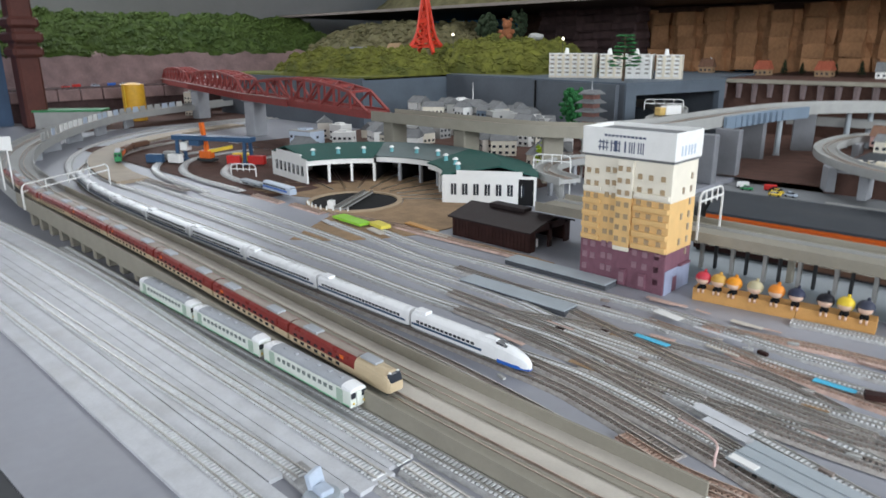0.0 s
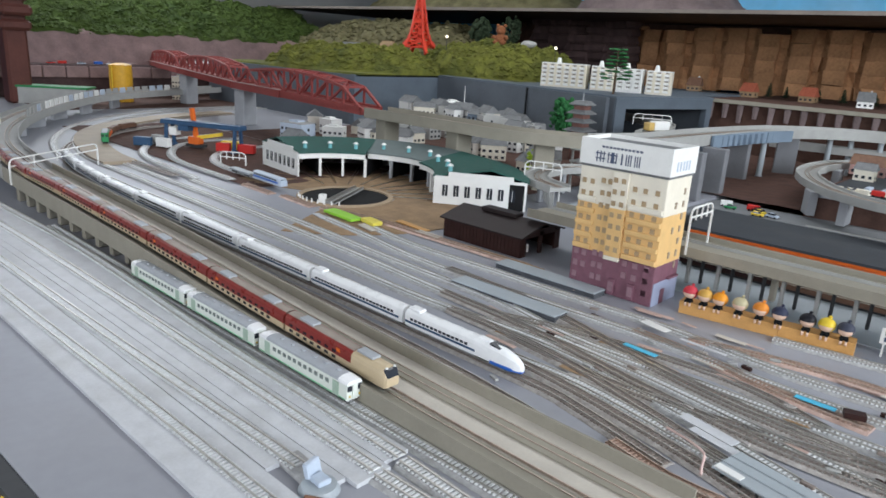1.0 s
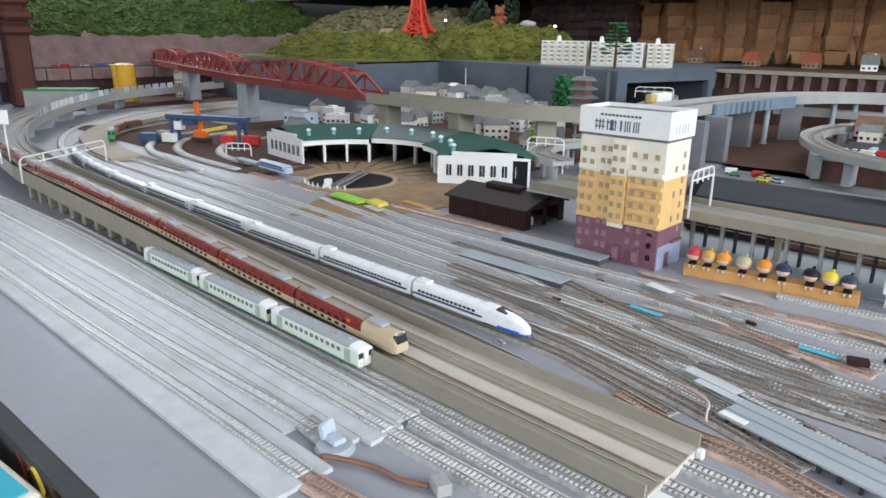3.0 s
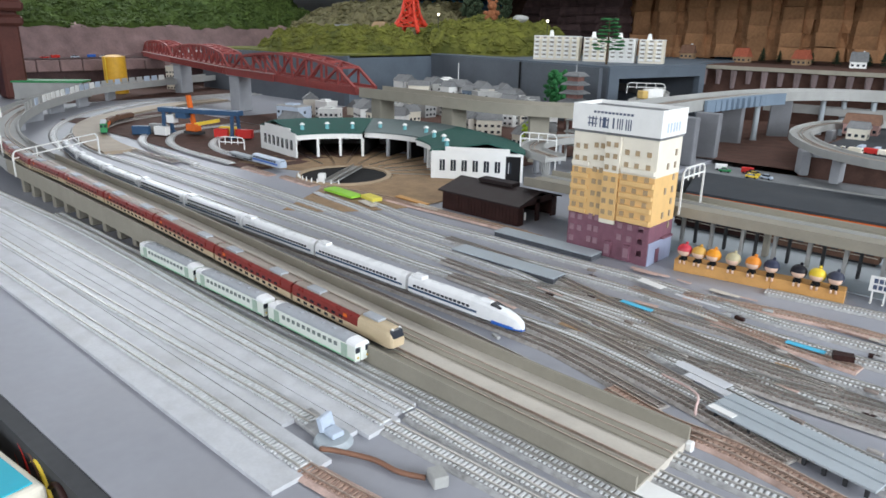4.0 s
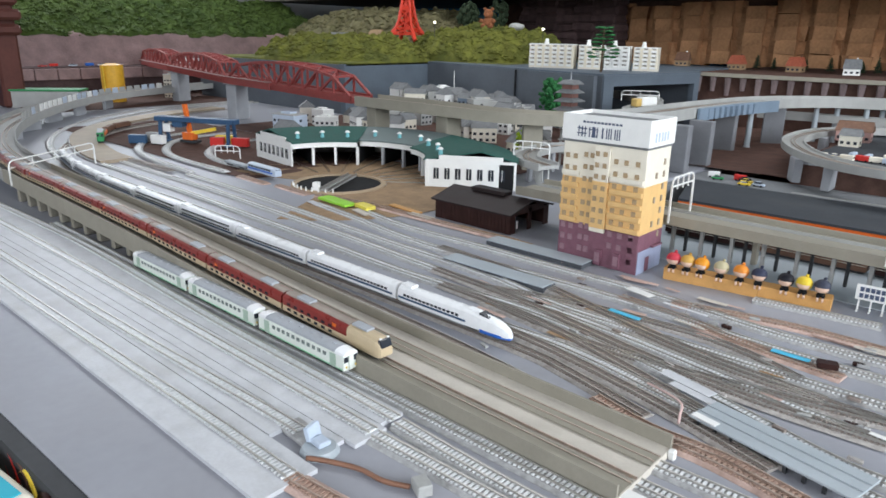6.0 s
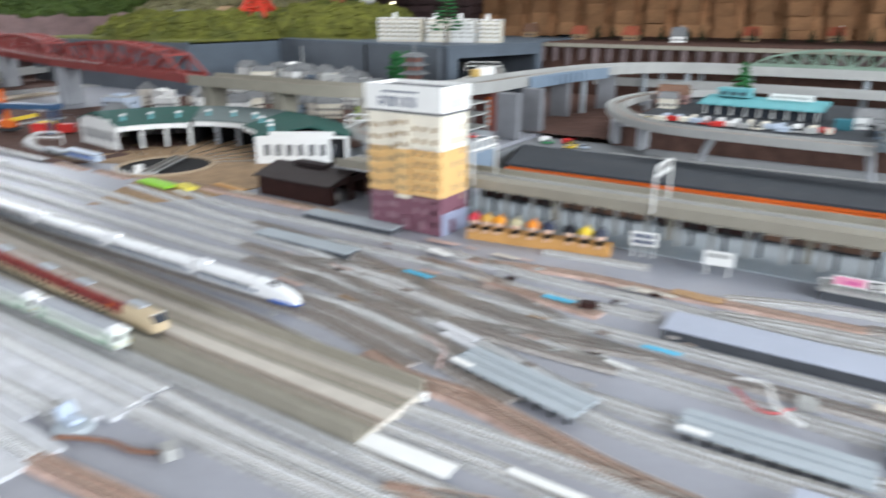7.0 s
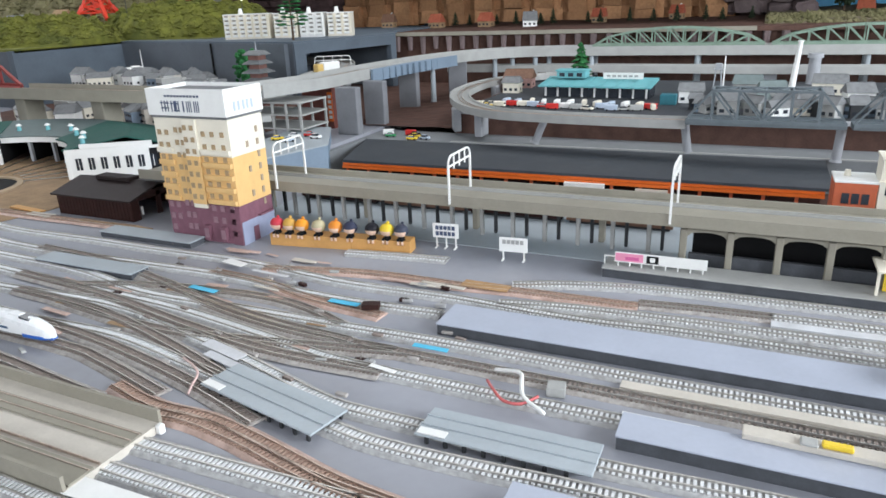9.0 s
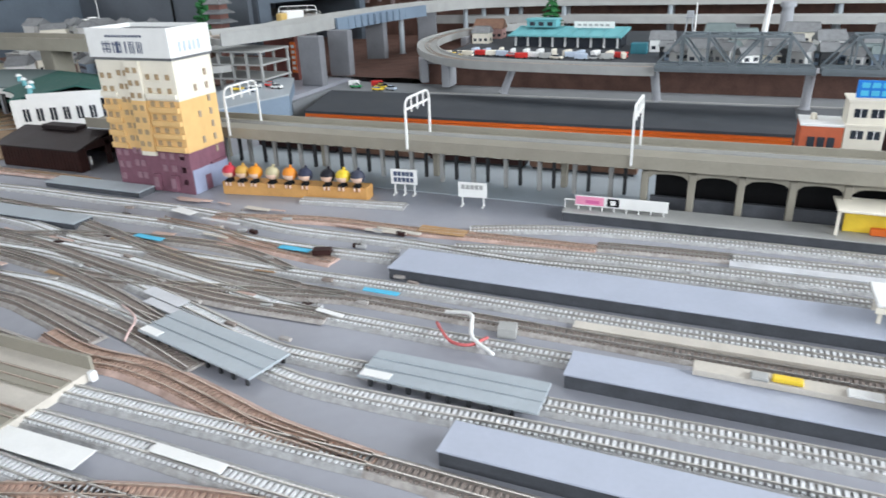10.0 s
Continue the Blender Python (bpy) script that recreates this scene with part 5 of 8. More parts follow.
def red_car(label, m, L, lead=False):
    ob = thing("express_train_car", label, "train car", m, "maroon and beige express train")
    w, z0, z1 = 0.0098, 0.0052, 0.0262
    h = L / 2
    e = 0.052 if lead else 0.0
    part("lower_body", loft([car_ring(-h, w, z0, 0.0125, 0.02), car_ring(h - e, w, z0, 0.0125, 0.02)]), CREAM_CAR, ob, "champagne beige lower panels")
    part("upper_body", loft([car_ring(-h, w * 1.01, 0.0126, z1 - 0.001, 0.4), car_ring(h - e, w * 1.01, 0.0126, z1 - 0.001, 0.4)]), MAROON, ob, "maroon upper panels")
    part("roof", loft([car_ring(-h, w * 0.6, z1 - 0.003, z1, 0.8), car_ring(h - e, w * 0.6, z1 - 0.003, z1, 0.8)]), mat("dull_beige_roof", (0.32, 0.27, 0.23), 0.5), ob, "dull beige roof")
    if lead:
        rings = [car_ring(h - e + 0.0002, w * 1.015, z0, z1 - 0.001), car_ring(h - 0.008, w * 1.0, z0, z1 - 0.001), car_ring(h - 0.003, w * 0.93, z0, z1 - 0.004), car_ring(h, w * 0.8, z0 + 0.001, z1 - 0.009)]
        part("cab", loft(rings), CREAM_CAR, ob, "champagne beige driving cab")
        part("windscreen", loft([[(h - 0.0022, -0.0078, 0.0168), (h - 0.0022, 0.0078, 0.0168), (h - 0.0055, 0.0078, 0.0238), (h - 0.0055, -0.0078, 0.0238)], [(h + 0.0008, -0.0066, 0.0165), (h + 0.0008, 0.0066, 0.0165), (h - 0.0022, 0.0066, 0.0236), (h - 0.0022, -0.0066, 0.0236)]]), GLASS_DARK, ob, "dark windscreen")
        for y in (-0.005, 0.005):
            part("headlight", cyl(bmesh.new(), h - 0.004, y, 0.0246, 0.0256, 0.0014, n=8), WHITE, ob)
    for k in (-0.3, 0.28):
        part("roof_unit", rbox(h * k * 2 - 0.012, h * k * 2 + 0.012, -0.0055, 0.0055, z1 - 0.001, z1 + 0.0018, 0.0006), CAR_GREY, ob)
    for sd in (-1, 1):
        for i in range(int((L - e - 0.02) / 0.0125)):
            shared("window", window_mesh(0.0058, 0.003), ob, pose(-h + 0.012 + i * 0.0125, sd * 0.0099, 0.0096))
            shared("window", window_mesh(0.0058, 0.0026), ob, pose(-h + 0.012 + i * 0.0125, sd * 0.0099, 0.016))
    part("underframe", bx(-h + 0.002, h - 0.004, -0.0085, 0.0085, 0.0032, 0.0051), DARK_STEEL, ob)
    part("emblem", bx(h - 0.075 if lead else -h + 0.02, h - 0.069 if lead else -h + 0.026, -0.0103, -0.01, 0.017, 0.021), ORANGE, ob, "small orange emblem")
    bogies(ob, L)
    return ob


R_LINE = curve([(p[0], p[1] - 0.022, p[2] + 0.0035) if p[0] > -1.6 else (p[0] - 0.012, p[1] - 0.018, p[2] + 0.0035) for p in RAMP[::-1]], 0.01)
s = 0.276
for i in range(8):
    L = 0.166
    p, a, tilt = on_line(R_LINE, s + L / 2)
    red_car("maroon and champagne beige train car with a rounded driving cab" if i == 0 else "maroon and champagne beige sleeper train car", pose(p.x, p.y, p.z, 0, tilt, a + 180), L, i == 0)
    s += L + 0.004


DIESEL_WINDOW = mesh_of("window", bx(-0.0023, 0.0023, -0.0005, 0.0005, -0.002, 0.002), mat("grey_green_window", (0.17, 0.2, 0.19), 0.25, var=0.2, bump=0.0))


def diesel_car(m, L=0.15):
    ob = thing("diesel_railcar", "pale mint-white diesel railcar with grey roof and green stripe", "train car", m, "diesel railcars")
    w, z0, z1 = 0.0092, 0.0055, 0.0262
    h = L / 2
    part("body", loft([car_ring(-h, w, z0, z1 - 0.0025, 0.12), car_ring(-h + 0.001, w, z0, z1 - 0.0025, 0.12), car_ring(h, w, z0, z1 - 0.0025, 0.12)]), CAR_MINT, ob)
    part("roof", loft([car_ring(-h + 0.014, w * 0.97, z1 - 0.0045, z1, 0.7), car_ring(h - 0.014, w * 0.97, z1 - 0.0045, z1, 0.7)]), CAR_GREY, ob, "grey ribbed roof")
    for e in (-1, 1):
        part("end_hood", loft([car_ring(e * (h - 0.0138), w, z1 - 0.0055, z1 + 0.0004, 0.7), car_ring(e * h, w * 0.98, z1 - 0.006, z1 - 0.0012, 0.7)]), CAR_WHITE, ob, "white roof end")
        part("gangway", bx(min(e * h, e * (h + 0.0015)), max(e * h, e * (h + 0.0015)), -0.0028, 0.0028, 0.006, 0.021), CAR_MINT, ob)
        for y in (-0.006, 0.006):
            part("cab_window", bx(min(e * h, e * (h + 0.0006)), max(e * h, e * (h + 0.0006)), y - 0.0027, y + 0.0027, 0.0145, 0.0202), GLASS_DARK, ob)
            part("lamp", cyl(bmesh.new(), e * (h + 0.0004), y, 0.0085, 0.0102, 0.0009, n=8), YELLOW, ob)
    for sd in (-1, 1):
        part("stripe", bx(-h + 0.002, h - 0.002, sd * 0.0097 - 0.0003, sd * 0.0097 + 0.0003, 0.0064, 0.0072), MINT, ob, "green waist stripe")
        for i in range(11):
            shared("window", DIESEL_WINDOW, ob, pose(-h + 0.03 + i * 0.009, sd * 0.0096, 0.0165))
        for x in (-h + 0.0165, h - 0.0165):
            part("door", bx(x - 0.0045, x + 0.0045, sd * 0.0098 - 0.0003, sd * 0.0098 + 0.0003, 0.0065, 0.0208), mat("soft_green_door", (0.36, 0.47, 0.38), 0.4), ob, "folding door")
    for i in range(6):
        part("vent", rbox(-h + 0.028 + i * 0.019, -h + 0.033 + i * 0.019, -0.002, 0.002, z1 - 0.0004, z1 + 0.0012, 0.0004), CAR_GREY, ob)
    part("underframe", bx(-h + 0.004, h - 0.004, -0.0082, 0.0082, 0.003, 0.0054), DARK_STEEL, ob)
    bogies(ob, L)
    return ob


first = diesel_car(pose(-0.385 - 0.075, 0.4035, 0.0052))
for x, y, a in ((-0.62, 0.403, 0.3), (-0.778, 0.4025, 0.2)):
    copy_thing(first, pose(x, y, 0.0052, 0, 0, a))


# ---- small things on the tracks and the yard ----
def card(name, label, x, y, w, d, ang, material, z=0.006, t=0.0008):
    ob = solid(name, rbox(-w / 2, w / 2, -d / 2, d / 2, 0, t, 0.0003), material, label, "card", "", "")
    ob.matrix_basis = pose(x, y, z, 0, 0, ang)
    return ob


card("blue_card", "sky-blue paper strip lying on the tracks", -0.262, 0.74, 0.044, 0.009, -4, CYAN)
card("blue_card", "sky-blue paper strip lying on the tracks", -0.075, 0.764, 0.04, 0.009, -1, CYAN)
card("blue_card", "sky-blue paper strip lying on the tracks", 0.065, 0.7, 0.038, 0.007, 0, CYAN)
card("white_card", "white paper strip lying on the tracks", -0.285, 0.826, 0.04, 0.014, -12, WHITE)
card("white_strip", "white plastic strip between the rails", 0.04, 0.6475, 0.03, 0.006, -8, WHITE)
card("white_strip", "white plastic strip lying beside the track", -0.215, 0.81, 0.06, 0.006, -4, BOARD)
card("white_plate", "pale grey plate at the track end", -0.05, 0.42, 0.085, 0.02, 1, WHITE)
card("white_plate", "pale grey cover strip on the track", 0.055, 0.446, 0.06, 0.009, -1, WHITE)
card("walkway_strip", "long cream walkway strip between the tracks", 0.5, 0.7035, 0.5, 0.012, 0.3, DECK_BEIGE, 0.0002, 0.0042)
card("walkway_strip", "white walkway strip along the platform track", 0.62, 0.874, 0.5, 0.013, 0.3, BOARD, 0.0002, 0.0042)
card("copper_plate", "rust-brown cork plate between the tracks", 0.06, 0.866, 0.06, 0.02, -1, mat("cork_brown", (0.38, 0.23, 0.11), 0.7, var=0.2), 0.0045)
card("dark_disc", "dark brown plastic lump beside the blue strip", -0.038, 0.762, 0.02, 0.012, 20, DARK_BROWN, 0.006, 0.006)
card("grey_box", "small grey junction box beside the track", 0.2, 0.672, 0.016, 0.014, 10, CONCRETE_GREY, 0.0002, 0.009)
card("white_bar", "white plastic strip along the platform track", 0.29, 0.6535, 0.06, 0.004, 0, WHITE, 0.006)
card("grey_plate", "pale grey plate piece in the track throat", -0.13, 0.625, 0.06, 0.014, -14, BOARD, 0.0055)
card("grey_plate", "pale grey plate piece in the track throat", -0.115, 0.607, 0.055, 0.01, -14, BOARD, 0.006)
for k in range(26):
    ux, uy = random.uniform(-0.42, 0.12), random.uniform(0.55, 0.86)
    sc = solid("switch_motor", rbox(-0.006, 0.006, -0.0022, 0.0022, 0, 0.003, 0.0005), random.choice((BALLAST_BROWN, TIE_BROWN, CONCRETE_GREY)), "small turnout motor box beside the rails", "turnout motor", "", "turnout motors")
    sc.matrix_basis = pose(ux, uy, 0.003, 0, 0, random.uniform(-20, 20))


def wire(label, pts, r, material, name="cable"):
    line = curve(pts, 0.004)
    ring = [(r * math.cos(i * math.tau / 6), r * math.sin(i * math.tau / 6)) for i in range(6)]
    return solid(name, sweep(bmesh.new(), line, ring), material, label, "cable", "", "", True)


wire("red insulated feeder wire over the tracks", [(0.14, 0.66, 0.008), (0.152, 0.642, 0.012), (0.165, 0.632, 0.009), (0.18, 0.634, 0.008), (0.19, 0.65, 0.008)], 0.0014, mat("dull_red_wire", (0.5, 0.12, 0.12), 0.5))
wire("white insulated feeder wire over the tracks", [(0.14, 0.68, 0.008), (0.165, 0.676, 0.012), (0.172, 0.66, 0.012), (0.18, 0.642, 0.01), (0.202, 0.628, 0.007)], 0.0018, WHITE)
wire("red and white feeder wire beside the deck plate", [(-0.16, 0.6, 0.004), (-0.13, 0.583, 0.01), (-0.112, 0.57, 0.012), (-0.107, 0.556, 0.008), (-0.104, 0.548, 0.005)], 0.0012, mat("pale_pink_wire", (0.62, 0.45, 0.42), 0.5))
wire("brown twin wire lying on the bare table", [(-0.3, 0.285, 0.005), (-0.285, 0.296, 0.0035), (-0.26, 0.307, 0.003), (-0.235, 0.31, 0.003), (-0.215, 0.319, 0.003)], 0.0022, mat("rust_brown_wire", (0.22, 0.11, 0.07), 0.5))
sw = thing("terminal_block", "small grey terminal block at the end of the brown wire", "terminal", pose(-0.207, 0.324, 0, 0, 0, -25))
part("housing", rbox(-0.008, 0.008, -0.006, 0.006, 0, 0.01, 0.0008), CONCRETE_GREY, sw)
part("slot", bx(-0.0084, -0.0081, -0.003, 0.003, 0.003, 0.007), BLACK, sw)
bf = thing("bumper_stop", "grey plastic track end with an upright stop and oval base", "buffer stop", pose(-0.318, 0.306, 0, 0, 0, -4))
part("base", cyl(bmesh.new(), 0.012, -0.002, 0.0, 0.005, 0.017, 0.014, 20), DECK_GREY, bf)
part("track_bed", rbox(-0.04, 0.012, -0.011, 0.011, 0.0, 0.0045, 0.001), BALLAST, bf)
part("upright", rbox(-0.001, 0.005, -0.008, 0.008, 0.0052, 0.0185, 0.001), SILVER_BLUE, bf, m=pose(0, 0, 0, 0, -14, 20))
part("strut", rbox(0.004, 0.018, -0.006, 0.006, 0.0052, 0.01, 0.001), SILVER_BLUE, bf)

ctl = thing("train_controller", "cream and teal train controller with a green lamp on the ledge", "controller", pose(-0.416, 0.04, -0.0598, 0, 0, 7))
part("case", rbox(-0.19, 0.0, -0.06, 0.085, 0.0, 0.052, 0.006, 3), CREAM, ctl, "cream plastic case")
part("panel", rbox(-0.186, -0.008, -0.052, 0.078, 0.0521, 0.0535, 0.0005), TEAL_PANEL, ctl, "teal top panel")
part("panel_line", bx(-0.18, -0.012, 0.036, 0.039, 0.0536, 0.0542), WHITE, ctl)
part("panel_label", bx(-0.085, -0.035, -0.006, 0.022, 0.0536, 0.0542), WHITE, ctl)
part("lamp", cyl(bmesh.new(), -0.05, 0.06, 0.0536, 0.0585, 0.007, 0.004, 16), glowing("green_lamp", (0.04, 0.85, 0.12), 1.5), ctl, "lit green lamp")
for k, (c, x) in enumerate(((BROWN_EARTH, -0.5), (RED, -0.53), (YELLOW, -0.485), (DARK_BROWN, -0.44), (ROOF_BROWN, -0.4), (RED, -0.56))):
    wire("loose coloured wires hanging between ledge and table", [(x - 0.03, 0.1285, -0.057), (x, 0.1305, -0.02), (x + 0.03, 0.1295, -0.012), (x + 0.06, 0.1285, -0.057)], 0.003, c)

# ---- display box with small dolls ----
bench = thing("display_block", "long orange wooden block with small dolls on top", "block", pose(-0.19, 0.942, 0, 0, 0, 8))
part("half", rbox(-0.108, 0.0205, -0.012, 0.012, 0, 0.018, 0.0006), WOOD, bench)
part("half", rbox(0.0208, 0.108, -0.012, 0.012, 0, 0.018, 0.0006), WOOD, bench)
HAIR = [((0.5, 0.04, 0.06), "red"), ((0.55, 0.32, 0.07), "golden"), ((0.72, 0.28, 0.02), "orange"), ((0.45, 0.4, 0.25), "pale grey"), ((0.7, 0.24, 0.03), "orange"), ((0.035, 0.04, 0.07), "navy"), ((0.015, 0.015, 0.02), "black"), ((0.72, 0.52, 0.04), "yellow"), ((0.05, 0.055, 0.08), "slate")]
for (c, word), u in zip(HAIR, (-0.097, -0.077, -0.057, -0.031, -0.005, 0.018, 0.051, 0.073, 0.094)):
    bm = bmesh.new()
    bmesh.ops.create_uvsphere(bm, u_segments=14, v_segments=10, radius=0.0102, matrix=pose(0, 0, 0.0135) @ Matrix.Diagonal((1.02, 0.95, 0.92, 1)))
    cyl(bm, 0, 0, 0, 0.0055, 0.0055, 0.004, 10)
    for sx in (-0.003, 0.003):
        box(bm, sx - 0.0016, sx + 0.0016, -0.009, -0.003, 0.0003, 0.003)
        box(bm, sx - 0.0014, sx + 0.0014, -0.009, -0.0066, -0.005, 0.0002)
    bmesh.ops.create_uvsphere(bm, u_segments=10, v_segments=6, radius=0.0022, matrix=pose(0.002, 0.001, 0.0242))
    me = mesh_of("doll", bm, mat("doll_" + word.replace(" ", "_") + "_%d" % round(c[0] * 1000), c, 0.45, var=0.1), True)
    me.materials.append(SKIN)
    me.materials.append(BLACK)
    for p in me.polygons:
        p.material_index = 1 if (p.center.y < -0.003 and 0.006 < p.center.z < 0.0125 and abs(p.center.x) < 0.0075) or p.center.z < 0 else 2 if p.center.z < 0.0056 else 0
    d = tagged(new("doll", me), "small round-headed doll with %s top sitting on the wooden block" % word, "doll", "row of dolls")
    d.matrix_basis = pose(-0.19, 0.942, 0.0182, 0, 0, 8) @ pose(u, -0.0058, 0, 0, 0, random.uniform(-8, 8))


def notice_board(x, y, ang, w, h, z0, legs, bars, label):
    ob = thing("notice_board", label, "sign", pose(x, y, 0, 0, 0, ang), group="notice boards")
    part("panel", rbox(-w / 2, w / 2, -0.0008, 0.0008, z0, z0 + h, 0.0003), WHITE, ob)
    for i in range(legs):
        u = -w / 2 + 0.005 + (w - 0.01) * i / (legs - 1)
        part("leg", bx(u - 0.001, u + 0.001, 0.001, 0.0026, 0, z0 + h * 0.6), WHITE, ob)
        part("foot", bx(u - 0.0012, u + 0.0012, -0.006, 0.006, 0, 0.0014), WHITE, ob)
    for r in range(bars):
        for k in range(5):
            part("text_bar", bx(-w * 0.38 + k * w * 0.155, -w * 0.38 + k * w * 0.155 + w * 0.12, -0.0014, -0.0009, z0 + h * (0.56 - 0.4 * r), z0 + h * (0.84 - 0.4 * r)), SIGN_BLUE if bars == 2 else CONCRETE_GREY, ob)
    return ob


notice_board(-0.045, 0.985, 5, 0.038, 0.021, 0.015, 3, 2, "white notice board with two rows of dark characters")
notice_board(0.06, 0.968, 5, 0.038, 0.02, 0.012, 2, 1, "white notice board with faint grey writing")
kb = thing("platform_sign", "long white and pink sign panel on short legs", "sign", pose(0.185, 0.963, 0.0132, 0, 0, 1))
part("panel", rbox(0.008, 0.115, -0.001, 0.001, 0.004, 0.017, 0.0004), WHITE, kb)
part("pink_panel", bx(0.009, 0.042, -0.0016, -0.0011, 0.006, 0.016), PINK, kb, "pink printed panel")
part("text_bar", bx(0.021, 0.037, -0.002, -0.0017, 0.008, 0.012), mat("rose_print", (0.6, 0.12, 0.3), 0.5), kb)
part("dark_mark", bx(0.046, 0.06, -0.0016, -0.0011, 0.006, 0.0155), BLACK, kb)
part("mark_centre", bx(0.05, 0.056, -0.002, -0.0017, 0.008, 0.0135), WHITE, kb)
for i in range(8):
    part("leg", bx(0.012 + i * 0.014, 0.0135 + i * 0.014, -0.003, -0.0012, 0, 0.0045), WHITE, kb)
part("rail", bx(-0.004, 0.008, -0.0006, 0.0006, 0.01, 0.0116), WHITE, kb)
part("rail_post", bx(-0.0046, -0.0034, -0.0006, 0.0006, 0, 0.0116), WHITE, kb)


def gantry(a, b, h, label="white catenary gantry with a rounded top frame", material=WHITE, r=0.0022):
    """Two posts, a double top beam with rounded corners and hangers, from a to b."""
    a, b = Vector(a), Vector(b)
    d = (b - a).normalized()
    L = (b - a).length
    ang = math.degrees(math.atan2(d.y, d.x))
    ob = thing("catenary_gantry", label, "gantry", pose(*a, 0, 0, ang), group="catenary gantries")
    k = 0.012
    arcp = [(0, 0, h - k)] + [(k - k * math.cos(radians(t)), 0, h - k + k * math.sin(radians(t))) for t in (22, 45, 67, 90)] + [(L - k + k * math.sin(radians(t)), 0, h - k + k * math.cos(radians(t))) for t in (0, 22, 45, 67, 90)]
    bm = bmesh.new()
    for p, q in zip(arcp, arcp[1:]):
        bar(bm, p, q, r)
    part("top_frame", bm, material, ob)
    part("post", bar(bmesh.new(), (0, 0, 0), (0, 0, h - k), r * 1.2), material, ob)
    part("post", bar(bmesh.new(), (L, 0, 0), (L, 0, h - k), r * 1.2), material, ob)
    part("lower_beam", bar(bmesh.new(), (0.001, 0, h - 0.014), (L - 0.001, 0, h - 0.014), r), material, ob)
    for t in (0.25, 0.5, 0.75):
        part("hanger", bar(bmesh.new(), (L * t, 0, h - 0.02), (L * t, 0, h), r * 0.8), material, ob)
    return ob


gantry((-0.038, 0.986, 0.064), (-0.038, 1.062, 0.076), 0.066)
gantry((0.252, 0.986, 0.064), (0.252, 1.062, 0.076), 0.07)
gantry((0.54, 0.986, 0.064), (0.54, 1.062, 0.076), 0.07)
gantry((-0.328, 0.986, 0.064), (-0.328, 1.062, 0.076), 0.07)
gantry((-1.44, 0.413, 0.03), (-1.58, 0.63, 0.03), 0.05)
gantry((-1.09, 2.22, 0.122), (-0.98, 2.28, 0.124), 0.036)
gantry((-1.62, 0.96, 0.0), (-1.56, 1.0, 0.0), 0.035)
sb = thing("notice_board", "white board on thin legs beside the ramp", "sign", pose(-1.6, 0.43, 0.045, 0, 0, 40))
part("panel", rbox(-0.022, 0.022, -0.001, 0.001, 0.085, 0.115, 0.0005), WHITE, sb)
for u in (-0.01, 0.01):
    part("leg", bx(u - 0.0012, u + 0.0012, -0.001, 0.001, 0, 0.0848), WHITE, sb)
for yy, x0, zz in ((0.777, 0.478, 0.03), (0.634, 0.481, 0.03)):
    sh = thing("platform_canopy", "white platform canopy roof on cream posts", "canopy", pose(x0, yy, 0.0137), group="platform canopies")
    part("roof", rbox(0, 0.6, -0.022, 0.022, 0.018, 0.0215, 0.0008), WHITE, sh)
    part("valance", bx(0, 0.6, -0.0215, -0.0205, 0.0125, 0.0178), CREAM, sh)
    for i in range(5):
        for y in (-0.012, 0.012):
            part("post", bx(0.004 + i * 0.1, 0.007 + i * 0.1, y - 0.0014, y + 0.0014, 0, 0.0178), CREAM, sh)
ks = thing("kiosk", "yellow platform kiosk with a cream roof on posts", "kiosk", pose(0.468, 0.975, 0.0132))
part("roof", rbox(0, 0.3, -0.018, 0.03, 0.026, 0.029, 0.0008), CREAM, ks)
part("wall", bx(0.01, 0.3, 0.0, 0.004, 0, 0.0258), YELLOW, ks, "yellow back wall")
for i in range(5):
    part("post", bx(0.001 + i * 0.06, 0.004 + i * 0.06, -0.016, -0.013, 0, 0.0258), CREAM, ks)
for x, c in ((0.035, ORANGE), (0.07, CREAM), (0.085, YELLOW), (0.14, YELLOW)):
    part("seat", rbox(x, x + 0.018, -0.008, -0.002, 0, 0.008, 0.001), c, ks)
tool = thing("yellow_tool", "yellow tool on a beige strip along the platform", "tool", pose(0.35, 0.651, 0.0137, 0, 0, -1))
part("strip", rbox(0, 0.13, -0.012, 0.002, 0.0, 0.005, 0.0006), DECK_BEIGE, tool, "beige strip")
part("body", rbox(0.052, 0.072, -0.011, -0.004, 0.0052, 0.009, 0.001), YELLOW, tool)
part("clip", rbox(0.038, 0.05, -0.013, -0.003, 0.0052, 0.008, 0.001), CONCRETE_GREY, tool)
part("clip", rbox(0.098, 0.12, -0.013, -0.003, 0.0052, 0.0075, 0.001), WHITE, tool)


# ---- ground of the middle and back ----
solid("grey_road", slab([(-0.6185, 1.56), (-0.602, 1.54), (-0.602, 1.7135), (1.6, 1.7445), (1.6, 1.838), (-0.6185, 1.838)], -0.079, -0.0085), GREY_ROAD, "grey roadway strip with a worn edge", "road")
solid("road_kerb", slab([(-0.36, 1.7175), (1.6, 1.7445), (1.6, 1.752), (-0.36, 1.725)], -0.0083, -0.0058), CONCRETE_GREY, "pale kerb along the dark deck", "kerb")
solid("station_floor", bx(-0.41, 0.28, 1.0, 1.198, 0.0004, 0.0016), DECK_GREY, "blue-grey smooth floor behind the arcade posts", "floor")
ob = thing("station_building", "long low station building with orange beams under the dark deck", "building", kind="structure")
FRONT = Matrix.Translation((-0.527, 1.478, 0)) @ Euler((0, 0, radians(1.3))).to_matrix().to_4x4()
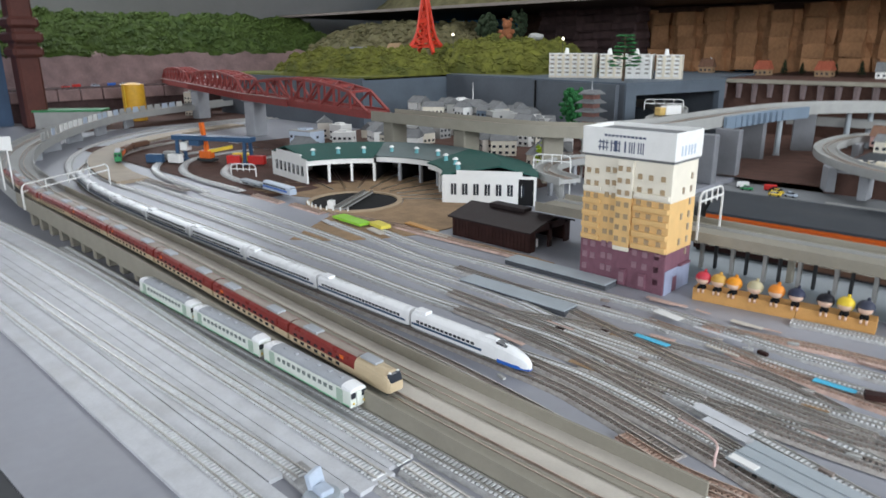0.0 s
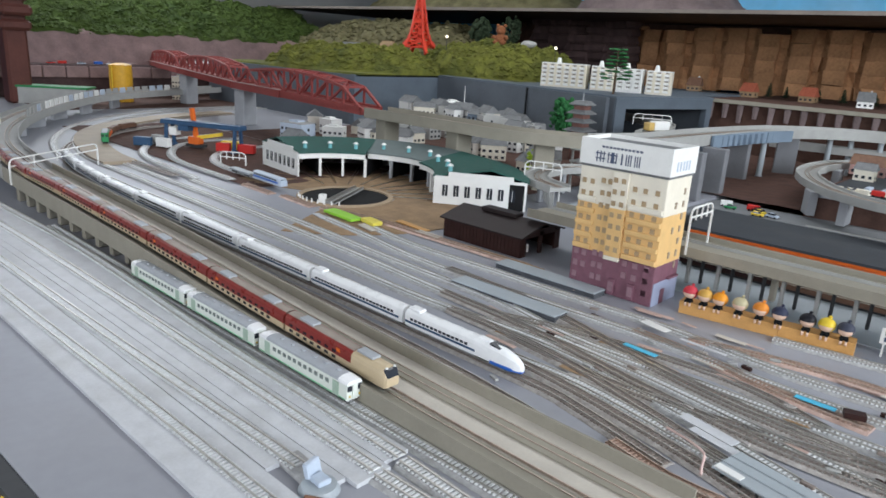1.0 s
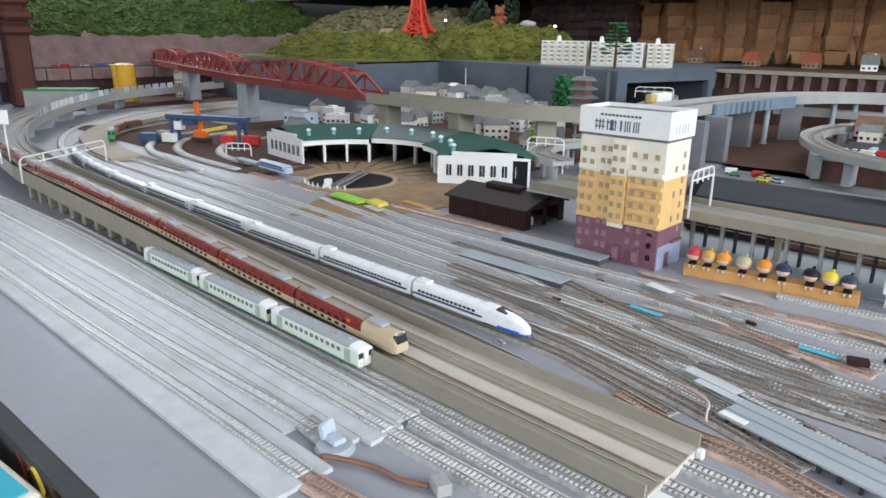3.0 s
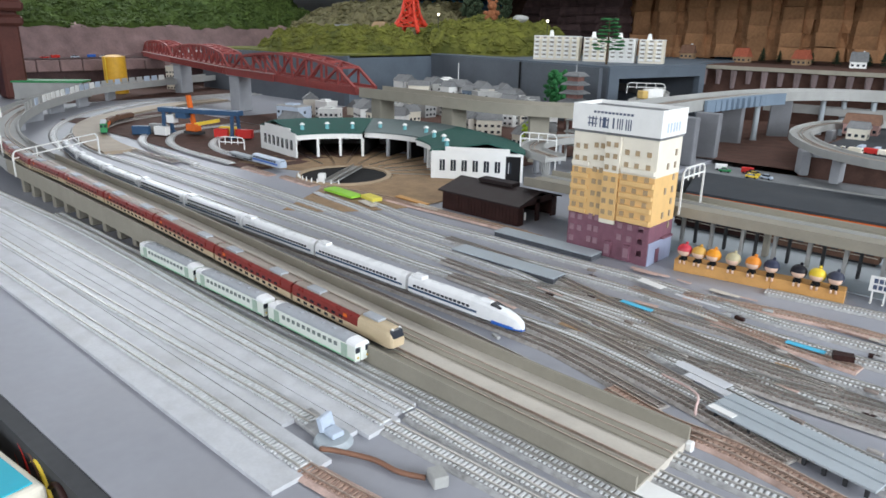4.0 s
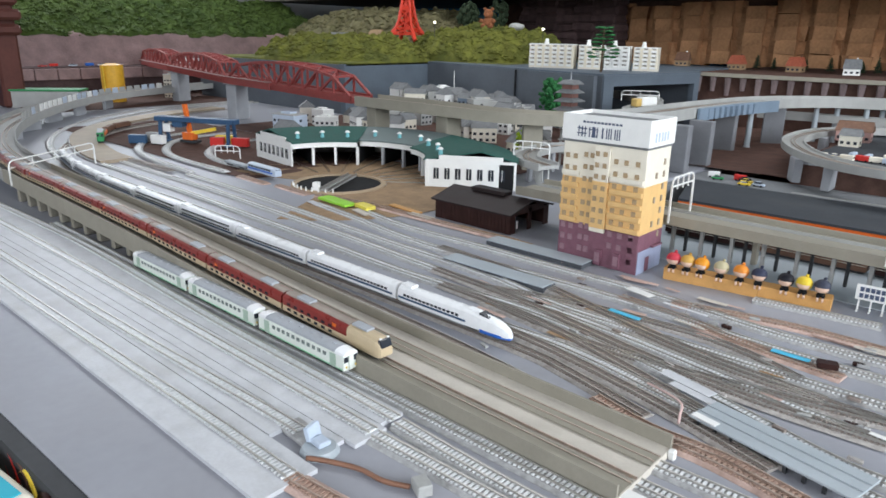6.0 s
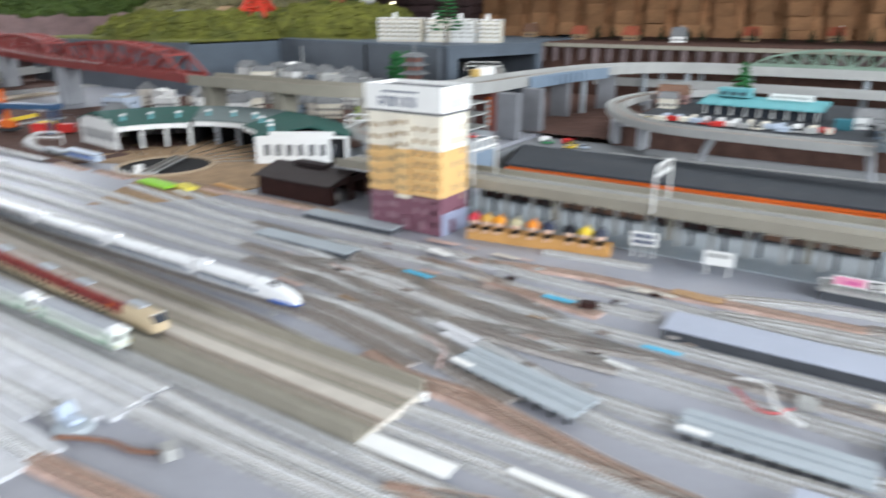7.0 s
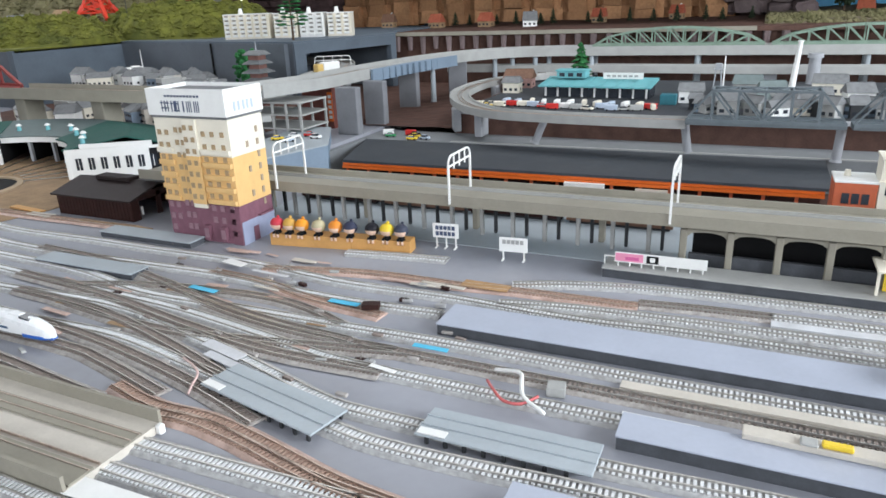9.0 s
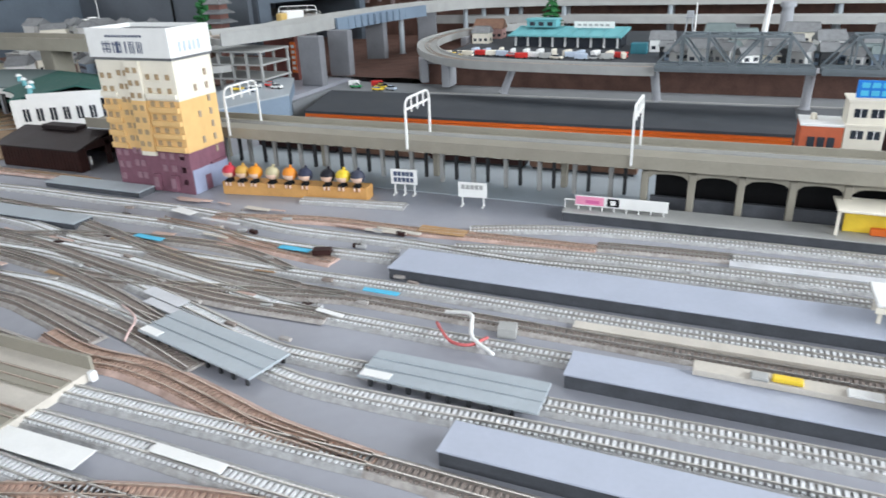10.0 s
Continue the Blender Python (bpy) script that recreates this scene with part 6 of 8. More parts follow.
part("roof", slab([(-0.527, 1.478), (0.47, 1.5), (0.47, 1.7405), (-0.6, 1.7125)], -0.0155, -0.01), DARK_DECK, ob, "dark asphalt flat roof")
part("beam", bx(0.0, 0.985, 0.0005, 0.0105, -0.0216, -0.0156), ORANGE, ob, "bright orange eaves beam", m=FRONT)
part("beam", bx(0.0, 0.985, -0.002, 0.006, -0.0285, -0.0224), ORANGE, ob, "bright orange lower beam", m=FRONT)
part("back_wall", bx(0.004, 0.985, 0.062, 0.068, -0.079, -0.0157), DARK_BROWN, ob, m=FRONT)
for i in range(18):
    part("pillar", bx(0.004 + i * 0.055, 0.01 + i * 0.055, 0.0062, 0.0115, -0.079, -0.0217), ORANGE_BRICK, ob, m=FRONT)
part("counter", bx(0.52, 0.6, -0.012, -0.003, -0.079, -0.026), WHITE, ob, "white counter", m=FRONT)
part("counter", bx(0.66, 0.72, -0.012, -0.003, -0.079, -0.031), DECK_BEIGE, ob, "beige counter", m=FRONT)
solid("parking_block", slab([(-0.7, 1.215), (-0.6185, 1.215), (-0.545, 1.45), (-0.66, 1.64), (-0.75, 1.64)], 0.0005, 0.028), WALL_BLUE, "blue-grey box platform behind the hotel", "platform")
solid("parking_face", slab([(-0.6185, 1.217), (-0.547, 1.45), (-0.6, 1.535), (-0.6185, 1.565)], -0.0795, 0.0003), WALL_BLUE, "blue-grey side of the box platform", "wall")
solid("parking_top", slab([(-0.702, 1.213), (-0.617, 1.213), (-0.543, 1.45), (-0.659, 1.642), (-0.752, 1.642)], 0.0282, 0.0315), DECK_GREY, "pale blue-grey smooth top of the box platform", "platform")
solid("village_plateau", bx(-0.4, 1.6, 1.84, 2.56, -0.0795, 0.05), BROWN_EARTH, "red-brown earth plateau of the village", "ground")
solid("village_ground", bx(-0.39, 1.6, 1.846, 2.55, 0.0502, 0.052), DARK_DECK, "grey paved ground of the village", "ground")
solid("village_kerb", bx(-0.4, 1.6, 1.832, 1.839, 0.044, 0.0535), BOARD, "pale kerb on the plateau's edge", "kerb")
solid("earth_patch", height_field(-1.25, -0.402, 1.8385, 2.95, 40, 40, lambda x, y: 0.003 + 0.006 * abs(lumps(x, y, 12, 4))), BROWN_EARTH, "bare red-brown earth under the curving viaduct", "ground")
solid("town_earth", height_field(-2.19, -0.9, 1.3, 2.44, 50, 40, lambda x, y: 0.002 + 0.004 * abs(lumps(x, y, 12, 5))), BROWN_EARTH, "brown earth ground of the town", "ground")
solid("siding_earth", height_field(-2.5, -1.3, 0.86, 1.3, 50, 30, lambda x, y: 0.0012 + 0.0025 * abs(lumps(x, y, 20, 5))), BROWN_EARTH, "brown earth between the sidings", "ground")
solid("curve_road", sweep(bmesh.new(), curve([(-1.72, 0.735), (-1.86, 0.745), (-2.1, 0.8), (-2.31, 0.897), (-2.485, 1.06), (-2.64, 1.32), (-2.72, 1.6)], 0.03), rect(-0.045, 0.04, 0.001, 0.0098)), TAN_BOARD, "tan sandy roadbed following the curve", "road")
for pts in ([(-1.45, 0.8), (-1.75, 0.825), (-1.93, 0.89), (-2.05, 1.0), (-2.1, 1.2)], [(-1.4, 0.865), (-1.68, 0.875), (-1.86, 0.94), (-1.97, 1.05), (-2.0, 1.25)], [(-1.35, 0.93), (-1.56, 0.935), (-1.7, 0.985), (-1.79, 1.08), (-1.82, 1.28)]):
    railway_track(pts, "pale", z=0.003, group="curved sidings")
for pts in ([(-1.5, 0.775), (-1.8, 0.775), (-2.05, 0.815), (-2.25, 0.94), (-2.36, 1.13), (-2.4, 1.35)],):
    railway_track(pts, "brown", z=0.0042, group="curved sidings")
for x0 in (-1.35, -1.2, -1.06):
    railway_track([(x0, 0.87 + (x0 + 1.35) * 0.03), (x0 + 0.12, 0.865 + (x0 + 1.35) * 0.02)], "copper", group="turntable sidings")
railway_track([(-1.02, 0.88), (-0.9, 0.9), (-0.78, 0.9), (-0.55, 0.905)], "copper", z=0.0012, group="turntable sidings")
card("lime_card", "lime green plastic locomotive cover lying by the turntable", -0.975, 0.862, 0.095, 0.028, -4, LIME, 0.004, 0.005)
card("yellow_card", "yellow plastic piece beside the green cover", -0.9, 0.872, 0.045, 0.022, -10, mat("pale_yellow_card", (0.72, 0.62, 0.1), 0.5), 0.004, 0.007)
for x, y, w, d, a, c in ((-0.84, 0.925, 0.09, 0.014, -6, WOOD), (-0.88, 0.845, 0.05, 0.014, -12, DECK_BEIGE), (-1.0, 0.825, 0.04, 0.012, -10, BOARD), (-0.78, 0.905, 0.06, 0.02, 0, DECK_BEIGE), (-0.6, 0.905, 0.16, 0.012, -2, TAN_EARTH)):
    card("plate_strip", "loose flat strip of track base on the sandy yard", x, y, w, d, a, c, 0.003, 0.0025)


# ---- buildings ----
def house(x, y, z, w, d, h, ang, wall, roof, label, name="model_house", pitch=0.45, group="model houses", windows=True, flat=False):
    ob = thing(name, label, "house", pose(x, y, z, 0, 0, ang), group=group)
    part("wall", bx(-w / 2, w / 2, -d / 2, d / 2, 0, h), wall, ob)
    if flat:
        part("roof", rbox(-w / 2 - 0.001, w / 2 + 0.001, -d / 2 - 0.001, d / 2 + 0.001, h + 0.0001, h + 0.003, 0.0005), roof, ob)
        part("parapet", bx(-w / 4, w / 6, -d / 4, d / 4, h + 0.0031, h + 0.009), wall, ob)
    else:
        e, k = 0.004, d * pitch
        bm = bmesh.new()
        v = [bm.verts.new(p) for p in ((-w / 2 - e, -d / 2 - e, h), (w / 2 + e, -d / 2 - e, h), (w / 2 + e, d / 2 + e, h), (-w / 2 - e, d / 2 + e, h), (-w / 2 - e * 0.3, 0, h + k), (w / 2 + e * 0.3, 0, h + k))]
        for f in ((0, 1, 5, 4), (2, 3, 4, 5), (0, 4, 3), (1, 2, 5), (3, 2, 1, 0)):
            bm.faces.new([v[i] for i in f])
        part("roof", bm, roof, ob)
        part("ridge", bx(-w / 2, w / 2, -0.0012, 0.0012, h + k - 0.0006, h + k + 0.001), roof, ob)
    if windows:
        n = max(2, int(w / 0.016))
        for r in range(max(1, int(h / 0.02))):
            for i in range(n):
                u = -w / 2 + w * (i + 0.5) / n
                shared("window", window_mesh(round(w / n * 0.5, 4), 0.008), ob, pose(u, -d / 2 - 0.0004, 0.011 + r * 0.019))
            shared("window", window_mesh(0.008, 0.008), ob, pose(w / 2 + 0.0004, 0, 0.011 + r * 0.019, 0, 0, 90))
    return ob


def saloon(x, y, z, ang, colour, label, van=False, L=0.029):
    ob = thing("model_van" if van else "model_car", label, "car", pose(x, y, z, 0, 0, ang), group="model cars")
    hw = 0.0058
    h = 0.013 if van else 0.0055
    part("body", rbox(-L / 2, L / 2, -hw, hw, 0.002, 0.002 + h, 0.0012), colour, ob)
    if not van:
        part("cabin", loft([[(-L * 0.34, -hw * 0.9, 0.0074), (-L * 0.34, hw * 0.9, 0.0074), (L * 0.24, hw * 0.9, 0.0074), (L * 0.24, -hw * 0.9, 0.0074)], [(-L * 0.26, -hw * 0.75, 0.0112), (-L * 0.26, hw * 0.75, 0.0112), (L * 0.1, hw * 0.75, 0.0112), (L * 0.1, -hw * 0.75, 0.0112)]]), GLASS_DARK, ob, "dark windows")
        part("roof", bx(-L * 0.26, L * 0.1, -hw * 0.76, hw * 0.76, 0.0113, 0.0119), colour, ob)
    else:
        part("windscreen", bx(L / 2, L / 2 + 0.0004, -hw * 0.8, hw * 0.8, 0.008, 0.012), GLASS_DARK, ob)
    for dx in (-L * 0.3, L * 0.3):
        for s in (-1, 1):
            bm = bmesh.new()
            r = [[bm.verts.new((dx + 0.0022 * math.cos(i * math.tau / 10), s * hw + t, 0.0022 + 0.0022 * math.sin(i * math.tau / 10))) for i in range(10)] for t in (-0.0008, 0.0008)]
            for i in range(10):
                bm.faces.new((r[0][i], r[0][(i + 1) % 10], r[1][(i + 1) % 10], r[1][i]))
            bm.faces.new(r[0]), bm.faces.new(r[1][::-1])
            part("wheel", bm, BLACK, ob)
    return ob


# parked cars on the dark deck behind the hotel
for x, y, a, c, v, w in ((-0.52, 1.76, 20, WHITE, True, "white"), (-0.5, 1.735, 15, GREEN, False, "green"), (-0.455, 1.765, 10, RED, True, "red"), (-0.43, 1.74, -5, YELLOW, False, "yellow"), (-0.425, 1.71, 5, YELLOW, False, "yellow"), (-0.395, 1.725, -10, SILVER_BLUE, False, "silver-blue"), (-0.44, 1.76, 30, BLACK, False, "black")):
    saloon(x - 0.045, y + 0.012, -0.0082, a, c, "%s model %s parked on the roadway" % (w, "van" if v else "car"), v)
for x, y, a, c, w in ((-0.67, 1.5, 10, WHITE, "white"), (-0.64, 1.52, 15, RED, "red"), (-0.69, 1.46, 20, YELLOW, "yellow"), (-0.61, 1.5, 0, WHITE, "white"), (-0.65, 1.45, 40, SILVER_BLUE, "silver")):
    saloon(x, y, 0.0317, a, c, "%s model car on the grey box platform" % w)

# open parking deck behind the hotel
pk = thing("parking_deck", "pale grey open multi-level parking deck", "building", pose(-0.85, 1.56, 0.0))
for z in (0.036, 0.07, 0.1):
    part("slab", rbox(-0.06, 0.16, 0.0, 0.12, z, z + 0.004, 0.0006), CONCRETE_GREY, pk)
for i in range(6):
    for y in (0.002, 0.112):
        part("column", bx(-0.056 + i * 0.042, -0.051 + i * 0.042, y, y + 0.005, 0, 0.0998), CONCRETE_GREY, pk)
brick = thing("brick_tower", "dark brick-red narrow building beside the parking deck", "building", pose(-0.79, 1.81, 0))
part("wall", bx(-0.05, 0.05, -0.03, 0.03, 0, 0.118), mat("dark_brick", (0.15, 0.05, 0.04), 0.7, var=0.2, scale=80), brick)
part("sign_strip", bx(0.034, 0.05, -0.0312, -0.0301, 0.02, 0.1), ORANGE, brick, "orange vertical sign strip")
for i in range(5):
    part("sign_mark", bx(0.037, 0.047, -0.0318, -0.0313, 0.028 + i * 0.014, 0.036 + i * 0.014), WHITE, brick)

# curved slip road spiral left of the hotel
viaduct("grey curved slip viaduct behind the timber shed", [(-0.74, 1.27, 0.06), (-0.83, 1.31, 0.06), (-0.88, 1.4, 0.062), (-0.87, 1.5, 0.064), (-0.8, 1.58, 0.066)], 0.05, [(-0.84, 1.34, 0.06, 0), (-0.87, 1.48, 0.06, 0)], CONCRETE_GREY, 0.006, 0.008, pier_size=(0.012, 0.012))
for i in range(6):
    p = solid("stilt", bx(-0.002, 0.002, -0.002, 0.002, 0, 0.052), CONCRETE_GREY, "thin grey stilt under the slip viaduct", "stilt", "", "stilts")
    p.matrix_basis = pose(-0.76 - 0.02 * i, 1.275 + 0.022 * i, 0)
gantry((-0.86, 1.3, 0.0), (-0.78, 1.33, 0.0), 0.1)

# right-hand shops
sp = thing("shop_building", "orange-red shop with white roof and dark windows", "shop", pose(0.45, 1.3, -0.08))
part("wall", rbox(0, 0.056, 0, 0.06, 0, 0.131, 0.0006), ORANGE_BRICK, sp)
part("roof", rbox(-0.001, 0.057, -0.001, 0.061, 0.1312, 0.135, 0.0006), WHITE, sp)
for i in range(3):
    part("window", bx(0.011 + i * 0.013, 0.021 + i * 0.013, -0.0006, 0.0004, 0.1, 0.116), GLASS_DARK, sp)
part("vent", cyl(bmesh.new(), 0.018, 0.034, 0.1351, 0.144, 0.005, 0.004, 10), CREAM, sp)
wp = thing("shop_building", "cream two-storey shop with a blue rooftop sign", "shop", pose(0.507, 1.3, -0.02))
part("plinth", bx(0.002, 0.048, 0.002, 0.048, -0.06, -0.0002), CREAM, wp)
part("wall", rbox(0, 0.05, 0, 0.05, 0, 0.108, 0.0006), CREAM, wp)
part("cornice", bx(-0.002, 0.052, -0.002, 0.052, 0.1082, 0.1115), CREAM, wp)
part("cornice", bx(-0.002, 0.052, -0.0024, -0.0002, 0.074, 0.077), CREAM, wp)
for r in range(2):
    for i in range(2):
        part("window", bx(0.008 + i * 0.021, 0.024 + i * 0.021, -0.0006, 0.0004, 0.056 + r * 0.031, 0.068 + r * 0.031), GLASS_DARK, wp)
        part("window_bar", bx(0.0155 + i * 0.021, 0.0165 + i * 0.021, -0.0009, -0.0005, 0.056 + r * 0.031, 0.068 + r * 0.031), WHITE, wp)
sgn = part("sign_panel", rbox(0.006, 0.05, 0.004, 0.007, 0.114, 0.138, 0.0005), mat("bright_blue_sign", (0.02, 0.2, 0.62), 0.4), wp, "bright blue sign panel")
for r in range(2):
    for i in range(3):
        part("sign_bar", bx(0.011 + i * 0.013, 0.021 + i * 0.013, 0.0032, 0.0038, 0.117 + r * 0.011, 0.124 + r * 0.011), CYAN, sgn)
part("sign_post", bx(0.012, 0.014, 0.005, 0.006, 0.1116, 0.114), CREAM, wp)
house(0.574, 1.33, -0.08, 0.03, 0.05, 0.15, 0, DARK_BROWN, ROOF_GREY, "dark narrow house between the shops", flat=True)
house(0.622, 1.33, -0.08, 0.06, 0.05, 0.18, 0, WHITE, ROOF_GREY, "white shop with grey flat roof", flat=True)

# village on the plateau
tl = thing("market_hall", "pale teal market hall with a clerestory and white roof sign", "building", pose(-0.25, 2.14, 0.052, 0, 0, -4) @ Matrix.Diagonal((0.86, 1, 1.05, 1)))
part("wall", bx(0.01, 0.36, 0.0, 0.07, 0, 0.03), GLASS_DARK, tl)
for i in range(9):
    part("column", bx(0.012 + i * 0.042, 0.018 + i * 0.042, -0.003, -0.0002, 0, 0.03), WHITE, tl)
part("roof", loft([[(0, -0.03, 0.028), (0, 0.075, 0.04), (0, 0.075, 0.046), (0, -0.03, 0.032)], [(0.37, -0.03, 0.028), (0.37, 0.075, 0.04), (0.37, 0.075, 0.046), (0.37, -0.03, 0.032)]]), TEAL, tl)
for i in range(8):
    part("roof_rib", bx(0.01 + i * 0.05, 0.013 + i * 0.05, -0.03, 0.07, 0.0, 0.0014), TEAL, tl, m=pose(0, 0, 0.0375, 6.6))
part("clerestory", rbox(0.04, 0.14, 0.03, 0.07, 0.046, 0.064, 0.0008), TEAL, tl)
part("clerestory_roof", rbox(0.036, 0.144, 0.026, 0.074, 0.0642, 0.068, 0.0008), TEAL, tl)
for i in range(3):
    part("window", bx(0.05 + i * 0.03, 0.068 + i * 0.03, 0.0292, 0.0302, 0.05, 0.06), GLASS_DARK, tl)
part("roof_sign", bx(0.2, 0.33, 0.03, 0.033, 0.046, 0.062), WHITE, tl, "white roof sign with faint writing")
for i in range(6):
    part("sign_bar", bx(0.212 + i * 0.018, 0.224 + i * 0.018, 0.0292, 0.0298, 0.051, 0.056), CONCRETE_GREY, tl)
rnd = random.Random(5)
for i in range(12):
    c, w = rnd.choice(((WHITE, "white"), (CREAM, "cream"), (RED, "red"), (WHITE, "white"), (SILVER_BLUE, "silver")))
    saloon(-0.3 + i * 0.036, 1.98 - 0.004 * i + rnd.uniform(-0.015, 0.015), 0.0522, 90 + rnd.uniform(-15, 15), c, "%s model van parked in front of the market hall" % w, True, 0.034)
saloon(-0.33, 1.9, 0.0522, 10, YELLOW, "yellow model car in the village street")
tb = thing("tank_house", "dark teal box container in the village", "container", pose(0.12, 2.03, 0.052))
part("box", rbox(-0.02, 0.02, -0.015, 0.015, 0, 0.026, 0.001), mat("dark_teal", (0.03, 0.16, 0.2), 0.5), tb)
VILLAGE = ((-0.36, 2.2, 0.05, 0.04, 0.03, 0), (0.17, 2.08, 0.06, 0.045, 0.03, 1), (0.26, 2.05, 0.07, 0.05, 0.022, 2), (0.36, 2.12, 0.06, 0.05, 0.03, 3), (0.45, 2.05, 0.08, 0.05, 0.024, 0), (0.55, 2.1, 0.06, 0.05, 0.03, 1), (0.65, 2.04, 0.08, 0.05, 0.025, 2), (0.76, 2.1, 0.07, 0.05, 0.03, 1), (0.3, 2.25, 0.07, 0.05, 0.03, 3), (0.5, 2.28, 0.08, 0.05, 0.03, 0), (0.7, 2.25, 0.07, 0.05, 0.03, 2), (0.22, 1.93, 0.05, 0.035, 0.02, 2), (0.42, 1.92, 0.06, 0.035, 0.018, 0), (0.58, 1.93, 0.06, 0.035, 0.02, 2), (0.75, 1.92, 0.06, 0.035, 0.02, 1))
for x, y, w, d, h, k in VILLAGE:
    wl, rf, lb = ((CREAM, ROOF_GREY, "cream model house with a grey tiled roof"), (WHITE, ROOF_GREY, "white model house with a grey tiled roof"), (WALL_BLUE, ROOF_GREY, "blue-grey model house with a dark tiled roof"), (CONCRETE_GREY, ROOF_SLATE, "grey model house with a slate roof"))[k]
    house(x, y, 0.052, w, d, h, rnd.uniform(-12, 12), wl, rf, lb)
house(-0.38, 2.33, 0.052, 0.09, 0.06, 0.03, 5, mat("pink_wall", (0.5, 0.3, 0.27), 0.6), ROOF_BROWN, "pink model house with a brown roof")
wt = thing("fire_lookout", "grey steel lookout tower on the village roof", "tower", pose(0.23, 2.1, 0.082))
for sx in (-1, 1):
    for sy in (-1, 1):
        part("leg", bar(bmesh.new(), (sx * 0.01, sy * 0.01, 0), (sx * 0.006, sy * 0.006, 0.05), 0.0018), PIER, wt)
part("platform", rbox(-0.012, 0.012, -0.012, 0.012, 0.05, 0.053, 0.0005), PIER, wt)
part("cabin", rbox(-0.008, 0.008, -0.008, 0.008, 0.0532, 0.066, 0.0008), PIER, wt)
part("mast", cyl(bmesh.new(), 0.014, 0, 0, 0.085, 0.002, 0.0015, 8), WHITE, wt)
ch = thing("chimney", "tall white tapering chimney above the village roofs", "chimney", pose(0.405, 2.2, 0.052, 0, 4, 0))
part("shaft", cyl(bmesh.new(), 0, 0, 0, 0.14, 0.009, 0.0055, 16), WHITE, ch)
part("lip", cyl(bmesh.new(), 0, 0, 0.1401, 0.144, 0.0068, 0.0068, 16), WHITE, ch)
big = thing("round_pier", "pale grey round viaduct pier with a cap", "pier", pose(0.47, 2.5, 0.052))
part("column", cyl(bmesh.new(), 0, 0, 0, 0.075, 0.018, 0.016, 18), PIER, big)
part("cap", cyl(bmesh.new(), 0, 0, 0.0752, 0.088, 0.022, 0.02, 18), PIER, big)


# ---- trees ----
def conifer(x, y, z, h, r, label, material=LEAF, seed=1, group="model trees"):
    rnd = random.Random(seed)
    ob = thing("conifer_tree", label, "tree", pose(x, y, z), group=group)
    part("trunk", cyl(bmesh.new(), 0, 0, 0, h * 0.95, r * 0.12, r * 0.03, 8), TRUNK, ob)
    bm = bmesh.new()
    tiers = 9
    for t in range(tiers):
        zz = h * (0.14 + 0.84 * t / tiers)
        rr = r * (1 - t / tiers) ** 0.8 * rnd.uniform(0.8, 1.12) + r * 0.06
        n = 13
        for i in range(n):
            a = math.tau * (i + rnd.random()) / n
            q = rr * rnd.uniform(0.65, 1.1)
            w = rr * 0.24
            d, s = Vector((math.cos(a), math.sin(a), 0)), Vector((-math.sin(a), math.cos(a), 0))
            lift = h * rnd.uniform(-0.035, 0.02)
            p0 = Vector((0, 0, zz + h * 0.06))
            p1, p2 = d * q * 0.6 + s * w + Vector((0, 0, zz + lift)), d * q * 0.6 - s * w + Vector((0, 0, zz + lift))
            p3 = d * q + Vector((0, 0, zz + lift - h * 0.02))
            p4 = d * q * 0.55 + Vector((0, 0, zz + lift - h * 0.035))
            v = [bm.verts.new(p) for p in (p0, p1, p2, p3, p4)]
            for f in ((0, 1, 3), (0, 3, 2), (0, 4, 1), (0, 2, 4), (1, 4, 3), (2, 3, 4)):
                bm.faces.new([v[k] for k in f])
    part("crown", bm, material, ob)
    return ob


def bushy(x, y, z, h, r, label, material=LEAF_DARK, seed=1, group="model trees", n=120, trunk=True):
    rnd = random.Random(seed)
    ob = thing("model_tree", label, "tree", pose(x, y, z), group=group)
    if trunk:
        bm = cyl(bmesh.new(), 0, 0, 0, h * 0.6, r * 0.14, r * 0.07, 7)
        for k in range(3):
            a = k * 2.1
            bar(bm, (0, 0, h * 0.35), (r * 0.5 * math.cos(a), r * 0.5 * math.sin(a), h * 0.65), r * 0.08)
        part("trunk", bm, TRUNK, ob)
    bm = bmesh.new()
    for i in range(n):
        d = Vector((rnd.gauss(0, 1), rnd.gauss(0, 1), rnd.gauss(0, 1))).normalized() * rnd.uniform(0.45, 1.05)
        c = Vector((d.x * r, d.y * r, h * (0.62 if trunk else 0.5) + d.z * h * (0.36 if trunk else 0.48)))
        s = r * rnd.uniform(0.16, 0.34)
        bmesh.ops.create_icosphere(bm, subdivisions=1, radius=s, matrix=Matrix.Translation(c) @ Euler((rnd.random() * 6, rnd.random() * 6, 0)).to_matrix().to_4x4() @ Matrix.Diagonal((1, 0.75, 0.55, 1)))
    part("crown", bm, material, ob)
    return ob


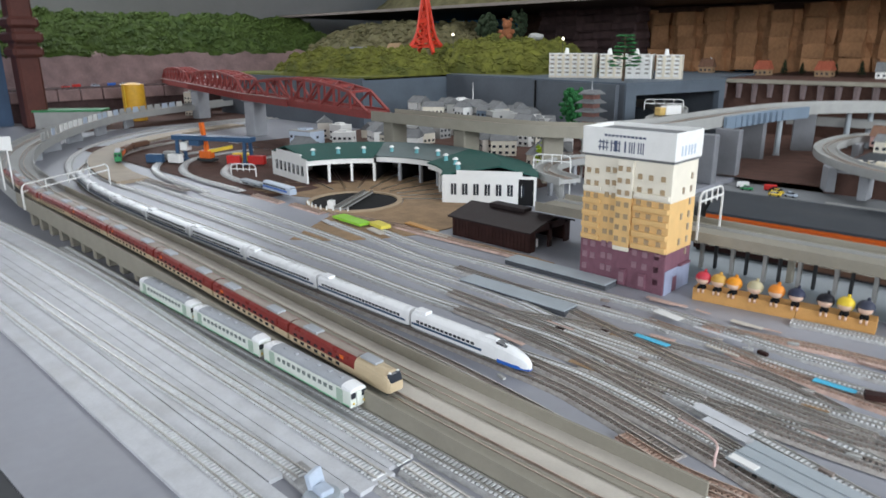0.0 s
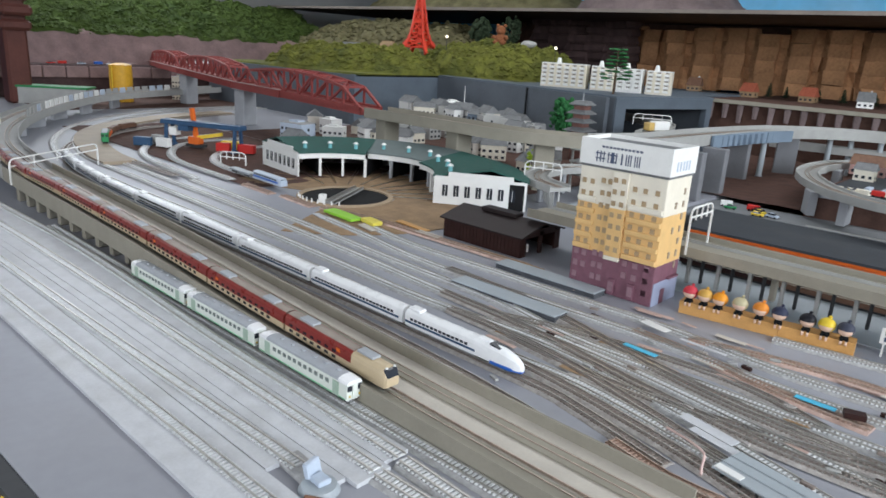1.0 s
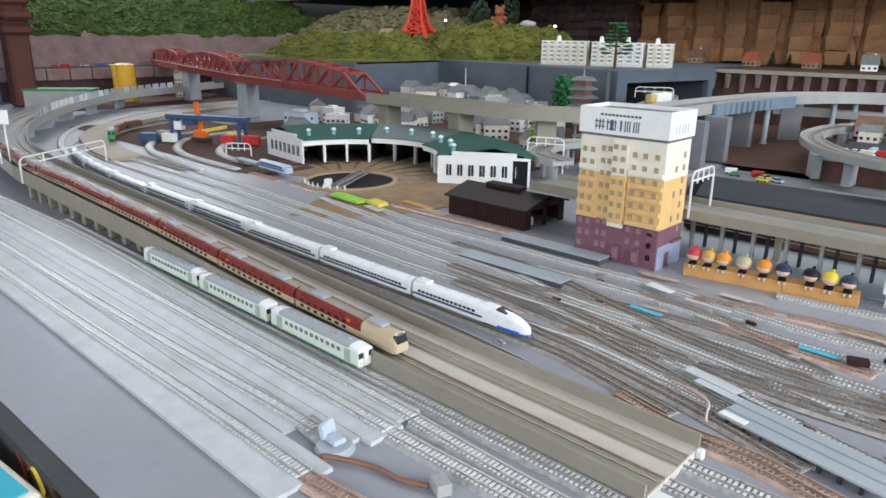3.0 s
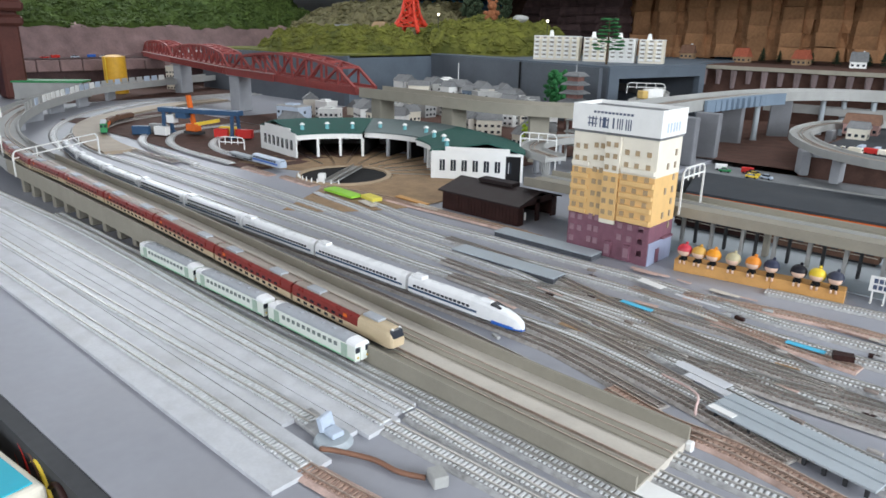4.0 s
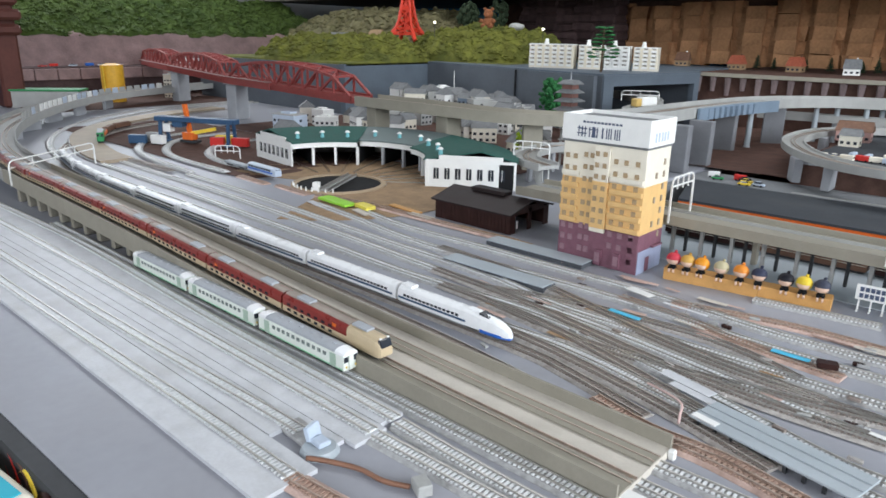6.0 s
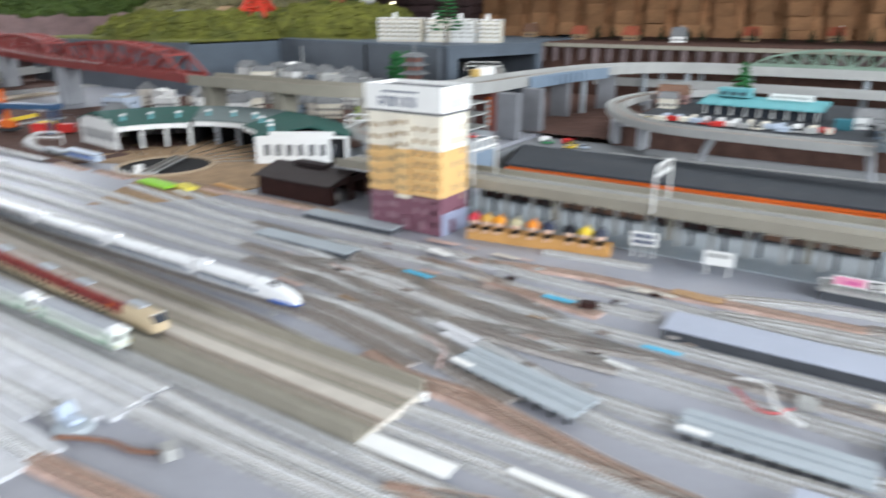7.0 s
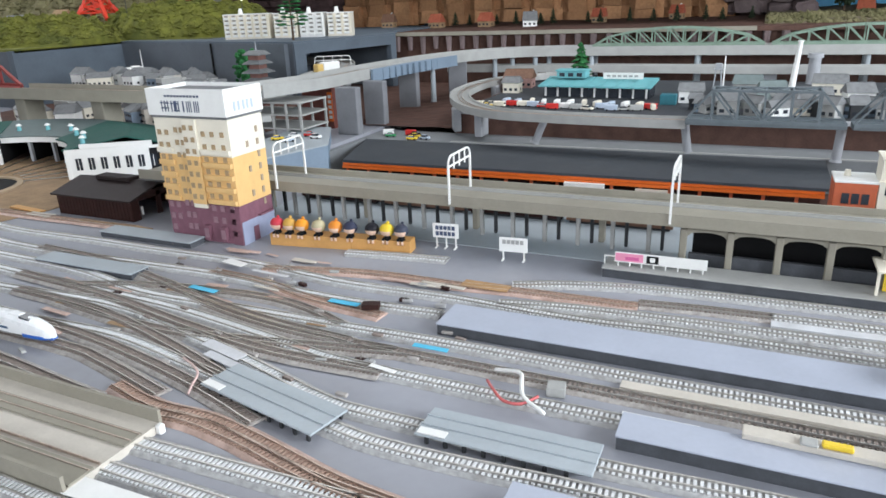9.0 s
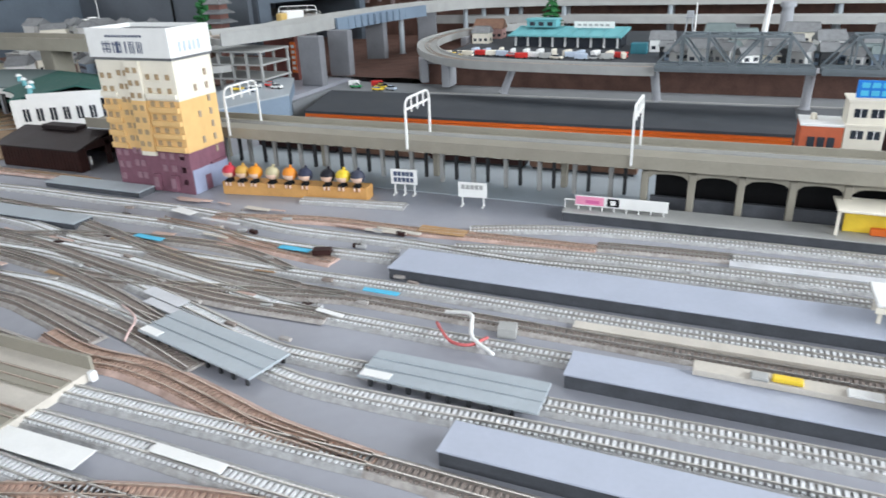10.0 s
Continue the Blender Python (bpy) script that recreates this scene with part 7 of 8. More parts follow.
conifer(-0.165, 2.25, 0.05, 0.155, 0.052, "bright green model conifer behind the market hall", seed=3)
bushy(-1.34, 2.16, 0.0, 0.205, 0.045, "deep green model tree against the retaining wall", LEAF, 8, n=160)
tall = thing("bare_pine_tree", "slender green model pine with sparse flat branches", "tree", pose(-1.22, 2.29, 0.211) @ Matrix.Diagonal((1.15, 1.15, 1.2, 1)))
part("trunk", cyl(bmesh.new(), 0, 0, 0, 0.13, 0.004, 0.0015, 8), TRUNK, tall)
bm, rnd2 = bmesh.new(), random.Random(12)
for t in range(9):
    for k in range(5):
        a, zz, q = rnd2.random() * 6.28, 0.045 + t * 0.0105, 0.045 * (1 - t / 14) * rnd2.uniform(0.6, 1.1)
        bmesh.ops.create_icosphere(bm, subdivisions=1, radius=0.009, matrix=pose(q * math.cos(a), q * math.sin(a), zz) @ Matrix.Diagonal((1.5, 1.5, 0.42, 1)))
        bar(bm, (0, 0, zz - 0.004), (q * math.cos(a), q * math.sin(a), zz), 0.0015)
part("crown", bm, LEAF, tall)
bushy(-2.47, 3.0, 0.3, 0.2, 0.06, "deep green model tree behind the grassy hill", LEAF_DARK, 18, n=140)
bushy(-2.3, 3.05, 0.3, 0.22, 0.05, "deep green model tree behind the grassy hill", LEAF_DARK, 19, n=140)
for i in range(14):
    x = -1.02 + i * 0.1 + random.uniform(-0.03, 0.03)
    conifer(x, 3.32 + random.uniform(-0.05, 0.05), 0.205, random.uniform(0.05, 0.075), random.uniform(0.018, 0.024), "small dark green conifer on the cottage shelf", LEAF_DARK, 30 + i, "shelf conifers")
for i, (x, y, h) in enumerate(((0.62, 3.7, 0.08), (0.95, 3.75, 0.09), (1.1, 3.7, 0.08))):
    bushy(x, y, 0.22, h, 0.04, "dark green model tree on the grass bank", LEAF_DARK, 60 + i, n=110)
lt = bushy(-1.0, 1.52, 0.0, 0.095, 0.018, "lime green slender model tree by the viaduct", mat("lime_foliage", (0.3, 0.42, 0.03), 0.8, var=0.3), 70, n=70)

# ---- apartments, pagoda, tower, toys on the hill ----
FLAT_WINDOW = mat("grey_beige_window", (0.3, 0.28, 0.25), 0.3, var=0.2, bump=0.0)


def apartment(p, q, h, n, label, material=CREAM):
    p, q = Vector(p), Vector(q)
    w = (q - p).length
    ob = thing("apartment_block", label, "apartment block", pose(p.x, p.y, 0.2112, 0, 0, math.degrees(math.atan2(q.y - p.y, q.x - p.x))), group="apartment blocks")
    part("wall", bx(0, w, 0, 0.05, 0, h), material, ob)
    part("roof", bx(-0.001, w + 0.001, -0.001, 0.051, h + 0.0002, h + 0.004), WHITE, ob)
    part("water_tank", cyl(bmesh.new(), w * 0.35, 0.025, h + 0.0042, h + 0.024, 0.01, 0.006, 10), WHITE, ob)
    for r in range(5):
        z = 0.008 + r * (h - 0.008) / 5
        for i in range(n):
            u = w * (i + 0.12) / n
            part("balcony", rbox(u, u + w / n * 0.66, -0.008, -0.0002, z, z + 0.008, 0.0008), WHITE, ob)
            part("window", bx(u + w / n * 0.1, u + w / n * 0.55, -0.001, 0.0002, z + 0.0095, z + 0.0155), FLAT_WINDOW, ob)
            part("divider", bx(u + w / n * 0.7, u + w / n * 0.76, -0.008, -0.0002, z, z + 0.016), material, ob)
    return ob


AX, AY = Vector((-1.6, 2.37)), Vector((-1.115, 2.52))
for k, (a, b, nb, lb) in enumerate(((0.0, 0.36, 6, "cream apartment block with rows of white balconies"), (0.4, 0.58, 3, "cream apartment block with rows of white balconies"), (0.6, 0.79, 3, "white apartment block with rows of balconies"), (0.82, 1.0, 3, "cream apartment block with rows of white balconies"))):
    p, q = AX.lerp(AY, a), AX.lerp(AY, b)
    apartment((p.x, p.y, 0), (q.x, q.y, 0), 0.089 - 0.002 * k, nb, lb, CREAM if k != 2 else WHITE)

pg = thing("pagoda", "five-tiered dark red pagoda with grey flared roofs", "pagoda", pose(-1.167, 2.01, 0.0))
part("body", bx(-0.02, 0.02, -0.02, 0.02, 0, 0.19), mat("pagoda_red", (0.2, 0.1, 0.085), 0.6, var=0.2), pg)
for i in range(5):
    z, w = 0.07 + i * 0.028, 0.044 - i * 0.003
    part("roof", loft([[(-w, -w, z), (w, -w, z), (w, w, z), (-w, w, z)], [(-w * 0.98, -w * 0.98, z + 0.003), (w * 0.98, -w * 0.98, z + 0.003), (w * 0.98, w * 0.98, z + 0.003), (-w * 0.98, w * 0.98, z + 0.003)], [(-0.019, -0.019, z + 0.014), (0.019, -0.019, z + 0.014), (0.019, 0.019, z + 0.014), (-0.019, 0.019, z + 0.014)]]), ROOF_GREY, pg)
part("finial", cyl(bmesh.new(), 0, 0, 0.19, 0.225, 0.003, 0.001, 8), PIER, pg)

tw = thing("lattice_tower", "bright red lattice tower with flared legs on the hill", "tower", pose(-2.56, 2.62, 0.3, 0, 0, 20))
REDT = mat("bright_red_tower", (0.62, 0.045, 0.02), 0.45, var=0.1)
levels = [(0.0, 0.085), (0.03, 0.062), (0.06, 0.046), (0.1, 0.034), (0.15, 0.026), (0.2, 0.02), (0.26, 0.012)]
for (za, wa), (zb, wb) in zip(levels, levels[1:]):
    for i in range(4):
        c = lambda w, k: Vector((w * (1, -1, -1, 1)[k % 4], w * (1, 1, -1, -1)[k % 4], 0))
        p, q = c(wa, i) + Vector((0, 0, za)), c(wb, i) + Vector((0, 0, zb))
        p2, q2 = c(wa, i + 1) + Vector((0, 0, za)), c(wb, i + 1) + Vector((0, 0, zb))
        part("leg", bar(bmesh.new(), p, q, 0.016 if za < 0.06 else 0.01), REDT, tw)
        part("brace", bar(bmesh.new(), q, q2, 0.007), REDT, tw)
        if za >= 0.03:
            part("brace", bar(bmesh.new(), p, q2, 0.006), REDT, tw)
            part("brace", bar(bmesh.new(), p2, q, 0.006), REDT, tw)
part("observation_deck", rbox(-0.026, 0.026, -0.026, 0.026, 0.15, 0.166, 0.002), REDT, tw)
part("core", cyl(bmesh.new(), 0, 0, 0.05, 0.2, 0.02, 0.012, 8), REDT, tw)
part("mast", cyl(bmesh.new(), 0, 0, 0.26, 0.33, 0.006, 0.002, 8), ORANGE, tw)
bear = bmesh.new()
for c, r in (((0, 0, 0.028), 0.03), ((0, -0.004, 0.068), 0.024), ((-0.018, 0, 0.09), 0.009), ((0.018, 0, 0.09), 0.009), ((-0.03, -0.012, 0.035), 0.012), ((0.03, -0.012, 0.035), 0.012), ((-0.018, -0.022, 0.012), 0.014), ((0.018, -0.022, 0.012), 0.014), ((0, -0.026, 0.062), 0.01)):
    bmesh.ops.create_icosphere(bear, subdivisions=2, radius=r, matrix=Matrix.Translation(c))
b = solid("plush_bear", bear, mat("brown_plush", (0.24, 0.09, 0.04), 0.95, var=0.3, scale=120, bump=0.8), "small brown plush bear sitting on the grassy hill", "toy", "", "", True)
b.matrix_basis = pose(-2.12, 2.74, 0.362, 0, 0, 20)
for x, c, w in ((-2.07, CONCRETE_GREY, "grey"), (-1.83, CONCRETE_GREY, "dark grey")):
    st = bmesh.new()
    bmesh.ops.create_icosphere(st, subdivisions=2, radius=0.03, matrix=Matrix.Diagonal((1.4, 1, 0.6, 1)))
    for v in st.verts:
        v.co *= 1 + 0.16 * noise.noise(v.co * 60)
    o = solid("hill_stone", st, c, "%s rounded stone on the grassy hill" % w, "stone", "")
    o.matrix_basis = pose(x - 0.12, 2.74, 0.372)
house(-2.95, 2.5, 0.285, 0.15, 0.06, 0.03, 8, WHITE, ROOF_GREY, "white temple hall with a low grey roof on the hill", "temple_hall", 0.3)
house(-2.72, 2.55, 0.283, 0.08, 0.07, 0.025, 8, DECK_BEIGE, TAN_EARTH, "thatched brown farmhouse on the hill", "farmhouse", 0.6)
for i, (x, y, z) in enumerate(((-2.3, 2.55, 0.385), (-1.74, 2.66, 0.36))):
    l = thing("string_light", "small warm lit bulb on a stalk on the hill", "lamp", pose(x, y, z - 0.1), group="hill lamps")
    part("stalk", cyl(bmesh.new(), 0, 0, 0, 0.098, 0.0015, n=6), DARK_STEEL, l)
    bb = bmesh.new()
    bmesh.ops.create_icosphere(bb, subdivisions=2, radius=0.006, matrix=Matrix.Translation((0, 0, 0.102)))
    part("bulb", bb, glowing("warm_bulb_%d" % i, (1.0, 0.9, 0.7), 4.0), l, "lit warm bulb")

# cottages on the shelf
COT = ((-1.32, 3.2, 0), (-1.07, 3.2, 1), (-0.825, 3.2, 1), (-0.6, 3.14, 2), (-0.36, 3.4, 1), (-0.05, 3.6, 3), (0.68, 3.5, 1), (0.88, 3.6, 1), (1.1, 3.6, 0))
for x, y, k in COT:
    wl, rf, lb = ((TAN_EARTH, ROOF_BROWN, "half-timbered cottage with a brown roof"), (TAN_EARTH, ROOF_RED, "small tan cottage with a brick-red gable roof"), (WHITE, ROOF_GREY, "white cottage with a dark grey roof"), (TAN_EARTH, ROOF_RED, "brown cottage with a red roof"))[k]
    hs = house(x, y, 0.2052 if x > -1.1 else 0.2112, 0.058, 0.052, 0.024, rnd.uniform(-20, 20), wl, rf, lb, "cottage", 0.7, "shelf cottages")
    part("chimney", bx(0.01, 0.016, 0.004, 0.01, 0.024, 0.066), WHITE if k != 1 else ROOF_BROWN, hs)

# town behind the roundhouse
rnd = random.Random(9)
TOWN = []
for i in range(84):
    TOWN.append((rnd.uniform(-1.95, -0.98), rnd.uniform(1.6, 2.36) if i % 3 == 0 else rnd.uniform(1.95, 2.36)))
for x in (-2.1, -1.98, -1.86, -1.74, -1.62):
    TOWN.append((x + rnd.uniform(-0.03, 0.03), rnd.uniform(1.5, 1.7)))
for x, y in TOWN:
    if (abs(x + 1.17) < 0.13 and y > 1.85) or y > 2.07 - 0.21 * (x + 1.147) or (x > -1.08 and y > 1.75):
        continue
    k = rnd.randrange(6)
    wl, rf, lb, fl = ((WHITE, ROOF_GREY, "white model townhouse with a grey roof", False), (CREAM, ROOF_GREY, "cream model townhouse with a grey roof", False), (CONCRETE_GREY, CONCRETE_GREY, "grey flat-roofed model building", True), (WHITE, WHITE, "white flat-roofed model building", True), (DECK_BEIGE, ROOF_GREY, "beige model house with a grey tiled roof", False), (WALL_BLUE, ROOF_GREY, "blue-grey model house with a dark roof", False))[k]
    house(x, y, 0.003, rnd.uniform(0.05, 0.09), rnd.uniform(0.045, 0.07), rnd.uniform(0.08, 0.12) if y > 1.92 else rnd.uniform(0.03, 0.06), rnd.choice((0, 90, 35, -30)) + rnd.uniform(-8, 8), wl, rf, lb, "townhouse", 0.42, "town houses", True, fl)
house(-1.72, 1.28, 0.002, 0.09, 0.06, 0.085, 10, SILVER_BLUE, CONCRETE_GREY, "pale blue model signal building with a flat roof", "signal_building", flat=True)
house(-1.62, 1.2, 0.002, 0.06, 0.05, 0.06, 10, mat("dark_grey_wall", (0.12, 0.13, 0.14), 0.6), ROOF_GREY, "dark grey model workshop", "workshop")
cast = thing("castle_keep", "white castle-like roof ridge among the houses", "castle", pose(-1.72, 2.05, 0.0, 0, 0, 15))
part("base", bx(-0.07, 0.07, -0.05, 0.05, 0, 0.07), WHITE, cast)
part("lower_roof", loft([[(-0.085, -0.065, 0.07), (0.085, -0.065, 0.07), (0.085, 0.065, 0.07), (-0.085, 0.065, 0.07)], [(-0.05, -0.035, 0.09), (0.05, -0.035, 0.09), (0.05, 0.035, 0.09), (-0.05, 0.035, 0.09)]]), ROOF_GREY, cast)
part("keep", bx(-0.045, 0.045, -0.03, 0.03, 0.09, 0.112), WHITE, cast)
part("upper_roof", loft([[(-0.06, -0.045, 0.112), (0.06, -0.045, 0.112), (0.06, 0.045, 0.112), (-0.06, 0.045, 0.112)], [(-0.035, -0.002, 0.138), (0.035, -0.002, 0.138), (0.035, 0.002, 0.138), (-0.035, 0.002, 0.138)]]), ROOF_GREY, cast)
part("flag_pole", cyl(bmesh.new(), 0.0, 0.0, 0.138, 0.2, 0.002, 0.001, 6), WHITE, cast)

# ---- left end: goods yard, crane, tank, cars, trains ----
gc = thing("portal_crane", "dark blue portal crane spanning the goods sidings", "crane", pose(-1.95, 0.98, 0.004, 0, 0, 26))
for x in (0.0, 0.235):
    for y in (-0.02, 0.02):
        part("leg", bar(bmesh.new(), (x, y, 0), (x, y * 0.7, 0.066), 0.008), STEEL_BLUE, gc)
    part("foot_beam", rbox(x - 0.006, x + 0.006, -0.03, 0.03, 0, 0.007, 0.001), STEEL_BLUE, gc)
part("beam", rbox(-0.02, 0.255, -0.017, 0.017, 0.066, 0.08, 0.0015), STEEL_BLUE, gc)
part("trolley", rbox(0.04, 0.075, -0.014, 0.014, 0.05, 0.0655, 0.001), STEEL_BLUE, gc)
part("cabin", rbox(0.005, 0.03, -0.012, 0.012, 0.034, 0.058, 0.001), WHITE, gc)
oc = thing("crane_truck", "orange mobile crane with an upright lattice jib", "crane", pose(-1.885, 1.03, 0.004, 0, 0, 20))
part("chassis", rbox(-0.03, 0.03, -0.014, 0.014, 0.002, 0.01, 0.001), DARK_STEEL, oc)
part("cab", rbox(-0.022, 0.018, -0.013, 0.013, 0.0102, 0.032, 0.002), ORANGE, oc)
part("jib", bar(bmesh.new(), (0.0, 0, 0.03), (-0.012, 0, 0.116), 0.011), ORANGE, oc)
part("boom", bar(bmesh.new(), (0.006, 0, 0.03), (0.08, 0.02, 0.045), 0.01), YELLOW, oc)
for x, y, L, c, w in ((-1.98, 0.91, 0.05, STEEL_BLUE, "dark blue"), (-1.93, 0.95, 0.045, WHITE, "white"), (-1.78, 1.06, 0.04, RED, "red"), (-1.72, 1.1, 0.05, RED, "dark red"), (-1.8, 1.1, 0.06, YELLOW, "yellow"), (-1.99, 0.97, 0.06, CONCRETE_GREY, "grey")):
    bx_ = thing("freight_container", "%s freight container in the goods yard" % w, "container", pose(x, y, 0.004, 0, 0, random.uniform(10, 50)), group="freight containers")
    part("box", rbox(-L / 2, L / 2, -0.01, 0.01, 0.001, 0.026, 0.001), c, bx_)
    part("door", bx(L / 2, L / 2 + 0.0006, -0.008, 0.008, 0.003, 0.024), c, bx_)
    part("skid", bx(-L / 2 + 0.002, L / 2 - 0.002, -0.008, 0.008, 0, 0.0009), DARK_STEEL, bx_)
FL = curve([(-1.97, 0.815), (-2.05, 0.83), (-2.25, 0.945), (-2.36, 1.13), (-2.4, 1.35)], 0.01)
s = 0.03
for i, (c, w) in enumerate(((GREEN, "dark green boxy diesel locomotive"), (ORANGE, "orange flat freight wagon"), (ROOF_BROWN, "brown freight wagon"), (ROOF_BROWN, "brown freight wagon"))):
    p, a, _ = on_line(FL, s + 0.05)
    fw = thing("freight_wagon", w + " on the tan roadbed", "wagon", pose(p.x, p.y, 0.0105, 0, 0, a), group="freight train")
    hgt = 0.026 if i == 0 else 0.012
    part("body", rbox(-0.045, 0.045, -0.0095, 0.0095, 0.005, 0.005 + hgt, 0.0015), c, fw)
    if i == 0:
        part("roof", rbox(-0.044, 0.044, -0.008, 0.008, 0.0312, 0.0335, 0.001), CAR_GREY, fw)
        for y in (-0.005, 0.005):
            part("cab_window", bx(-0.0456, -0.0451, y - 0.003, y + 0.003, 0.02, 0.027), GLASS_DARK, fw)
    else:
        part("load", rbox(-0.038, 0.038, -0.008, 0.008, 0.0172, 0.021, 0.001), ROOF_BROWN, fw)
    bogies(fw, 0.09)
    s += 0.1
rc = thing("silver_railcar", "silver-blue railcar standing beside the turntable", "train car", pose(-1.31, 0.912, 0.006, 0, 0, -3))
part("body", loft([car_ring(-0.06, 0.0105, 0.004, 0.023, 0.3), car_ring(0.055, 0.0105, 0.004, 0.023, 0.3), car_ring(0.063, 0.0085, 0.004, 0.0185, 0.3)]), SILVER_BLUE, rc)
part("stripe", bx(-0.058, 0.054, -0.0112, -0.0108, 0.009, 0.013), BLUE, rc, "blue stripe")
for i in range(9):
    shared("window", window_mesh(0.008, 0.004), rc, pose(-0.05 + i * 0.0115, -0.0108, 0.0165))
part("windscreen", bx(0.0605, 0.0625, -0.006, 0.006, 0.0145, 0.0195), GLASS_DARK, rc)
bogies(rc, 0.12)
f2 = thing("flat_wagon", "grey flat wagon behind the silver railcar", "wagon", pose(-1.44, 0.918, 0.006, 0, 0, -3))
part("body", rbox(-0.05, 0.05, -0.009, 0.009, 0.005, 0.011, 0.001), DECK_GREY, f2)
bogies(f2, 0.09)
tk = thing("storage_tank", "tall ochre yellow cylindrical storage tank", "tank", pose(-3.3, 1.4, 0.0))
part("shell", cyl(bmesh.new(), 0, 0, 0, 0.17, 0.05, n=32), OCHRE, tk, smooth=False)
part("lid", cyl(bmesh.new(), 0, 0, 0.1702, 0.178, 0.05, 0.02, 32), OCHRE, tk)
part("ladder", bx(0.02, 0.03, -0.0515, -0.0505, 0, 0.17), YELLOW, tk)
hs = thing("long_hall", "long pale grey hall with a green roof", "building", pose(-3.25, 1.1, 0.0, 0, 0, 50))
part("wall", bx(-0.14, 0.14, -0.05, 0.05, 0, 0.07), CONCRETE_GREY, hs)
part("roof", rbox(-0.145, 0.145, -0.055, 0.055, 0.0702, 0.078, 0.001), GREEN, hs, "green roof")
house(-3.35, 1.72, 0.0, 0.07, 0.06, 0.115, 30, CREAM, WHITE, "cream block building behind the viaduct", flat=True)
for i in range(26):
    p, a, _ = on_line(curve([(q[0], q[1], q[2]) for q in RAMP], 0.02), 0.5 + i * 0.05)
    if p.x < -2.0:
        c, w = rnd.choice(((WHITE, "white"), (CONCRETE_GREY, "grey"), (SILVER_BLUE, "silver")))
        st = solid("railing_panel", bx(-0.018, 0.018, -0.001, 0.001, 0, 0.022), c, "%s railing panel along the curved viaduct" % w, "railing", "", "railing panels")
        st.matrix_basis = pose(p.x, p.y, p.z + 0.012, 0, 0, a) @ pose(0, 0.0455, 0)
for i, (y, c, w) in enumerate(((1.22, RED, "red"), (1.27, RED, "red"), (1.36, SILVER_BLUE, "silver-blue"), (1.44, BLUE, "blue"), (1.5, WHITE, "white"), (1.1, BLUE, "blue"))):
    saloon(-3.66, y, 0.1502, 90 + rnd.uniform(-10, 10), c, "%s model car on the bank road" % w, i % 2 == 1, 0.04)
for k in range(2):
    bt = thing("far_train_car", "white bullet train car on the far bank", "train car", pose(-3.66, 2.0 + k * 0.2, 0.1502, 0, 0, 90), group="far bullet train")
    part("body", loft([car_ring(-0.095, 0.012, 0.003, 0.03), car_ring(0.095, 0.012, 0.003, 0.03)]), CAR_WHITE, bt)
    part("stripe", bx(-0.095, 0.095, 0.0118, 0.0126, 0.012, 0.017), STEEL_BLUE, bt)
    part("stripe", bx(-0.095, 0.095, -0.0126, -0.0118, 0.012, 0.017), STEEL_BLUE, bt)
for i in range(12):
    bl = solid("wall_stone", rbox(-0.008, 0.008, -0.05, 0.05, 0, 0.055, 0.004), PINK_ROCK, "grey-pink stone slab of the bank parapet", "stone", "structure", "bank stones")
    bl.matrix_basis = pose(-3.59, 1.0 + i * 0.104, 0.09)
yc = thing("toy_vehicle", "yellow and white boxy toy vehicle on the viaduct", "vehicle", pose(-0.885, 2.0, 0.1315, 0, 0, 70))
part("body", rbox(-0.03, 0.03, -0.014, 0.014, 0.003, 0.03, 0.002), WHITE, yc)
part("cab", rbox(-0.052, -0.0302, -0.013, 0.013, 0.003, 0.026, 0.002), mat("pale_ochre_cab", (0.55, 0.38, 0.13), 0.5), yc, "pale ochre cab")
for x in (-0.042, 0.0, 0.02):
    part("wheel", bm_wheel(x, 0.0), BLACK, yc)


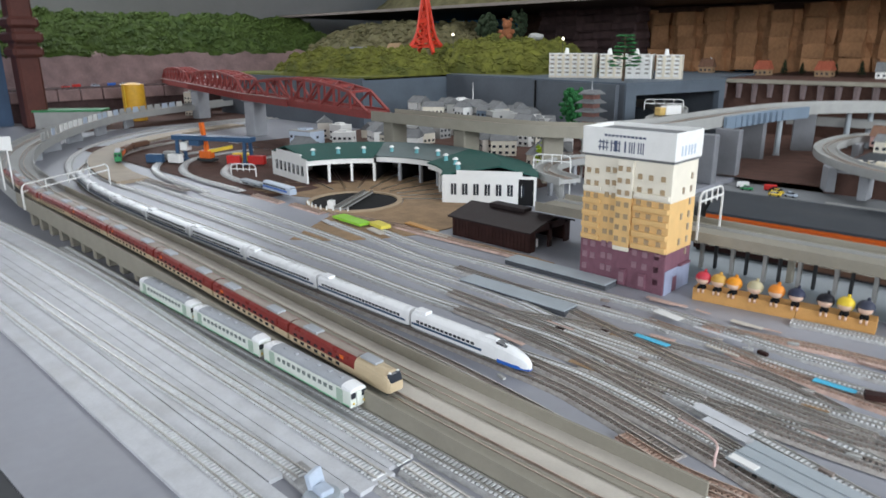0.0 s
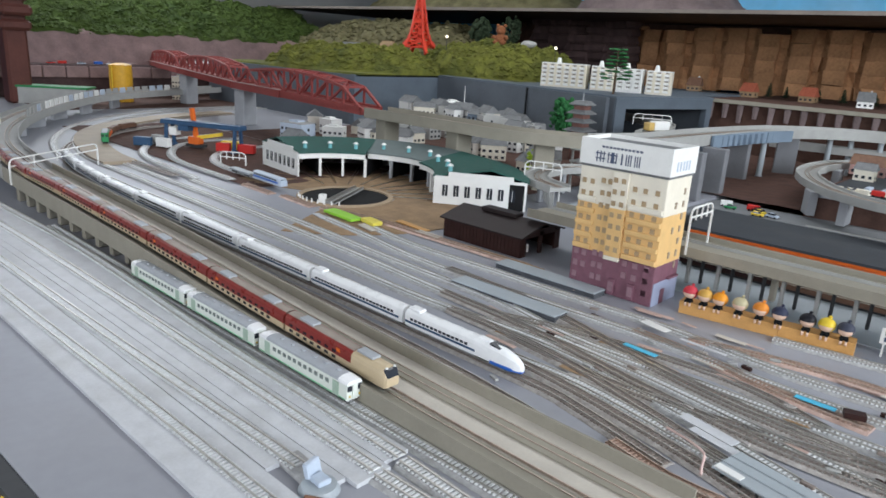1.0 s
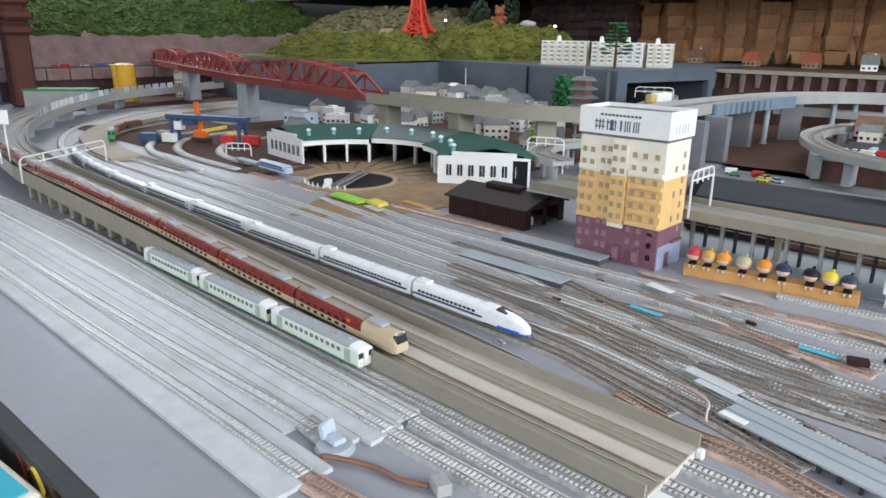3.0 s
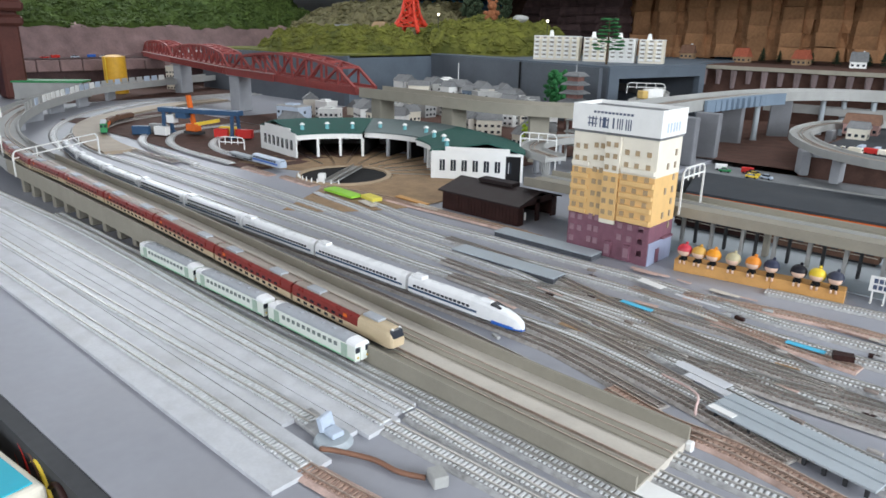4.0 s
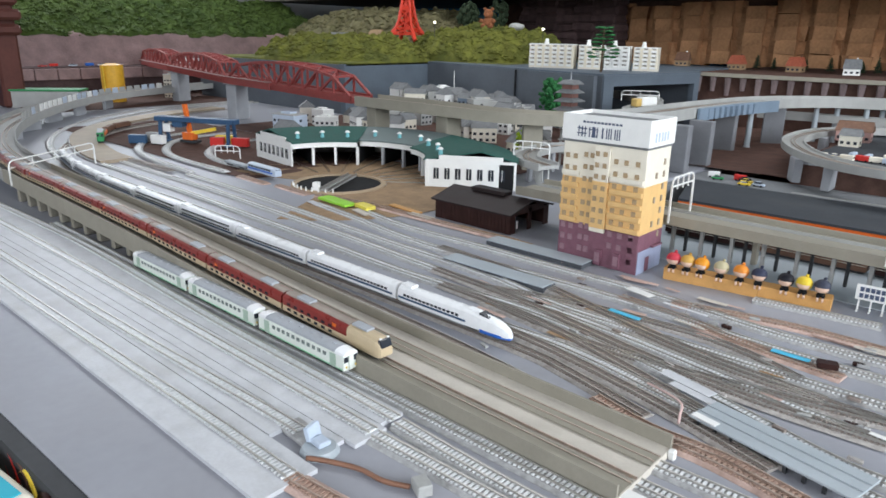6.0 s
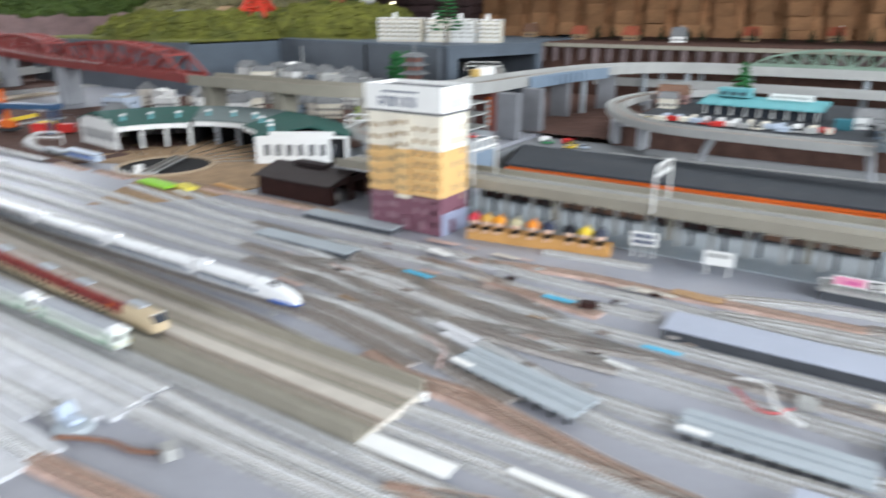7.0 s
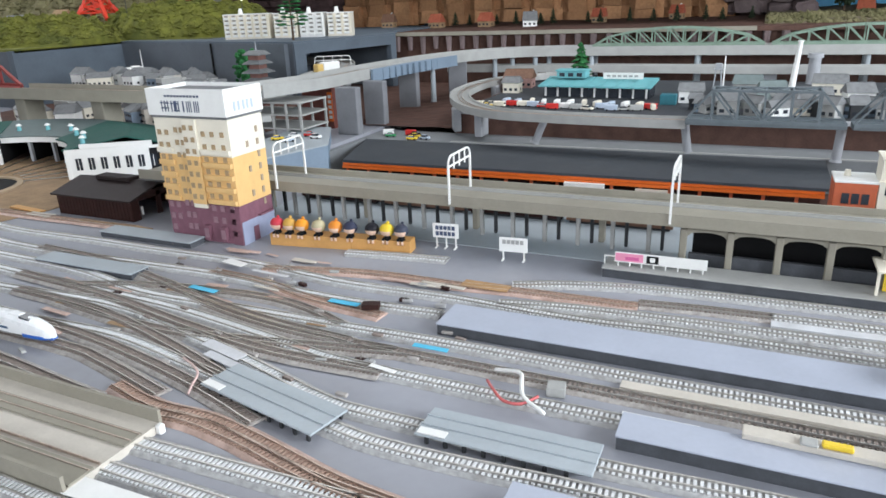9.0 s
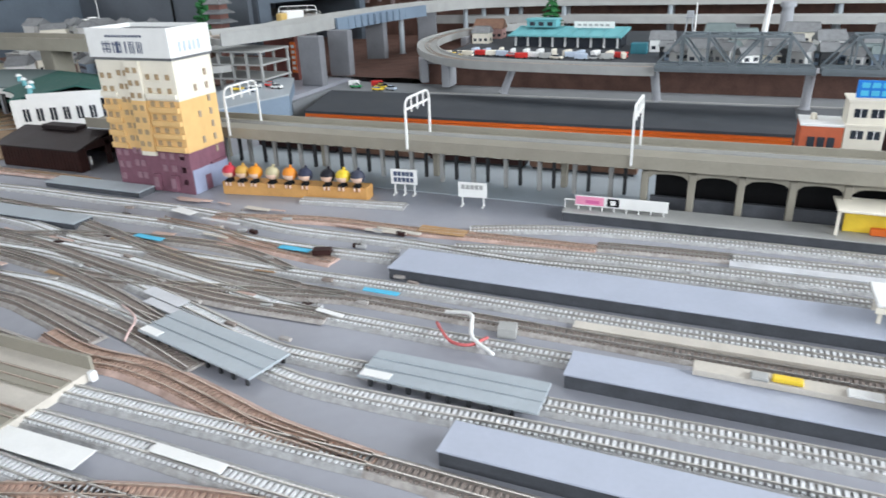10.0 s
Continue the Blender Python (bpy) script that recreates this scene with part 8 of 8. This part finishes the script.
# heaped lorries and crates in front of the market hall and behind the truss
rnd = random.Random(21)
for i in range(16):
    c, w = rnd.choice(((WHITE, "white"), (CREAM, "cream"), (RED, "red"), (CONCRETE_GREY, "grey"), (PINK, "pink"), (SILVER_BLUE, "silver-blue")))
    saloon(-0.36 + i * 0.03, 1.915 + rnd.uniform(-0.02, 0.02), 0.0522, rnd.uniform(-20, 20), c, "%s model van parked by the plateau edge" % w, rnd.random() < 0.6, 0.032)
for i in range(26):
    x, y = 0.2 + i * 0.024 + rnd.uniform(-0.01, 0.01), rnd.uniform(1.87, 2.0)
    wl, rf, lb = rnd.choice(((CONCRETE_GREY, ROOF_GREY, "small grey model house with a dark roof"), (WHITE, ROOF_GREY, "small white model house with a dark roof"), (WALL_BLUE, ROOF_SLATE, "small blue-grey model house with a slate roof"), (DARK_STEEL, ROOF_GREY, "small charcoal model house with a grey roof")))
    house(x, y, 0.0522, rnd.uniform(0.03, 0.05), rnd.uniform(0.025, 0.04), rnd.uniform(0.015, 0.035), rnd.uniform(-40, 40), wl, rf, lb, "small_house", 0.5, "village houses")

# rusty scraps, point levers and small boxes among the tracks of the throat
rnd = random.Random(33)
for i in range(26):
    x = rnd.uniform(-0.5, 0.02)
    y = rnd.choice((0.602, 0.632, 0.656, 0.684, 0.706, 0.731, 0.757, 0.772, 0.803, 0.85, 0.872)) + rnd.uniform(-0.004, 0.004)
    c, w = rnd.choice(((COPPER, "rusty"), (TAN_EARTH, "brown"), (DECK_BEIGE, "beige"), (COPPER, "rusty")))
    card("plate_strip", "loose %s strip of track base between the rails" % w, x, y, rnd.uniform(0.02, 0.06), rnd.uniform(0.004, 0.008), rnd.uniform(-14, 6), c, 0.0028, rnd.uniform(0.0006, 0.0016))
for i in range(16):
    x, y = rnd.uniform(-0.45, 0.1), rnd.choice((0.6, 0.631, 0.659, 0.7, 0.733, 0.76, 0.8, 0.847))
    pl = thing("point_lever", "small dark track point lever box beside the rails", "lever", pose(x, y, 0.0008, 0, 0, rnd.uniform(-15, 15)), group="point levers")
    part("box", rbox(-0.006, 0.006, -0.0025, 0.0025, 0, 0.0042, 0.0005), rnd.choice((DARK_BROWN, BALLAST_BROWN, BALLAST)), pl)
    part("lever", bar(bmesh.new(), (0, 0, 0.004), (0.002, 0, 0.0085), 0.0008), RAIL, pl)

# dark coaches added to fill the shaded gap under the arcade viaduct
for i in range(4):
    co = thing("parked_coach", "dark brown coach added to fill the dark gap under the arcade viaduct", "train car", pose(-0.4 + i * 0.162, 1.152, 0.0018), group="stabled coaches")
    part("body", loft([car_ring(0, 0.0102, 0.004, 0.0285, 0.3), car_ring(0.155, 0.0102, 0.004, 0.0285, 0.3)]), ROOF_BROWN if i % 2 else DARK_BROWN, co)
    part("underframe", bx(0.004, 0.151, -0.008, 0.008, 0, 0.0038), DARK_STEEL, co)
    part("band", bx(0.002, 0.153, -0.0112, -0.0106, 0.0125, 0.0132), CREAM, co, "thin pale waist band")
    for k in range(9):
        shared("window", window_mesh(0.01, 0.0055), co, pose(0.014 + k * 0.016, -0.0108, 0.018))
